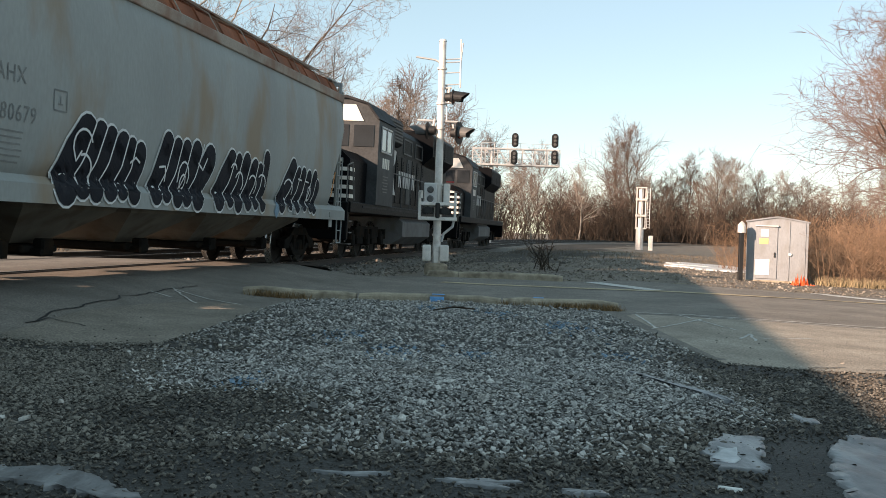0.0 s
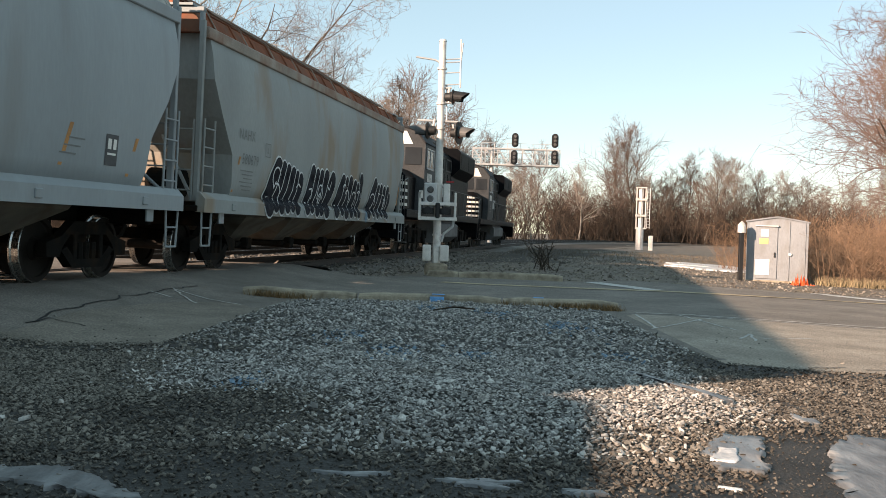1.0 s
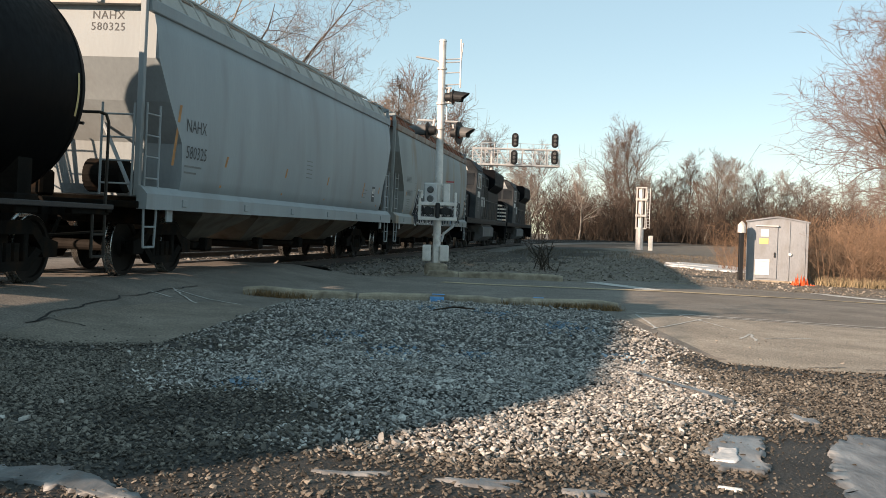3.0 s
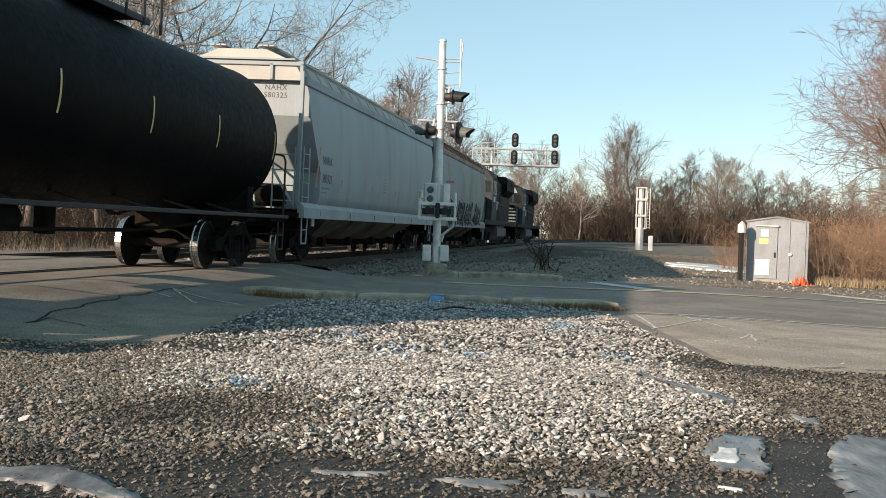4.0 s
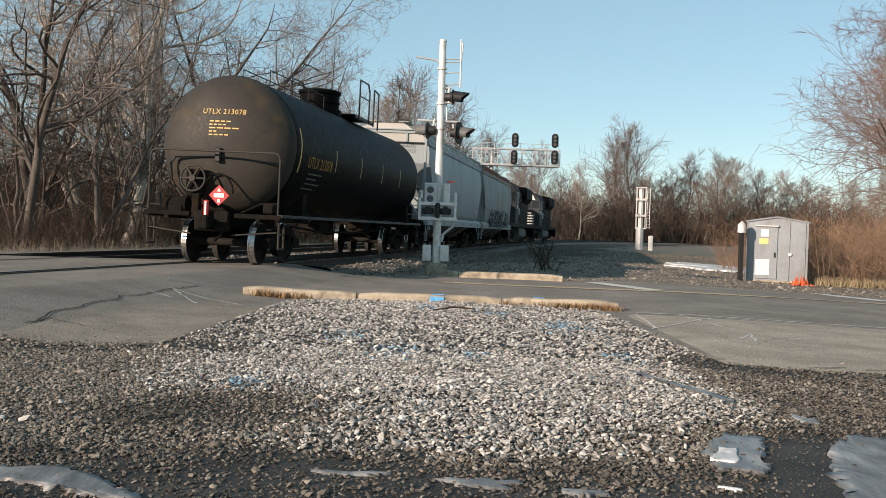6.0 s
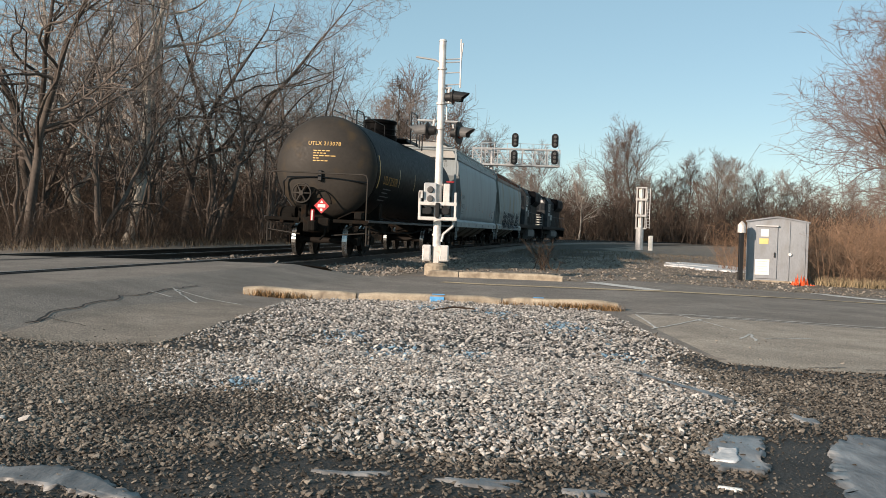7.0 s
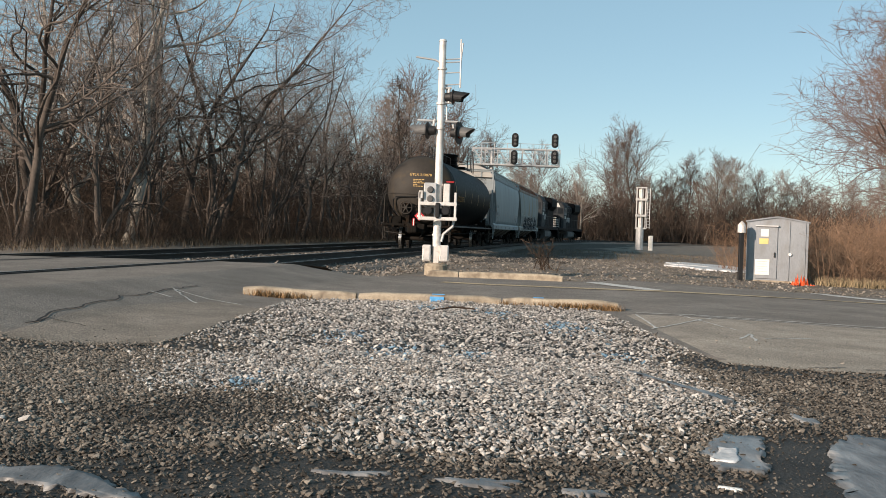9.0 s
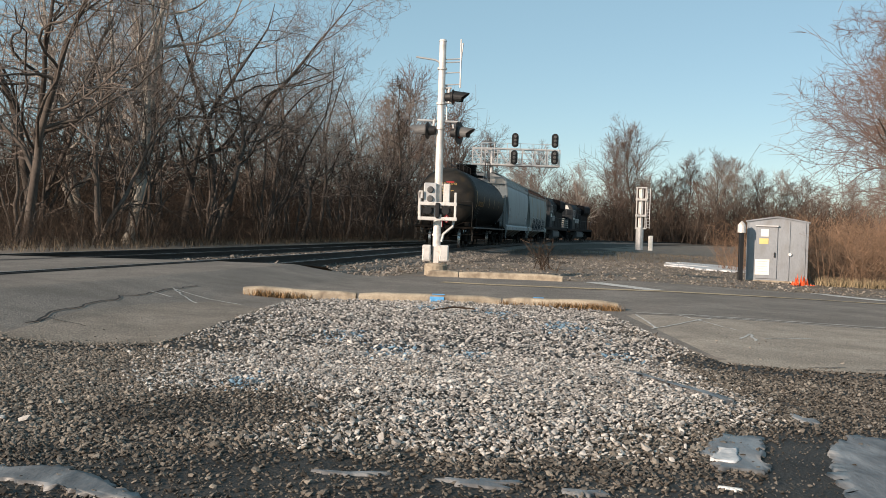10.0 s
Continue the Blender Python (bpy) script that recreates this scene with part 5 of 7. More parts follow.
        plate(bm, [(7.0, 2.0), (7.35, 2.25), (7.4, 3.0), (7.85, 3.5), (8.25, 3.45), (8.1, 3.1), (7.8, 2.9), (8.05, 2.25), (8.35, 2.0)], 0.012, m)
        part("emblem", bm, M["logo_white"], hood)
        for q in range(5):
            bm = bmesh.new()
            y = 8.8 + 0.62 * q
            plate(bm, [(y, 2.3), (y + 0.14, 2.3), (y + 0.14, 2.62), (y + 0.34, 2.3), (y + 0.46, 2.3), (y + 0.46, 2.85), (y + 0.34, 2.85), (y + 0.34, 2.52), (y + 0.14, 2.85), (y, 2.85)], 0.012, m)
            part("lettering_bar", bm, M["logo_white"], hood)
        for y, wd, zc, ht in ((10.4, 1.5, 3.75, 0.5), (12.6, 1.5, 3.75, 0.5)):
            bm = bmesh.new()
            for q in (-1, 1):
                box(bm, (sgn * 0.965, y, zc + q * ht / 2), (0.03, wd, 0.05))
                box(bm, (sgn * 0.965, y + q * wd / 2, zc), (0.03, 0.05, ht))
            part("vent_frame", bm, M["tank_silver"], hood)
        bm = bmesh.new()
        for q in range(7):
            box(bm, (sgn * 1.16, 7.2, 3.75 + 0.1 * q), (0.03, 2.3, 0.05))
        part("blower_grille", bm, M["black_metal"], hood)
        # walkway rails
        bm = bmesh.new()
        for y in np.arange(5.6, L - 0.4, 1.5):
            rod(bm, (sgn * 1.46, y, 1.55), (sgn * 1.46, y, 2.6), 0.018, seg=6)
        rod(bm, (sgn * 1.46, 5.6, 2.6), (sgn * 1.46, L - 0.4, 2.6), 0.018, seg=6)
        part("walkway_rail", bm, M["tank_silver"], loco)
        bm = bmesh.new()
        pipe(bm, [(sgn * 1.4, 0.1, 0.5), (sgn * 1.4, 0.1, 2.5), (sgn * 1.4, 0.6, 2.6), (sgn * 1.4, 0.9, 1.6)], 0.02)
        for k in range(4):
            box(bm, (sgn * 1.25, 0.35, 0.45 + 0.3 * k), (0.45, 0.3, 0.03))
        part("step_well", bm, M["grey_metal"], loco)
    bm = bmesh.new()
    for y in (L - 6.0, L - 4.4, L - 2.8):
        rod(bm, (0, y, 4.58), (0, y, 4.72), 0.6, seg=20)
    rod(bm, (0, 9.4, 4.3), (0, 9.4, 4.6), 0.25, seg=12)
    part("roof_fan", bm, M["loco_grey"], hood)
    bm = bmesh.new()
    plate(bm, [(-1.3, 1.22), (-1.45, 1.1), (-1.45, 0.62), (-1.1, 0.36), (1.1, 0.36), (1.45, 0.62), (1.45, 1.1), (1.3, 1.22)], 5.4, Matrix.Translation((0, L / 2, 0)))
    part("fuel_tank", bm, M["tank_silver"], loco, "dusty grey fuel tank")
    bm = bmesh.new()
    for sgn in (-1, 1):
        rod(bm, (sgn * 1.15, L / 2 - 2.4, 1.24), (sgn * 1.15, L / 2 + 2.4, 1.24), 0.16, seg=12)
    part("air_reservoir", bm, M["grey_metal"], loco)
    for y in (4.1, L - 4.1):
        truck(loco, y, (-1.9, 0.0, 1.9), 0.53, long=True)
    for y, way in ((0.05, -1), (L - 0.05, 1)):
        coupler(loco, y, way)
    return loco


rear_loco = locomotive()
lead_loco = copy_thing(rear_loco, Matrix())
for ob in lead_loco.children_recursive:
    if ob.name.startswith("wheelset"):
        SPIN.append((ob, 0.53, ob.location.y))
# ---- signals, hut and other things beside the line ----
def crossing_signal():
    y = 27.6
    mast = thing("crossing_signal", "tall silver crossing-signal mast with hooded lights and a gate mechanism", "crossing signal", pose(-0.17, y, 0.1))
    bm = bmesh.new()
    lathe(bm, [(0.3, -0.15), (0.3, 0.13), (0.27, 0.17), (0.2, 0.2)], None, 20)
    part("footing", bm, M["concrete"], mast, "round tan concrete footing")
    bm = bmesh.new()
    rod(bm, (0, 0, 0.15), (0, 0, 3.1), 0.105, 0.1, 18)
    rod(bm, (0, 0, 3.1), (0, 0, 5.95), 0.095, 0.09, 18)
    rod(bm, (0, 0, 5.93), (0, 0, 5.98), 0.105, 0.08, 18)
    for z in (0.9, 2.2, 3.65, 4.3, 5.2):
        rod(bm, (0, 0, z), (0, 0, z + 0.05), 0.125, seg=18)
    part("pole", bm, M["mast"], mast, smooth_faces=False)
    for x, w in ((-0.25, 0.22), (0.2, 0.24)):
        bm = bmesh.new()
        box(bm, (x, -0.08, 0.45), (w, 0.26, 0.42), 0.02)
        box(bm, (x, -0.215, 0.45), (w - 0.06, 0.012, 0.34), 0.004)
        for z in (0.32, 0.58):
            rod(bm, (x - w / 2 + 0.02, -0.22, z), (x - w / 2 + 0.02, -0.22, z + 0.06), 0.012, seg=6)
        part("junction_box", bm, M["mast"], mast)
    bm = bmesh.new()
    box(bm, (0, -0.06, 0.35), (0.16, 0.16, 0.55), 0.02)
    part("pole_base", bm, M["mast"], mast)
    # gate mechanism cage
    bm = bmesh.new()
    for z in (1.34, 1.72):
        box(bm, (0, -0.32, z), (1.0 if z < 1.5 else 0.98, 0.07, 0.09), 0.01)
    box(bm, (0, 0.3, 1.34), (1.0, 0.07, 0.09), 0.01)
    for x in (-0.47, 0.45):
        box(bm, (x, -0.32, 1.66), (0.06, 0.06, 0.72), 0.01)
        box(bm, (x, 0, 1.34), (0.06, 0.62, 0.08), 0.01)
        box(bm, (x, 0.3, 1.6), (0.06, 0.06, 0.5), 0.01)
    box(bm, (-0.44, -0.32, 1.95), (0.1, 0.06, 0.2), 0.01)
    part("gate_frame", bm, M["mast"], mast)
    bm = bmesh.new()
    box(bm, (-0.2, -0.12, 1.95), (0.34, 0.3, 0.62), 0.03)
    mech = part("gate_mechanism", bm, M["galvanised"], mast)
    for z in (1.85, 2.08):
        part("shaft_cover", rod(bmesh.new(), (-0.2, -0.27, z), (-0.2, -0.33, z), 0.09, 0.06, 12), M["grey_metal"], mech)
    bm = bmesh.new()
    box(bm, (0.22, -0.08, 1.95), (0.17, 0.22, 0.6), 0.02)
    part("relay_case", bm, M["mast"], mast)
    bm = bmesh.new()
    box(bm, (0.0, -0.36, 1.55), (0.12, 0.1, 0.4), 0.03)
    for x in (-0.25, 0.2):
        rod(bm, (x, -0.25, 1.55), (x, -0.42, 1.55), 0.1, seg=12)
        box(bm, (x, -0.2, 1.53), (0.3, 0.2, 0.16), 0.02)
    part("gate_motor", bm, M["black_metal"], mast)
    bm = bmesh.new()
    box(bm, (0.3, -0.1, 2.3), (0.2, 0.03, 0.03))
    part("reflector_bar", bm, M["red"], mast)
    bm = bmesh.new()
    pipe(bm, [(0.12, -0.1, 0.75), (0.17, -0.1, 0.95), (0.4, -0.1, 1.15), (0.42, -0.1, 1.3)], 0.035, 7)
    part("conduit", bm, M["galvanised"], mast)
    # light units: backplate, hood, lens
    def light(cx, cz, head, depth, material, big=0.28):
        unit = new("light_unit")
        unit.parent = mast
        unit.matrix_basis = pose(cx, 0, cz, 0, 0, head)
        bm = lathe(bmesh.new(), [(0.05, 0), (big, 0), (big, 0.025), (0.14, 0.06), (0.11, 0.22), (0.05, 0.24)], pose(0, 0, 0, -90, 0, 0), 24)
        part("backplate", bm, M["black_metal"], unit)
        bm = bmesh.new()
        n = 14
        rings = []
        for k in range(n + 1):
            a = math.radians(-35 + 250 * k / n)
            long = depth * (0.55 + 0.45 * math.sin(max(0, min(math.pi, a))))
            for rr in (0.17, 0.158):
                rings.append((bm.verts.new((rr * math.cos(a), 0, rr * math.sin(a))), bm.verts.new((rr * 1.0 * math.cos(a), -long, rr * math.sin(a) * 0.85 - 0.03))))
        for k in range(n):
            o0, i0, o1, i1 = rings[2 * k], rings[2 * k + 1], rings[2 * k + 2], rings[2 * k + 3]
            bm.faces.new((o0[0], o1[0], o1[1], o0[1]))
            bm.faces.new((i0[0], i0[1], i1[1], i1[0]))
            bm.faces.new((o0[1], o1[1], i1[1], i0[1]))
        part("hood", bm, material, unit)
        bm = lathe(bmesh.new(), [(0.155, 0), (0.15, 0.02), (0.08, 0.04), (0.02, 0.045)], Matrix.Translation((0, -0.0, 0)) @ pose(0, 0, 0, 90, 0, 0), 20)
        part("signal_lens", bm, M["lens"], unit)
        bm = bmesh.new()
        rod(bm, (0, 0.15, 0.05), (0, 0.2, 0.3), 0.03)
        part("bracket", bm, M["galvanised"], unit)
    light(0.5, 3.58, 68, 0.42, M["grey_metal"], 0.3)
    light(0.32, 4.5, 78, 0.42, M["black_metal"], 0.2)
    light(-0.34, 3.62, -106, 0.5, M["grey_metal"], 0.22)
    bm = bmesh.new()
    rod(bm, (-0.6, 0, 3.88), (0.5, 0, 3.86), 0.03)
    rod(bm, (0, 0, 4.72), (0.26, 0, 4.74), 0.035)
    rod(bm, (0.2, 0, 4.74), (0.2, 0, 4.35), 0.035)
    rod(bm, (0, 0, 4.35), (0.26, 0, 4.35), 0.03)
    rod(bm, (0.14, 0, 4.35), (0.16, 0, 3.9), 0.02)
    part("cross_arm", bm, M["galvanised"], mast)
    bm = bmesh.new()
    pipe(bm, [(0.0, 0, 5.36), (-0.2, 0, 5.45), (-0.68, 0, 5.51)], 0.025)
    part("side_arm", bm, M["galvanised"], mast)
    bm = bmesh.new()
    rod(bm, (0.48, 0, 4.75), (0.47, 0, 6.0), 0.022)
    rod(bm, (0.47, 0, 5.3), (0.52, 0, 5.9), 0.018)
    for z in (5.5, 5.42, 5.15, 4.84):
        rod(bm, (0.0, 0, z - 0.04), (0.48, 0, z), 0.016)
    part("antenna", bm, M["galvanised"], mast, "thin galvanised aerial with stand-off arms")
    return mast


crossing_signal()


def equipment_hut():
    x0, x1, y0, y1, z0 = -0.94, 0.94, 0.0, 2.1, 0.0
    hut = thing("equipment_hut", "small ribbed aluminium signal hut with a pitched roof and notices", "hut", pose(10.68, 34.0, -0.2, 0, 0, -19))
    cx, cy, w, d, h = (x0 + x1) / 2, (y0 + y1) / 2, x1 - x0, y1 - y0, 1.95
    bm = bmesh.new()
    plate(bm, [(-w / 2, 0.06), (-w / 2, h), (0, h + 0.15), (w / 2, h), (w / 2, 0.06)], d, Matrix.Translation((cx, cy, z0)))
    part("wall", bm, M["aluminium"], hut)
    bm = bmesh.new()
    for sgn in (-1, 1):
        plate(bm, [(0, h + 0.15), (sgn * (w / 2 + 0.05), h - 0.01), (sgn * (w / 2 + 0.05), h + 0.03), (0, h + 0.19)], d + 0.12, Matrix.Translation((cx, cy, z0)))
    part("roof", bm, M["aluminium"], hut)
    bm = bmesh.new()
    box(bm, (cx, cy, z0 + 0.0), (w + 0.06, d + 0.06, 0.16), 0.02)
    part("base", bm, M["concrete"], hut)
    for x in (x0 + 0.02, x0 + 1.3, x0 + 1.78, x1 - 0.02):
        bm = bmesh.new()
        box(bm, (x, y0 - 0.012, z0 + 1.02), (0.05, 0.03, 1.9), 0.006)
        part("rib", bm, M["aluminium"], hut)
    bm = bmesh.new()
    box(bm, (x0 + 0.62, y0 - 0.015, z0 + 0.96), (0.66, 0.035, 1.66), 0.008)
    door = part("door", bm, M["aluminium"], hut)
    bm = bmesh.new()
    box(bm, (x0 + 0.87, y0 - 0.05, z0 + 0.9), (0.05, 0.05, 0.16), 0.01)
    part("handle", bm, M["black_metal"], door)
    bm = bmesh.new()
    box(bm, (x0 + 0.62, y0 - 0.05, z0 + 1.82), (0.72, 0.08, 0.04), 0.005)
    part("drip_strip", bm, M["galvanised"], door)
    for sx, sz, sw, sh, mt in ((0.55, 1.6, 0.24, 0.24, "paper"), (0.53, 1.33, 0.28, 0.18, "yellow_sign"), (0.5, 0.5, 0.44, 0.5, "paper")):
        bm = bmesh.new()
        box(bm, (x0 + sx, y0 - 0.038, z0 + sz), (sw, 0.008, sh))
        sign = part("notice", bm, M[mt], door)
        if sh > 0.4:
            bm = bmesh.new()
            for k in range(5):
                box(bm, (x0 + sx, y0 - 0.044, z0 + sz + 0.18 - 0.08 * k), (sw - 0.12 - 0.05 * (k % 2), 0.004, 0.018))
            part("notice_writing", bm, M["galvanised"], sign)
    bm = bmesh.new()
    rod(bm, (x0 + 1.34, y0, z0 + 0.93), (x0 + 1.34, y0 - 0.06, z0 + 0.93), 0.05, seg=10)
    part("lock_cover", bm, M["paper"], hut)
    # vent pipe beside the hut
    post = thing("vent_post", "dark square post with a pale pointed cap beside the hut", "post")
    bm = bmesh.new()
    box(bm, (9.5, 33.9, 0.58), (0.13, 0.16, 1.66), 0.01)
    part("post", bm, M["black_metal"], post)
    bm = bmesh.new()
    lathe(bm, [(0.13, 0), (0.13, 0.22), (0.1, 0.28), (0.02, 0.36)], Matrix.Translation((9.5, 33.9, 1.38)), 14)
    part("cap", bm, M["mast"], post)
    net = thing("marker_netting", "crumpled bright orange netting in the grass by the hut", "netting")
    rnd = random.Random(5)
    bm = bmesh.new()
    for k in range(46):
        x, y = 11.0 + rnd.gauss(0, 0.16), 32.5 + rnd.gauss(0, 0.08)
        a, zz = rnd.uniform(0, 6.28), -0.2
        hgt = max(0.05, 0.36 - abs(x - 10.95) * 0.9) * rnd.uniform(0.5, 1.1)
        p = [Vector((x, y, zz)), Vector((x + 0.08 * math.cos(a), y + 0.08 * math.sin(a), zz + 0.02)), Vector((x + 0.05 * math.cos(a + 1), y, zz + hgt))]
        vs = [bm.verts.new(q) for q in p] + [bm.verts.new(q + Vector((0.008, 0.01, 0))) for q in p]
        bm.faces.new(vs[:3])
        bm.faces.new(vs[3:][::-1])
        for i in range(3):
            bm.faces.new((vs[i], vs[(i + 1) % 3], vs[3 + (i + 1) % 3], vs[3 + i]))
    tagged(part("netting_fold", bm, M["orange"], net), kind="stuff")


equipment_hut()


def signal_gantry():
    y = 100.0
    g = thing("signal_gantry", "galvanised lattice cantilever over the tracks with four black signal heads", "signal gantry", pose(0, y, 0))
    x0, x1, zb, zt = 2.5, 10.65, 7.45, 8.95
    bm = bmesh.new()
    for yy in (-0.5, 0.5):
        box(bm, ((x0 + x1) / 2, yy, zb), (x1 - x0, 0.16, 0.16), 0.01)
        box(bm, ((x0 + x1) / 2, yy, zt), (x1 - x0, 0.12, 0.12), 0.01)
        n = 7
        for k in range(n):
            a, b = x0 + (x1 - x0) * k / n, x0 + (x1 - x0) * (k + 1) / n
            rod(bm, (a, yy, zt), (b, yy, zb), 0.035, seg=5)
            box(bm, (a, yy, (zb + zt) / 2), (0.07, 0.07, zt - zb))
        box(bm, (x1, yy, (zb + zt) / 2), (0.07, 0.07, zt - zb))
    box(bm, ((x0 + x1) / 2, 0, zb), (x1 - x0, 0.9, 0.04))
    part("truss", bm, M["galvanised"], g)
    bm = bmesh.new()
    rod(bm, (4.3, 0, -0.3), (4.3, 0, zt), 0.2, 0.17, 12)
    part("column", bm, M["galvanised"], g)
    bm = bmesh.new()
    for z in (zb + 0.55, zb + 1.1, zt + 0.5):
        rod(bm, (x0 + 0.8, -0.6, z), (x1, -0.6, z), 0.025, seg=5)
    for x in np.arange(x0 + 0.8, x1 + 0.1, 1.2):
        rod(bm, (x, -0.6, zb), (x, -0.6, zt + 0.5), 0.025, seg=5)
    part("guard_rail", bm, M["galvanised"], g)
    bm = bmesh.new()
    for x in (x0, x0 + 0.8):
        rod(bm, (x, -0.3, zb - 0.1), (x, -0.3, zt + 0.1), 0.05, seg=5)
    for z in np.arange(zb, zt, 0.3):
        rod(bm, (x0, -0.3, z), (x0 + 0.8, -0.3, z), 0.03, seg=5)
    part("ladder_cage", bm, M["galvanised"], g)
    for x, z in ((6.4, 9.75), (6.35, 8.15), (10.12, 9.8), (10.12, 8.25)):
        head = new("signal_head")
        head.parent = g
        head.matrix_basis = pose(x, -0.75, z)
        outline = [(0.32 * math.cos(a), 0.35 * math.copysign(1, math.sin(a)) + 0.32 * math.sin(a)) for a in np.linspace(0.02, 2 * math.pi - 0.02, 24)]
        part("backboard", plate(bmesh.new(), outline, 0.05), M["black_metal"], head)
        for k in (-1, 0, 1):
            bm = bmesh.new()
            rod(bm, (0, -0.02, 0.35 * k), (0, -0.3, 0.35 * k - 0.02), 0.13, 0.12, 12)
            part("lamp_hood", bm, M["grey_metal"], head)
    return g


signal_gantry()


def mast_signal():
    p = thing("line_signal_post", "pale lattice signal post with ladder cage beyond the yard", "signal post", pose(18.3, 99, 0))
    bm = bmesh.new()
    rod(bm, (-0.05, 0, -0.2), (-0.05, 0, 2.0), 0.36, 0.36, 10)
    part("case", bm, M["galvanised"], p)
    bm = bmesh.new()
    rod(bm, (0, 0, 1.8), (0, 0, 5.7), 0.08)
    for z0, z1 in ((1.9, 3.05), (3.15, 4.55), (4.65, 5.7)):
        for x in (-0.42, 0.42):
            box(bm, (x, 0, (z0 + z1) / 2), (0.09, 0.09, z1 - z0))
        for z in (z0, z1):
            box(bm, (0, 0, z), (0.95, 0.5, 0.1))
        box(bm, (0, 0.1, (z0 + z1) / 2), (0.42, 0.2, z1 - z0 - 0.2), 0.05)
    part("cage", bm, M["mast"], p)
    ladder(p, 0.7, 0, 1.9, 5.7, (1, 0, 0), 0.25, M["galvanised"], 14, 0.025)
    q = thing("small_marker_post", "short white marker post beside the track", "marker post", pose(19.3, 99, 0))
    bm = bmesh.new()
    box(bm, (0, 0, 0.5), (0.42, 0.2, 1.5), 0.05)
    part("post", bm, M["white_enamel"], q)


mast_signal()
# ---- bare winter trees and brush ----
def tube_arrays(branches):
    """Tapered tubes along polylines: lists of (points, radii, sides)."""
    V, F, base = [], [], 0
    for pts, radii, k in branches:
        n = len(pts)
        d = np.gradient(pts, axis=0)
        d /= np.linalg.norm(d, axis=1)[:, None] + 1e-9
        ref = np.array([1.0, 0.2, 0.1]) if abs(d[0, 2]) > 0.8 else np.array([0.1, 0.2, 1.0])
        u = np.cross(d, ref)
        u /= np.linalg.norm(u, axis=1)[:, None] + 1e-9
        w = np.cross(d, u)
        a = np.arange(k) * 2 * np.pi / k
        ring = pts[:, None] + radii[:, None, None] * (np.cos(a)[None, :, None] * u[:, None] + np.sin(a)[None, :, None] * w[:, None])
        V.append(ring.reshape(-1, 3))
        i = np.arange(k)
        j = (i + 1) % k
        for r in range(n - 1):
            F.append(np.stack([base + r * k + i, base + r * k + j, base + (r + 1) * k + j, base + (r + 1) * k + i], 1))
        base += n * k
    return np.concatenate(V), np.concatenate(F)


def grow(rng, p, d, length, r, n, wander, up, r_end=0.25):
    pts = [p]
    d = d / np.linalg.norm(d)
    for _ in range(n):
        d = d + rng.normal(0, wander, 3) + np.array([0, 0, up])
        d /= np.linalg.norm(d)
        p = p + d * length / n
        pts.append(p)
    return np.array(pts), np.linspace(r, r * r_end, n + 1)


def tree_branches(seed, height, r0, counts, first=0.3, spread=0.9, stems=1, lean=0.06, droop=0.0, thin=1.0, bend=0.25, reach=0.46, crooked=0.1, ratio=(0.36, 0.66)):
    """Crooked tapering stems, limbs, boughs and twigs, each level grown from the one before."""
    rng = np.random.default_rng(seed)
    wood, crown = [], []
    parents = []
    for q in range(stems):
        a = rng.uniform(0, 6.28)
        tilt = lean + (0.2 if stems > 1 else 0)
        d = np.array([math.cos(a) * tilt, math.sin(a) * tilt, 1.0])
        pts, rad = grow(rng, np.array([0.15 * math.cos(a) * (stems > 1), 0.15 * math.sin(a) * (stems > 1), -0.3]), d, height * rng.uniform(0.85, 1.0), r0 * (1.0 if q == 0 else 0.75), 16, crooked, 0.045, 0.1)
        rad[0] *= 1.35
        wood.append((pts, rad, 8))
        parents.append((pts, rad, height, first))
    for lv, cnt in enumerate(counts):
        kids = []
        for pts, rad, length, start in parents:
            n = len(pts) - 1
            c = max(1, int(round(cnt * rng.uniform(0.7, 1.3))))
            for f in start + (1 - start) * (np.arange(c) + rng.uniform(0, 1, c)) / c:
                i = min(n - 1, int(f * n))
                g = f * n - i
                p = pts[i] * (1 - g) + pts[i + 1] * g
                d = pts[i + 1] - pts[i]
                d = d / np.linalg.norm(d)
                side = rng.normal(0, 1, 3)
                side -= d * side.dot(d)
                side /= np.linalg.norm(side) + 1e-9
                ang = spread * rng.uniform(0.55, 1.25)
                nd = d * math.cos(ang) + side * math.sin(ang)
                r = (rad[i] * (1 - g) + rad[i + 1] * g)
                if lv == 0:
                    ln = height * reach * (1.1 - 0.75 * max(0, f - start) / (1 - start + 1e-6)) * rng.uniform(0.5, 1.2)
                else:
                    ln = length * rng.uniform(*ratio) * (1.15 - 0.45 * f)
                rr = max(0.0045 * thin, min(r * 0.75, r * rng.uniform(0.38, 0.66)))
                segs = (9, 5, 2, 1, 1)[min(lv, 4)]
                bp, br = grow(rng, p, nd, ln, rr, segs, (bend, bend, 0.3, 0.28, 0.2)[min(lv, 4)], (0.07 - droop, 0.05 - droop, 0.06 - droop, 0.04 - droop, -droop)[min(lv, 4)], 0.3)
                kids.append((bp, br, ln, 0.15))
                (wood if lv == 0 else crown).append((bp, br, (6, 4, 3, 3, 3)[min(lv, 4)]))
        parents = kids
    return wood, crown


def tree(name, label, seed, height, r0, counts, bark, twig, **kw):
    wood, crown = tree_branches(seed, height, r0, counts, **kw)
    t = thing(name, label, "tree", group="bare trees of the wood")
    from_arrays("trunk", *tube_arrays(wood), bark, t, smooth_faces=True)
    from_arrays("crown", *tube_arrays(crown), twig, t)
    return t


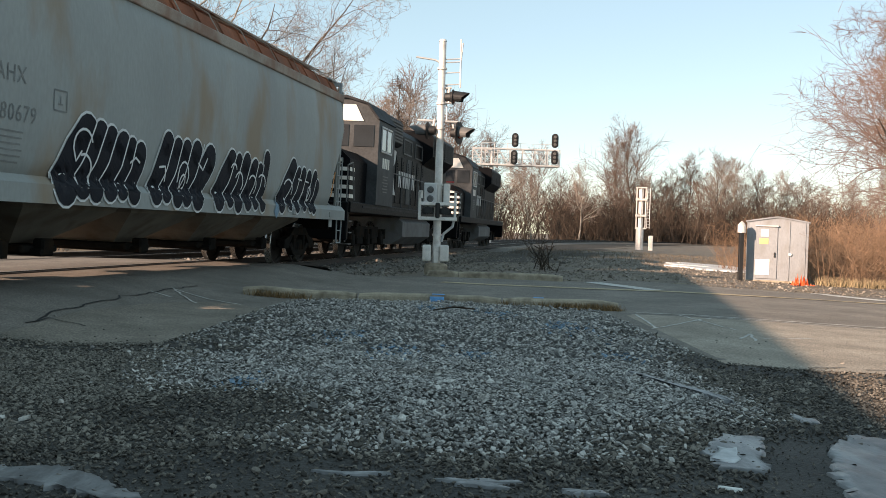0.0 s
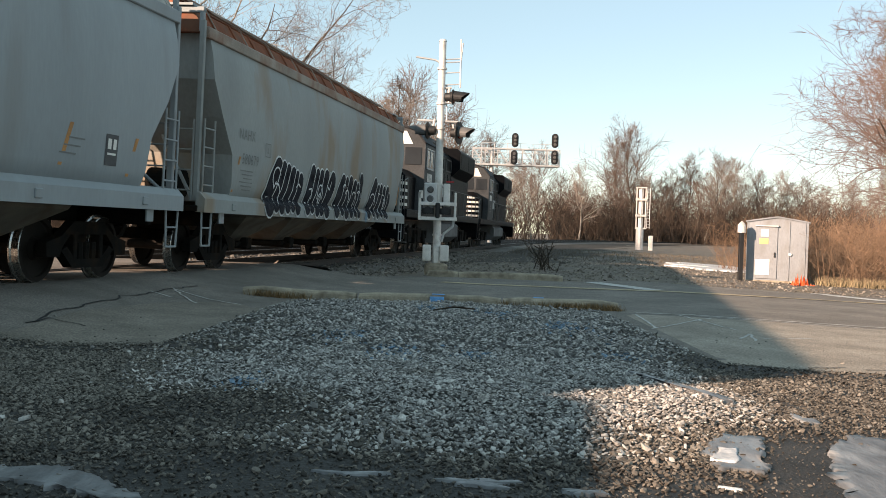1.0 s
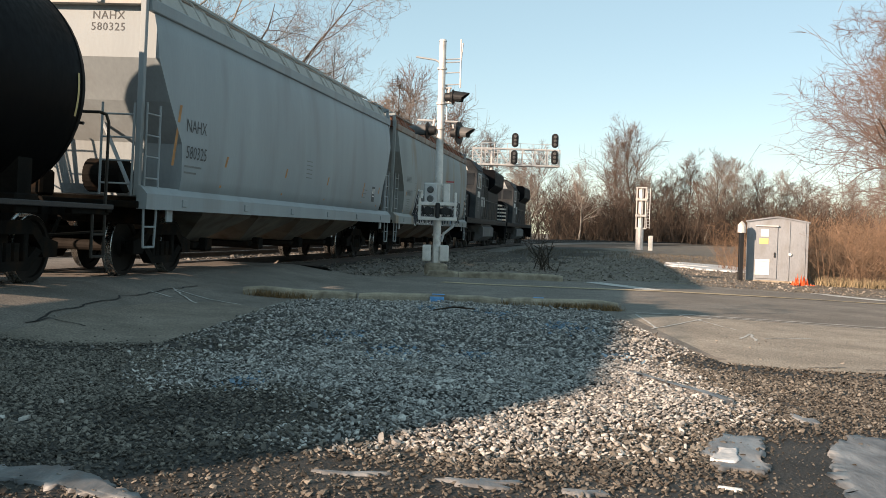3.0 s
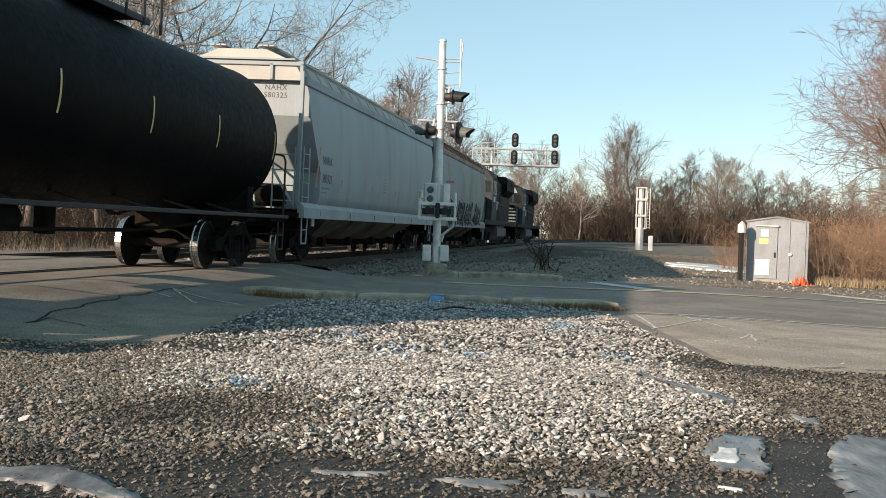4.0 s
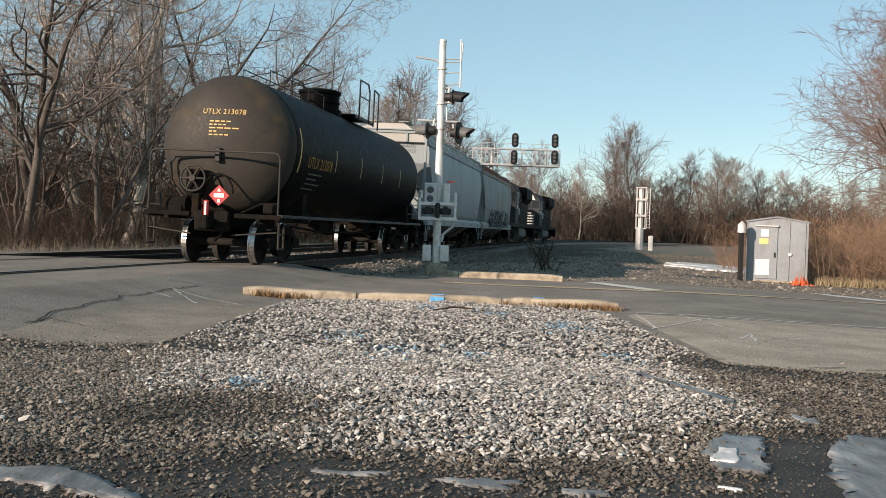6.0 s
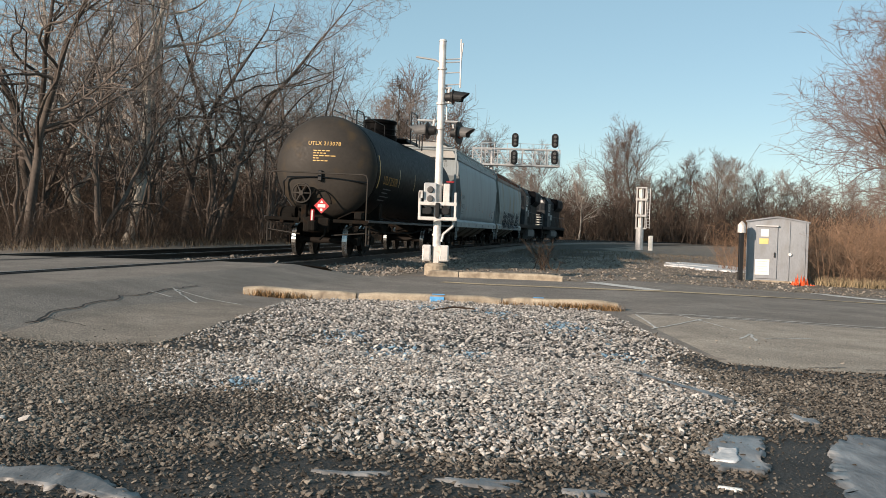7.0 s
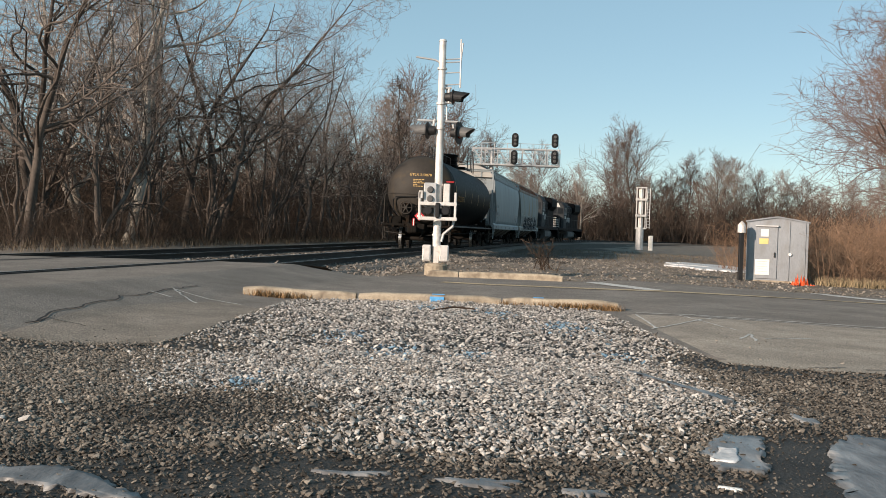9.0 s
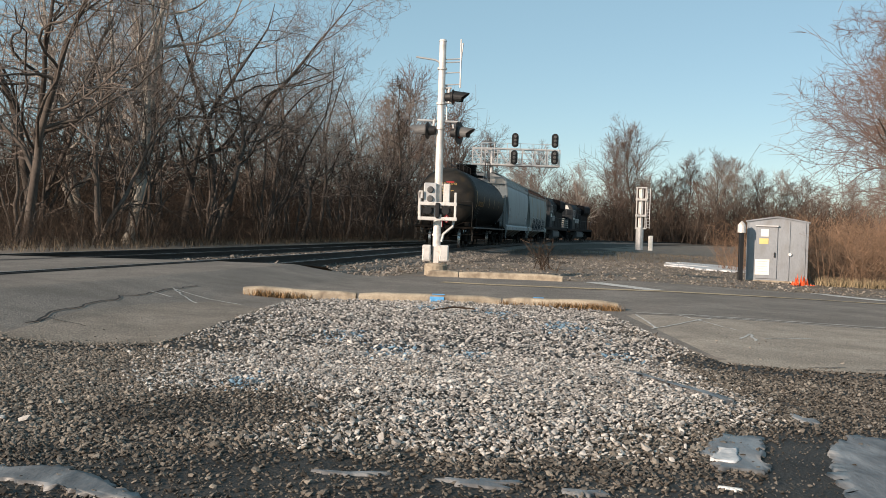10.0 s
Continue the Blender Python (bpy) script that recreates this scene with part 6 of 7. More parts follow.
KINDS = [
    tree("sycamore_tree", "tall bare tree with mottled pale bark and spreading limbs", 3, 18, 0.27, (12, 7, 6, 2), M["pale_bark"], M["pale_twig"], first=0.18, spread=0.95, stems=2, thin=2.1, bend=0.2, crooked=0.08),
    tree("bare_tree", "tall bare grey-barked tree beside the track", 7, 16, 0.2, (14, 7, 5, 2), M["bark"], M["twig"], first=0.2, spread=1.0, thin=1.9, bend=0.24),
    tree("bare_tree", "bare dark tree forked low with upswept twigs", 12, 14, 0.15, (9, 7, 5, 2), M["bark"], M["twig"], first=0.2, spread=0.85, stems=2, thin=1.9, bend=0.26, crooked=0.13),
    tree("bare_tree", "leaning bare dark tree with crooked limbs", 21, 13, 0.18, (13, 7, 5, 2), M["bark"], M["twig"], first=0.3, spread=1.05, lean=0.4, thin=1.9, bend=0.32, crooked=0.16),
    tree("bare_tree", "dark bare tree thick with climbing vines", 31, 15, 0.16, (32, 6, 5, 2), M["bark"], M["dark_twig"], first=0.06, spread=0.8, thin=1.9, reach=0.2, bend=0.3),
    tree("bare_tree", "low spreading bare tree with tangled branches", 36, 9, 0.1, (8, 6, 5, 2), M["bark"], M["dark_twig"], first=0.08, spread=0.95, stems=3, thin=1.8, bend=0.34, crooked=0.16),
]
FAR = [
    tree("bare_tree", "distant bare tree with fine reddish-grey twigs", 41, 15, 0.2, (20, 8, 7), M["bark"], M["red_twig"], first=0.15, spread=0.75, thin=4.4, ratio=(0.45, 0.75), reach=0.46, bend=0.14),
    tree("bare_tree", "distant bare rounded tree with fine twigs", 52, 13, 0.2, (11, 8, 7), M["bark"], M["red_twig"], first=0.14, spread=0.85, thin=4.4, ratio=(0.45, 0.75), stems=2, bend=0.16, reach=0.44),
    tree("bare_tree", "distant pale-stemmed bare tree", 63, 13, 0.17, (15, 8, 7), M["pale_bark"], M["twig"], first=0.25, spread=0.62, thin=4.2, ratio=(0.45, 0.75), bend=0.16),
]
planted = set()


def plant(kind, s, v, turn, size):
    x, y, _ = on_line(s, v)
    put_tree(kind, float(x), float(y), turn, size)


def put_tree(kind, x, y, turn, size):
    m = pose(x, y, float(ground_z(x, y)) - 0.05, 0, 0, turn)
    if kind.name in planted:
        t = copy_thing(kind, m)
    else:
        planted.add(kind.name)
        kind.matrix_basis = m
        t = kind
    t.scale = (size, size, size)


def woods():
    rnd = random.Random(17)
    # the trees that stand out along the edge
    for kind, s, v, turn, size in ((0, 52, -16.0, 20, 1.15), (1, 44, -16.5, 80, 1.0), (2, 46, -14.5, 10, 0.95), (1, 62, -17, 200, 1.2), (1, 66, -16.5, 40, 1.15), (3, 80, -15.0, 215, 1.1),
                                   (1, 71, -18, 130, 1.25), (2, 58, -19, 300, 1.2), (0, 60, -22, 160, 1.1), (1, 41, -15, 100, 1.0), (3, 90, -17, 33, 1.1), (2, 97, -17, 77, 1.0),
                                   (4, 107, -16, 120, 1.0), (1, 84, -20, 10, 1.1), (2, 87, -15.6, 190, 1.15), (1, 93, -21, 250, 1.1), (4, 77, -17, 66, 0.95), (1, 112, -19, 90, 1.1), (2, 55, -15.5, 140, 1.1),
                                   (1, 48, -18.5, 15, 1.2), (3, 61, -14.8, 120, 1.1), (2, 73, -15.6, 330, 1.2), (1, 68, -21, 260, 1.25), (4, 49, -19, 75, 1.1)):
        plant(KINDS[kind], s, v, turn, size)
    for k in range(14):
        s = 84 + 46 * (k + rnd.random()) / 14
        plant(KINDS[(2, 4, 3, 1, 2, 5)[k % 6]], s, -rnd.uniform(13.6, 24), rnd.uniform(0, 360), rnd.uniform(0.85, 1.1))
    # a column of vines and the paler crowns where the line bends away
    for kind, s, v, turn, size in ((4, 103, -13.9, 0, 1.28), (4, 104.5, -14.6, 140, 1.05), (4, 101.5, -15.2, 250, 0.95), (2, 99, -14.6, 40, 1.15), (2, 107.5, -15, 200, 1.05)):
        plant(KINDS[kind], s, v, turn, size)
    for k, (s, v) in enumerate(((113, -15), (116, -18.5), (120, -14.5), (125, -17), (130, -14.5), (135, -18), (141, -15), (147, -17.5), (153, -15.5))):
        plant(FAR[(0, 1, 2, 1)[k % 4]], s, v, 77 * k, 1.2 - 0.025 * k)
    # low tangled trees between them
    for k in range(17):
        s = 40 + 74 * (k + rnd.random()) / 17
        plant(KINDS[5], s, -rnd.uniform(13.2, 18.5), rnd.uniform(0, 360), rnd.uniform(0.7, 1.15))
    for k in range(13):
        s = 42 + 75 * (k + rnd.random()) / 13
        plant(KINDS[rnd.choice((1, 2, 2, 5, 3))], s, -rnd.uniform(23, 38), rnd.uniform(0, 360), rnd.uniform(0.85, 1.1))
    for k in range(12):
        s = 150 + 70 * (k + rnd.random()) / 12
        plant(FAR[(0, 1, 1, 2)[k % 4]], s, -rnd.uniform(12, 30), rnd.uniform(0, 360), rnd.uniform(0.75, 1.0))
    # the far wood beyond the yard
    for k in range(32):
        y = rnd.uniform(203, 232)
        x = (0.1 + 0.3 * (k + rnd.random()) / 32) * y
        put_tree(FAR[(1, 0, 1, 2)[k % 4]], x, y, rnd.uniform(0, 360), rnd.uniform(0.9, 1.2) * (0.85 if k < 10 else 1.05 if k < 26 else 0.9))
    for x, y, kind, turn, size in ((36.3, 205, 0, 60, 1.5), (34.6, 209, 0, 150, 1.35), (40.5, 216, 1, 20, 1.15)):
        put_tree(FAR[kind], x, y, turn, size)


woods()


def brush(name, label, places, rnd, h0, h1, material, twigs, r, category="brush"):
    """Thin stems with a few side twigs, all one mass."""
    br = []
    rng = np.random.default_rng(rnd.randrange(10 ** 6))
    for x, y in places:
        h = rnd.uniform(h0, h1)
        p = np.array([x, y, float(ground_z(x, y)) - 0.1])
        pts, rad = grow(rng, p, np.array([rnd.gauss(0, 0.34), rnd.gauss(0, 0.34), 1.0]), h, r * rnd.uniform(0.6, 1.4), 3, 0.12, 0.0, 0.3)
        br.append((pts, rad, 3))
        for _ in range(twigs):
            f = rnd.uniform(0.15, 0.95)
            i = min(2, int(f * 3))
            g = f * 3 - i
            q = pts[i] * (1 - g) + pts[i + 1] * g
            tp, tr = grow(rng, q, np.array([rnd.gauss(0, 0.7), rnd.gauss(0, 0.7), rnd.uniform(0.1, 1.1)]), h * rnd.uniform(0.15, 0.4), r * 0.5, 1, 0.2, 0.02, 0.5)
            br.append((tp, tr, 3))
    ob = from_arrays(name, *tube_arrays(br), material)
    return tagged(ob, label, category, kind="stuff")


def line_places(rnd, n, s0, s1, v0, v1):
    out = []
    for _ in range(n):
        x, y, _h = on_line(rnd.uniform(s0, s1), rnd.uniform(v0, v1))
        out.append((float(x), float(y)))
    return out


rnd = random.Random(4)
brush("underbrush", "tangled dark brown brush along the wood's edge", line_places(rnd, 4600, 34, 125, -22, -11.8), rnd, 0.5, 2.2, M["brush"], 7, 0.012)
brush("thicket", "dense bare saplings inside the wood", line_places(rnd, 1700, 38, 140, -50, -19) + line_places(rnd, 500, 68, 130, -40, -19), rnd, 3.0, 8.0, M["brush"], 18, 0.022)
brush("wood_depth", "dark close-set stems deep inside the wood", line_places(rnd, 1500, 45, 160, -95, -30), rnd, 4.0, 9.5, M["brush"], 12, 0.085)
brush("far_thicket", "dense reddish-brown saplings of the far wood", line_places(rnd, 1100, 120, 190, -50, -11) + [(y * rnd.uniform(0.1, 0.46), y) for y in [rnd.uniform(198, 245) for _ in range(4200)]], rnd, 3.0, 10.0, M["far_brush"], 9, 0.055)
side = [(rnd.uniform(11.9, 24), rnd.uniform(33.0, 46)) for _ in range(2300)]
brush("russet_brush", "dense russet dry brush beside the hut", side, rnd, 0.7, 2.6, M["red_brush"], 11, 0.009)
brush("track_weeds", "dry branching weeds beside the track", [(3.3 + rnd.gauss(0, 0.22), 34.5 + rnd.gauss(0, 1.0)) for _ in range(15)], rnd, 0.6, 1.3, M["brush"], 9, 0.02)
brush("field_brush", "russet scrub on the open ground beyond the hut", [(y * rnd.uniform(0.375, 0.7), y) for y in [rnd.uniform(48, 120) for _ in range(900)]], rnd, 1.5, 4.0, M["red_brush"], 10, 0.02)
right_tree = tree("willow_tree", "wide bare tree with fine drooping reddish twigs", 77, 13, 0.16, (20, 10, 8, 4), M["bark"], M["willow_twig"], first=0.1, spread=0.8, droop=0.05, thin=2.1, reach=0.5, bend=0.2, ratio=(0.4, 0.72))
put_tree(right_tree, 23.0, 44, 115, 1.15)
put_tree(right_tree, 29.0, 57, 250, 1.2)
put_tree(right_tree, 24.6, 47.5, 20, 1.2)
put_tree(right_tree, 23.6, 45.5, 205, 1.1)
put_tree(FAR[1], 27, 60, 90, 0.85)


def grass(name, label, places, h, material):
    rng = np.random.default_rng(len(places))
    P = np.array([(x, y, float(ground_z(x, y)) - 0.02) for x, y in places])
    n = len(P)
    a = rng.uniform(0, 6.28, n)
    w = 0.006 + 0.004 * rng.random(n)
    hh = h * rng.uniform(0.4, 1.1, n)
    side = np.stack([np.cos(a) * w, np.sin(a) * w, np.zeros(n)], 1)
    bend = np.stack([rng.normal(0, 0.35, n) * hh, rng.normal(0, 0.35, n) * hh, hh], 1)
    V = np.stack([P - side, P + side, P + bend * 0.55 + side * 0.7, P + bend], 1).reshape(-1, 3)
    V2 = V + np.repeat(np.stack([np.sin(a) * 0.003, -np.cos(a) * 0.003, np.zeros(n)], 1), 4, 0)
    i = np.arange(n)[:, None] * 4
    F = np.concatenate([i + np.array([[0, 1, 2, 3]]), n * 4 + i + np.array([[3, 2, 1, 0]])])
    return tagged(from_arrays(name, np.concatenate([V, V2]), F, material), label, "grass", kind="stuff")


g = [(rnd.uniform(11.75, 17), 32.4 + abs(rnd.gauss(0, 0.8))) for _ in range(2600)]
grass("verge_grass", "dry straw-coloured grass by the hut and road", g, 0.3, M["dry_grass"])
g = [(cx + rnd.gauss(0, w), cy + rnd.gauss(0, 0.05)) for cx, cy, w, n in ((1.55, 16.2, 0.08, 60), (1.85, 16.14, 0.12, 200), (2.2, 16.1, 0.16, 330), (2.55, 16.06, 0.1, 160), (0.98, 16.22, 0.06, 60), (1.2, 16.2, 0.04, 30), (-2.75, 16.45, 0.1, 160), (-2.45, 16.42, 0.12, 170), (-2.1, 16.42, 0.06, 50)) for _ in range(n)]
grass("kerb_grass", "dead tan grass tufts along the kerb", g, 0.14, M["kerb_grass"])
grass("wood_edge_grass", "pale dead grass between track and wood", line_places(rnd, 2600, 34, 110, -14, -10.5), 0.45, M["dull_grass"])
grass("yard_grass", "dead grass on the flat beyond the road", [(rnd.uniform(4, 22), rnd.uniform(48, 80)) for _ in range(6000)], 0.14, M["dull_grass"])
# ---- gravel, ice and paint in the foreground ----
def bed_z(x, y):
    x, y = np.asarray(x, float), np.asarray(y, float)
    mound = 0.075 * np.exp(-((x - 0.1) / 1.9) ** 2) * smooth(5.0, 7.5, y) * (1 - 0.5 * smooth(13, 16.2, y))
    return ground_z(x, y) + mound + wobble(x, y, 0.008, 0.5)


def bed_sheet():
    xs, k = np.arange(-9, 9.01, 0.08), np.linspace(0, 1, 60)
    b = near_edge(xs) + 0.12
    gx = np.repeat(xs[None], 60, 0)
    gy = 1.5 + (b - 1.5)[None] * k[:, None]
    z = bed_z(gx, gy) - 0.004
    z[-1] -= 0.05
    idx = np.arange(gx.size).reshape(gx.shape)
    f = np.stack([idx[:-1, :-1], idx[:-1, 1:], idx[1:, 1:], idx[1:, :-1]], -1).reshape(-1, 4)
    tagged(from_arrays("gravel_bed", np.stack([gx, gy, z], -1).reshape(-1, 3), f, M["dark_soil"], smooth_faces=True), "dark damp grit under the loose gravel", "ground", kind="structure")


bed_sheet()


def stone_shapes(rng, n, sub):
    out = []
    for _ in range(n):
        bm = bmesh.new()
        bmesh.ops.create_icosphere(bm, subdivisions=1, radius=1.0)
        if sub == 0:
            bm.free()
            v = np.array([(1, 0, 0), (-1, 0, 0), (0, 1, 0), (0, -1, 0), (0, 0, 1), (0, 0, -1)], float)
            f = np.array([(0, 2, 4), (2, 1, 4), (1, 3, 4), (3, 0, 4), (2, 0, 5), (1, 2, 5), (3, 1, 5), (0, 3, 5)])
        else:
            v = np.array([p.co for p in bm.verts])
            f = np.array([[p.index for p in q.verts] for q in bm.faces])
            bm.free()
        v = v * rng.uniform(0.6, 1.3, (len(v), 1)) * np.array([1.1, rng.uniform(0.55, 0.9), rng.uniform(0.4, 0.65)])
        cut = rng.uniform(0.45, 0.8)
        v[:, 0] = np.clip(v[:, 0], -cut - 0.2, cut + 0.2)
        v[:, 2] = np.clip(v[:, 2], -0.4, rng.uniform(0.3, 0.5))
        out.append((v, f))
    return out


def scatter(name, label, P, size, sub, material, seed, category="gravel"):
    rng = np.random.default_rng(seed)
    shapes = stone_shapes(rng, 10, sub)
    pick = rng.integers(0, 10, len(P))
    V, F, base = [], [], 0
    for k, (v, f) in enumerate(shapes):
        Q = P[pick == k]
        n = len(Q)
        if not n:
            continue
        r = size * np.exp(rng.normal(0, 0.32, n))
        a, t1, t2 = rng.uniform(0, 6.28, n), rng.normal(0, 0.35, n), rng.normal(0, 0.35, n)
        ca, sa = np.cos(a), np.sin(a)
        x, y, z = v[:, 0], v[:, 1], v[:, 2]
        zz = z[None] + x[None] * t1[:, None] + y[None] * t2[:, None]
        xx = ca[:, None] * x[None] - sa[:, None] * y[None]
        yy = sa[:, None] * x[None] + ca[:, None] * y[None]
        W = np.stack([xx, yy, zz], -1) * r[:, None, None] + Q[:, None]
        W[:, :, 2] += (r * 0.18)[:, None]
        V.append(W.reshape(-1, 3))
        F.append((f[None] + (np.arange(n) * len(v))[:, None, None] + base).reshape(-1, 3))
        base += n * len(v)
    return tagged(from_arrays(name, np.concatenate(V), np.concatenate(F), material), label, category, kind="stuff")


def gravel():
    rng = np.random.default_rng(8)

    def throw(n, y0, y1):
        y = np.sqrt(rng.uniform(y0 ** 2, y1 ** 2, n))
        x = rng.uniform(-0.46, 0.48, n) * y
        keep = y < near_edge(x) + 0.05 * rng.normal(0, 1, n)
        x, y = x[keep], y[keep]
        soft = np.sin(x * 2.3 + 1.7 * np.sin(y * 1.3)) * np.cos(y * 1.9 + x) * 0.5 + rng.normal(0, 0.28, len(x))
        # how clean and pale the stone lies here: best in the middle of the heap
        pale = 1.2 - np.abs((x - 0.15) / (1.75 + 0.15 * (y - 6))) ** 1.7 + 0.45 * soft + rng.normal(0, 0.3, len(x)) - 1.2 * smooth(5.6, 4.8, y) - 0.75 * smooth(7.0, 5.4, y)
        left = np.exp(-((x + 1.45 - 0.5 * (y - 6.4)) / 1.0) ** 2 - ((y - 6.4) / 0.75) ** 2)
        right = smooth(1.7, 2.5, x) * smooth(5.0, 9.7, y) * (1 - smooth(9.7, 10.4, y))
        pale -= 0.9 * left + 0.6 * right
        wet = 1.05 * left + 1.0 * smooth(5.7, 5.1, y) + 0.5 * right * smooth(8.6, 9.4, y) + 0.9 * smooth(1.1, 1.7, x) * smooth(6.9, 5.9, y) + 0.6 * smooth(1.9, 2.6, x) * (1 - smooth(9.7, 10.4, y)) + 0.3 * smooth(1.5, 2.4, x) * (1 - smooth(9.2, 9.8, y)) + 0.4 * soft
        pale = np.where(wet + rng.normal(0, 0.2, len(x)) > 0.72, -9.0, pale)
        bare = smooth(5.55, 4.75, y + 0.25 * np.sin(x * 2.2)) * 0.75 + 0.95 * np.exp(-((x - 1.98) / 0.33) ** 4 - ((y - 5.3) / 0.85) ** 4) + 0.4 * left + 0.3 * right + 0.5 * smooth(1.7, 2.2, x) * smooth(7.4, 6.2, y)
        keep = rng.random(len(x)) > bare
        x, y, pale = x[keep], y[keep], pale[keep]
        P = np.stack([x, y, bed_z(x, y)], 1)
        return P, pale

    P, pale = throw(27000, 3.9, 6.4)
    R, pale_r = throw(52000, 6.4, 9.2)
    hue = rng.random(len(P))
    spots = [(-1.01, 10.63, 0.5), (-0.44, 9.38, 0.6), (-1.36, 7.4, 0.35), (1.67, 9.73, 0.5), (0.3, 9.1, 0.4), (1.5, 12.5, 0.8), (-0.1, 14.8, 0.6), (0.75, 14.0, 0.6), (-0.5, 4.75, 0.4)]
    Q, pale_q = throw(52000, 9.2, 16.4)

    def blue(A):
        d = np.zeros(len(A), bool)
        for x, y, r in spots:
            d |= (np.exp(-((A[:, 0] - x) ** 2 + (0.45 * (A[:, 1] - y)) ** 2) / (0.35 * r) ** 2) * 0.5 > rng.random(len(A)))
        return d
    for A, pl, sub, where, seed in ((P, pale, 1, "near", 1), (R, pale_r, 0, "middle", 31), (Q, pale_q, 0, "far", 4)):
        b = blue(A) & (A[:, 1] > 5.4)
        lay = A.copy()
        lay[:, 2] += rng.uniform(0, 0.022, len(A)) * (pl > 0.4)
        size = {"near": 0.0122, "middle": 0.0152, "far": 0.0185}[where]
        scatter("gravel", "pale angular crushed limestone in a loose heap", lay[(pl > 0.3) & ~b], size, sub, M["stone"], seed)
        scatter("gravel", "dusty brown-grey crushed stones trodden into the grit", lay[(pl <= 0.3) & (pl > -5) & ~b], size * 0.95, sub, M["brown_stone"], seed + 3)
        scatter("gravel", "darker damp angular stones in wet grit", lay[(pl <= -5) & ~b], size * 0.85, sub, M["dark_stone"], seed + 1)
        if b.any():
            scatter("gravel", "stones oversprayed with blue marking paint", lay[b], size, sub, M["blue_stone"], seed + 2)
    # a few larger stones and loose ones that have rolled on the asphalt
    n = 34
    x, y = rng.uniform(-2.6, 2.9, n), rng.uniform(4.8, 15.5, n)
    k = y < near_edge(x)
    scatter("gravel", "larger pale stones lying on the heap", np.stack([x, y, bed_z(x, y) + 0.012], 1)[k], 0.023, 1, M["stone"], 21)
    n = 26
    x = np.concatenate([rng.normal(-3.3, 0.6, n), rng.normal(3.3, 0.5, n)])
    y = np.concatenate([rng.normal(10.6, 0.9, n), rng.normal(10.8, 1.1, n)])
    scatter("gravel", "scattered stones on the asphalt edge", np.stack([x, y, ground_z(x, y) + 0.016], 1), 0.013, 1, M["brown_stone"], 22)
    n = 1500
    x = np.concatenate([rng.uniform(-5.5, -2.1, n), rng.uniform(2.2, 5.5, n // 3)])
    y = near_edge(x) + np.abs(rng.normal(0, 0.12, len(x))) - 0.06
    scatter("gravel", "small stones spilled along the asphalt edge", np.stack([x, y, ground_z(x, y) + 0.008], 1), 0.014, 0, M["brown_stone"], 26)
    n = 11000
    y = np.sqrt(rng.uniform(3.9 ** 2, 8.5 ** 2, n))
    x = rng.uniform(-0.46, 0.48, n) * y
    scatter("grit", "fine dark grit between the stones", np.stack([x, y, bed_z(x, y)], 1), 0.008, 0, M["dark_stone"], 25)
    # ballast stones near the crossing
    s, v = rng.uniform(25.2, 60, 11000), rng.uniform(-7.2, 3.2, 11000)
    x, y, _ = on_line(s, v)
    z = np.interp(np.where(v < -2.2, v + TRACK_GAP, v), [-2.6, -1.75, -1.3, 1.3, 1.75, 2.9], [-0.2, 0.06, 0.1, 0.1, 0.06, -0.2])
    z = np.maximum(z, -0.0)
    scatter("ballast_stones", "grey-brown ballast stones along the tracks", np.stack([x, y, z + 0.01], 1), 0.045, 0, M["ballast_stone"], 23, "ballast")
    n = 6000
    x, y = rng.uniform(-0.5, 14, n), rng.uniform(26.6, 50, n)
    s, v = along(x, y)
    k = (v > 2.6) & (y > far_edge(x) + 0.2)
    scatter("yard_grit", "scattered dark cinders on the flat beyond the road", np.stack([x, y, ground_z(x, y) - 0.02], 1)[k], 0.035, 0, M["cinder"], 24, "gravel")


gravel()


def blob(name, label, category, cx, cy, rx, ry, turn, material, seed, lift=0.012, rough=0.35):
    """A thin irregular patch with a low domed edge."""
    rnd = random.Random(seed)
    ph = [rnd.uniform(0, 6.28) for _ in range(4)]
    bm = bmesh.new()
    n = 44
    c = bm.verts.new((cx, cy, float(bed_z(cx, cy)) + lift + 0.006))
    rings = []
    for f in (0.45, 0.75, 0.93, 1.0):
        ring = []
        for i in range(n):
            a = 2 * math.pi * i / n
            r = f * (1 + rough * (0.5 * math.sin(2 * a + ph[0]) + 0.4 * math.sin(3 * a + ph[1]) + 0.35 * math.sin(7 * a + ph[2]) + 0.2 * math.sin(13 * a + ph[3])))
            x, y = rx * r * math.cos(a), ry * r * math.sin(a)
            x, y = cx + x * math.cos(turn) - y * math.sin(turn), cy + x * math.sin(turn) + y * math.cos(turn)
            z = float(bed_z(x, y)) + lift + 0.006 * (1 - f * f) - (0.03 if f == 1.0 else 0) + 0.004 * noise.noise((x * 9, y * 9, seed))
            ring.append(bm.verts.new((x, y, z)))
        rings.append(ring)
    for i in range(n):
        bm.faces.new((c, rings[0][i], rings[0][(i + 1) % n]))
        for p, q in zip(rings, rings[1:]):
            bm.faces.new((p[i], q[i], q[(i + 1) % n], p[(i + 1) % n]))
    return tagged(part(name, bm, material, smooth_faces=True), label, category)


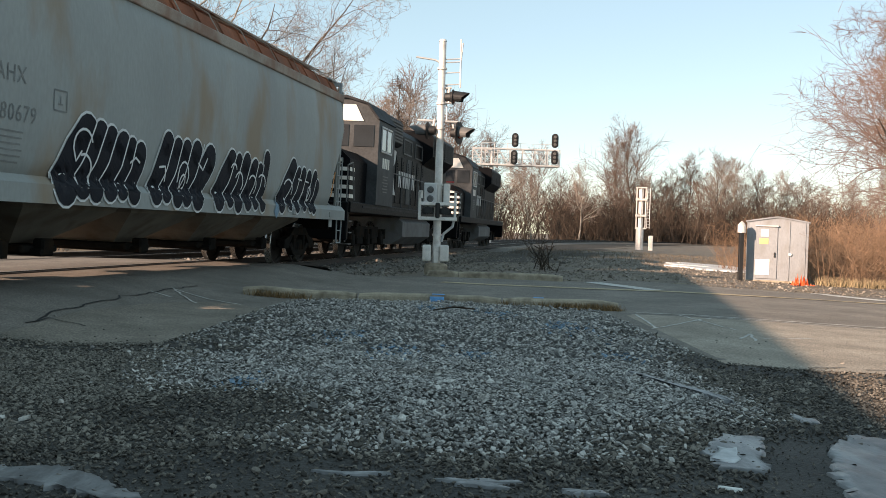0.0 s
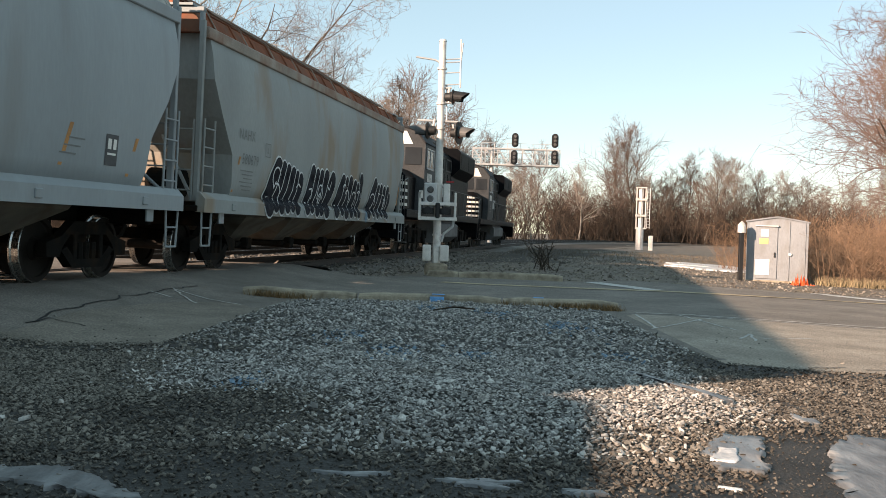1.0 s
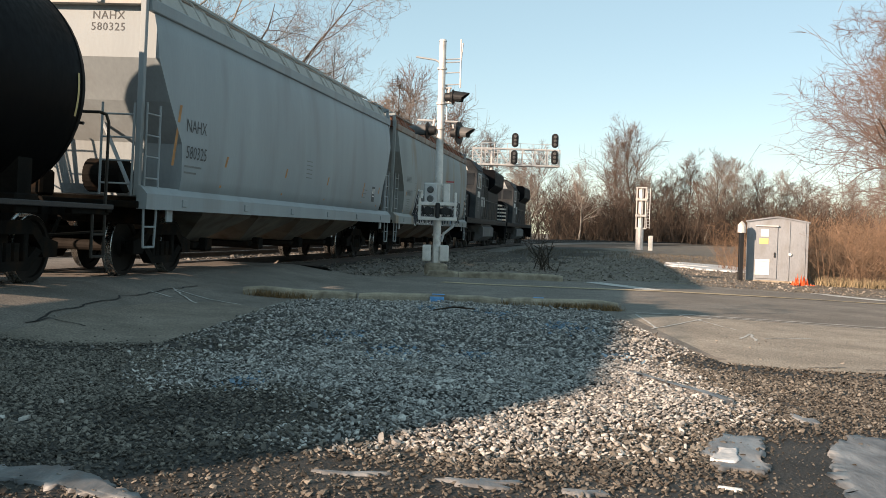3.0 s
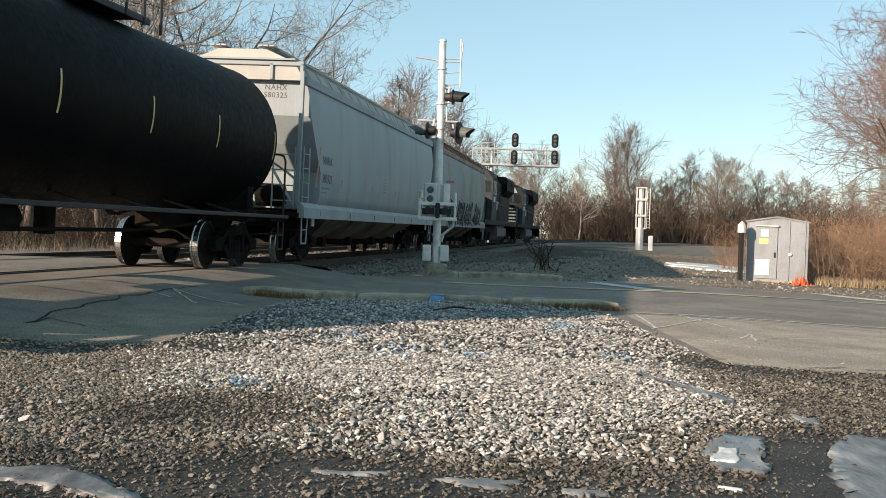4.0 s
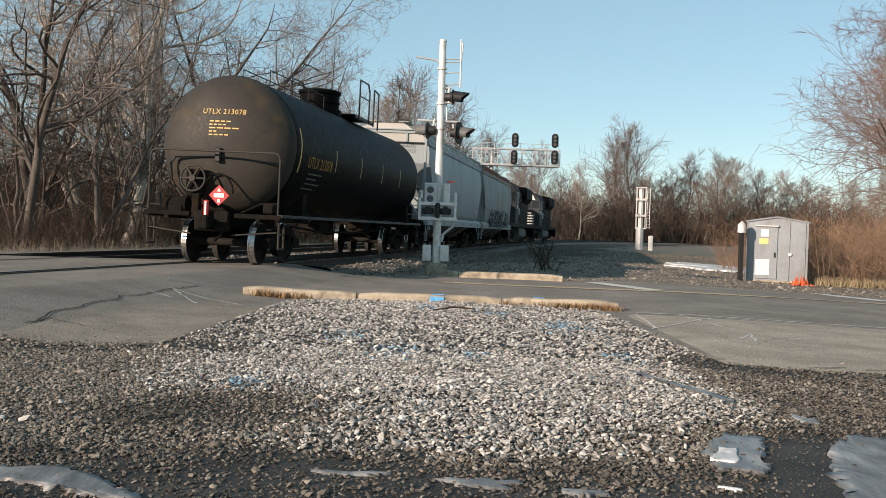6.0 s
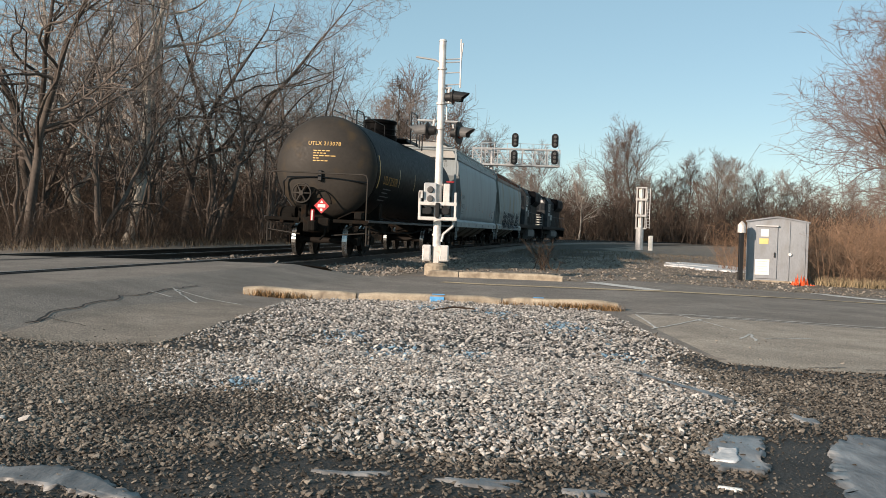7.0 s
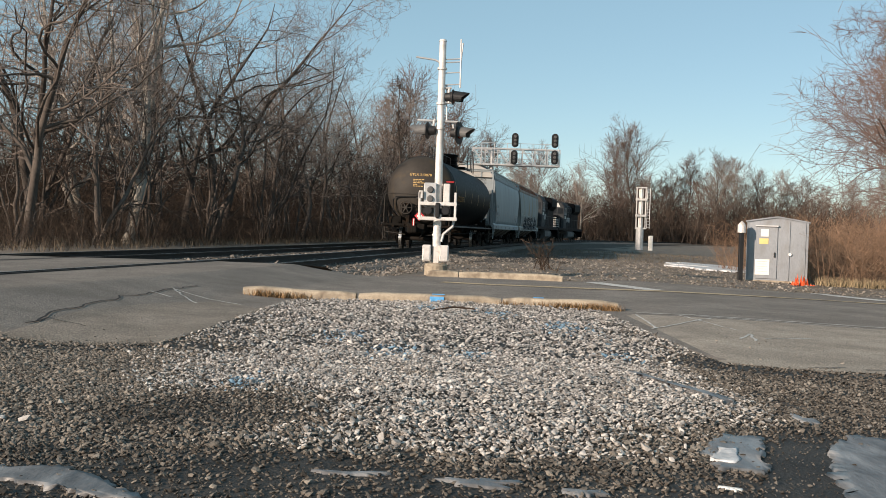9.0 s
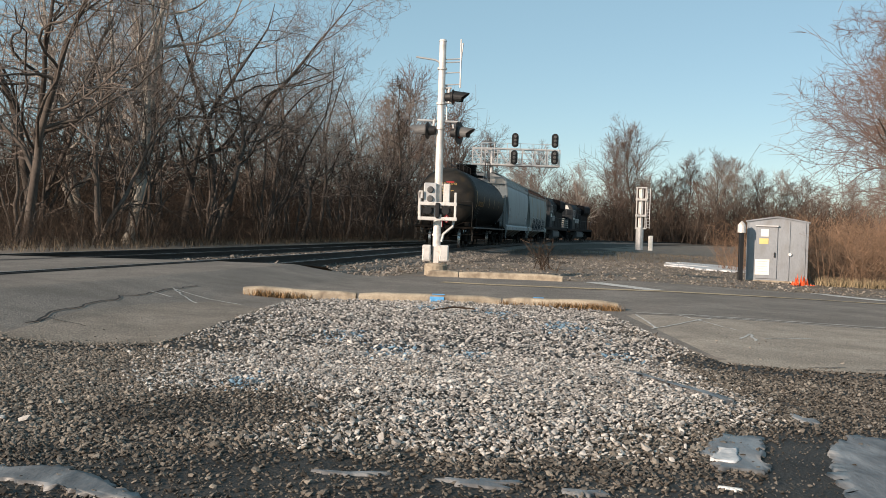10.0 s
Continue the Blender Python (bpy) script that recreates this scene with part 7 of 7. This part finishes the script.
def ice_sheet(label, corners, material, seed, lift=0.006, ragged=0.03):
    """A thin frozen sheet with a broken edge, given by its corners."""
    rnd = random.Random(seed)
    even = []
    for (x0, y0), (x1, y1) in zip(corners, corners[1:] + corners[:1]):
        n = max(2, int(math.hypot(x1 - x0, y1 - y0) / 0.035))
        even += [(x0 + (x1 - x0) * k / n, y0 + (y1 - y0) * k / n) for k in range(n)]
    rim = [(x + rnd.gauss(0, ragged * 0.6), y + rnd.gauss(0, ragged * 1.3)) for x, y in even]
    cx, cy = sum(p[0] for p in rim) / len(rim), sum(p[1] for p in rim) / len(rim)
    bm = bmesh.new()
    rings = []
    for f in (0.3, 0.6, 0.85, 0.97, 1.0):
        edge = rim if f > 0.9 else even
        rings.append([bm.verts.new((cx + (x - cx) * f, cy + (y - cy) * f, float(bed_z(cx + (x - cx) * f, cy + (y - cy) * f)) + lift + 0.003 * noise.noise((x * f * 7, y * f * 7, seed)) - (0.03 if f == 1.0 else 0))) for x, y in edge])
    c = bm.verts.new((cx, cy, float(bed_z(cx, cy)) + lift))
    n = len(rim)
    for i in range(n):
        bm.faces.new((c, rings[0][i], rings[0][(i + 1) % n]))
        for p, q in zip(rings, rings[1:]):
            bm.faces.new((p[i], q[i], q[(i + 1) % n], p[(i + 1) % n]))
    return tagged(part("ice_patch", bm, material, smooth_faces=True), label, "ice")


ice_sheet("grey rippled ice on a frozen puddle", [(2.2, 6.0), (2.44, 6.3), (2.8, 6.25), (3.3, 6.2), (3.0, 4.9), (2.4, 4.4), (1.8, 4.5), (1.95, 5.2)], M["ice"], 2, 0.012, 0.02)
ice_sheet("small broken sheet of grey-white ice", [(1.66, 6.15), (1.88, 6.12), (1.63, 5.24), (1.4, 5.27), (1.46, 5.5), (1.4, 5.62)], M["ice"], 3, 0.012, 0.02)
ice_sheet("white crust on the broken ice sheet", [(1.52, 5.72), (1.62, 5.72), (1.56, 5.45), (1.42, 5.46)], M["snow"], 13, 0.02, 0.015)
ice_sheet("thin frozen runnel across the gravel", [(1.46, 8.55), (1.54, 8.5), (1.78, 7.95), (2.02, 7.25), (1.97, 7.2), (1.72, 7.85)], M["ice"], 4, 0.031, 0.025)
ice_sheet("dirty ice along the wheel rut", [(-2.3, 4.86), (-1.95, 4.82), (-1.7, 4.86), (-1.45, 4.66), (-1.3, 4.5), (-1.2, 4.36), (-1.4, 4.36), (-1.6, 4.5), (-2.1, 4.66)], M["ice"], 5, 0.012, 0.015)
blob("ice_patch", "thin crust of grey ice in the rut", "ice", 0.2, 4.84, 0.2, 0.06, -0.1, M["ice"], 6, 0.008, 0.6)
blob("ice_patch", "small scrap of grey ice in the rut", "ice", 0.66, 4.7, 0.08, 0.06, 0, M["ice"], 7, 0.008, 0.6)
blob("ice_patch", "small scrap of grey ice in the rut", "ice", -0.4, 4.95, 0.13, 0.04, 0, M["ice"], 8, 0.008, 0.6)
blob("ice_patch", "small scrap of snow on dark grit", "ice", 2.36, 6.8, 0.06, 0.16, 0, M["ice"], 9, 0.008, 0.5)
blob("paper_scrap", "crumpled scrap of white paper on the grit", "litter", 1.36, 4.88, 0.035, 0.05, 0.6, M["paper"], 10, 0.008, 0.6)


def snow_field(cx, cy, rx, ry, seed):
    bm = bmesh.new()
    n = 40
    ring = []
    rnd = random.Random(seed)
    ph = [rnd.uniform(0, 6.28) for _ in range(3)]
    for i in range(n):
        a = 2 * math.pi * i / n
        r = 1 + 0.25 * math.sin(3 * a + ph[0]) + 0.2 * math.sin(5 * a + ph[1]) + 0.12 * math.sin(11 * a + ph[2])
        x, y = cx + rx * r * math.cos(a), cy + ry * r * math.sin(a)
        ring.append((x, y))
    top = [bm.verts.new((x, y, float(ground_z(x, y)) + 0.03)) for x, y in ring]
    low = [bm.verts.new((cx + (x - cx) * 1.04, cy + (y - cy) * 1.04, float(ground_z(x, y)) - 0.08)) for x, y in ring]
    bm.faces.new(top)
    for i in range(n):
        bm.faces.new((top[i], low[i], low[(i + 1) % n], top[(i + 1) % n]))
    tagged(part("snow_patch", bm, M["snow"]), "bluish patch of old snow on the flat", "snow", "snow patches", "structure")


snow_field(13.3, 48.5, 2.6, 4.2, 1)
snow_field(11.0, 45.2, 1.0, 2.2, 2)
for x, y, w in ((-0.05, 16.3, 0.2), (1.5, 16.24, 0.16)):
    bm = bmesh.new()
    z = float(ground_z(x, y + 0.1))
    box(bm, (x, y + 0.17, z + 0.154), (w, 0.12, 0.006))
    box(bm, (x - 0.02, y + 0.085, z + 0.06), (w * 1.1, 0.035, 0.12), 0.005)
    tagged(part("paint_patch", bm, M["blue_paint"]), "bright blue sprayed paint on the kerb", "paint mark", "blue paint marks")
dead = thing("dead_branch", "broken dead twig lying on the gravel", "branch")
bm = bmesh.new()
pipe(bm, [(-0.1, 13.9, 0.1), (0.15, 14.0, 0.14), (0.45, 14.05, 0.12)], 0.012, 5)
pipe(bm, [(0.15, 14.0, 0.14), (0.3, 13.8, 0.16)], 0.008, 5)
part("twig", bm, M["brush"], dead)
# ---- what moves ----
def travelled(t):
    """Place of the train's rear end along the line, at t seconds."""
    return -24.1694 + 7.70578 * t + 0.013024 * t * t - 0.00006935 * t ** 3


# vehicle, its rear end's place in the train, its two truck centres
TRAIN = [(tanker, 0.0, 1.72, TANK_L - 1.72), (pale_hopper, 16.84, 1.95, CAR_L - 1.95), (old_hopper, 34.52, 1.95, CAR_L - 1.95),
         (rear_loco, 52.25, 4.1, LOCO_L - 4.1), (lead_loco, 73.55, 4.1, LOCO_L - 4.1)]


def vehicle_pose(rear, a, b, t):
    s = travelled(t) + rear
    xa, ya, _ = on_line(s + a)
    xb, yb, _ = on_line(s + b)
    d = math.hypot(xb - xa, yb - ya)
    ux, uy = (xb - xa) / d, (yb - ya) / d
    return pose(xa - ux * a, ya - uy * a, RAIL_Z, 0, math.degrees(CANT), -math.degrees(math.atan2(ux, uy)))


def motions():
    times = [k * 0.5 for k in range(21)]
    for vehicle, rear, a, b in TRAIN:
        walk(vehicle, [(t, vehicle_pose(rear, a, b, t)) for t in times])
    steps = [k * 2 / FPS for k in range(151)]
    for wheel, radius, y in SPIN:
        walk(wheel, [(t, pose(0, y, radius) @ Matrix.Rotation(-(travelled(t) + 24.1694) / radius, 4, "X")) for t in steps])


motions()
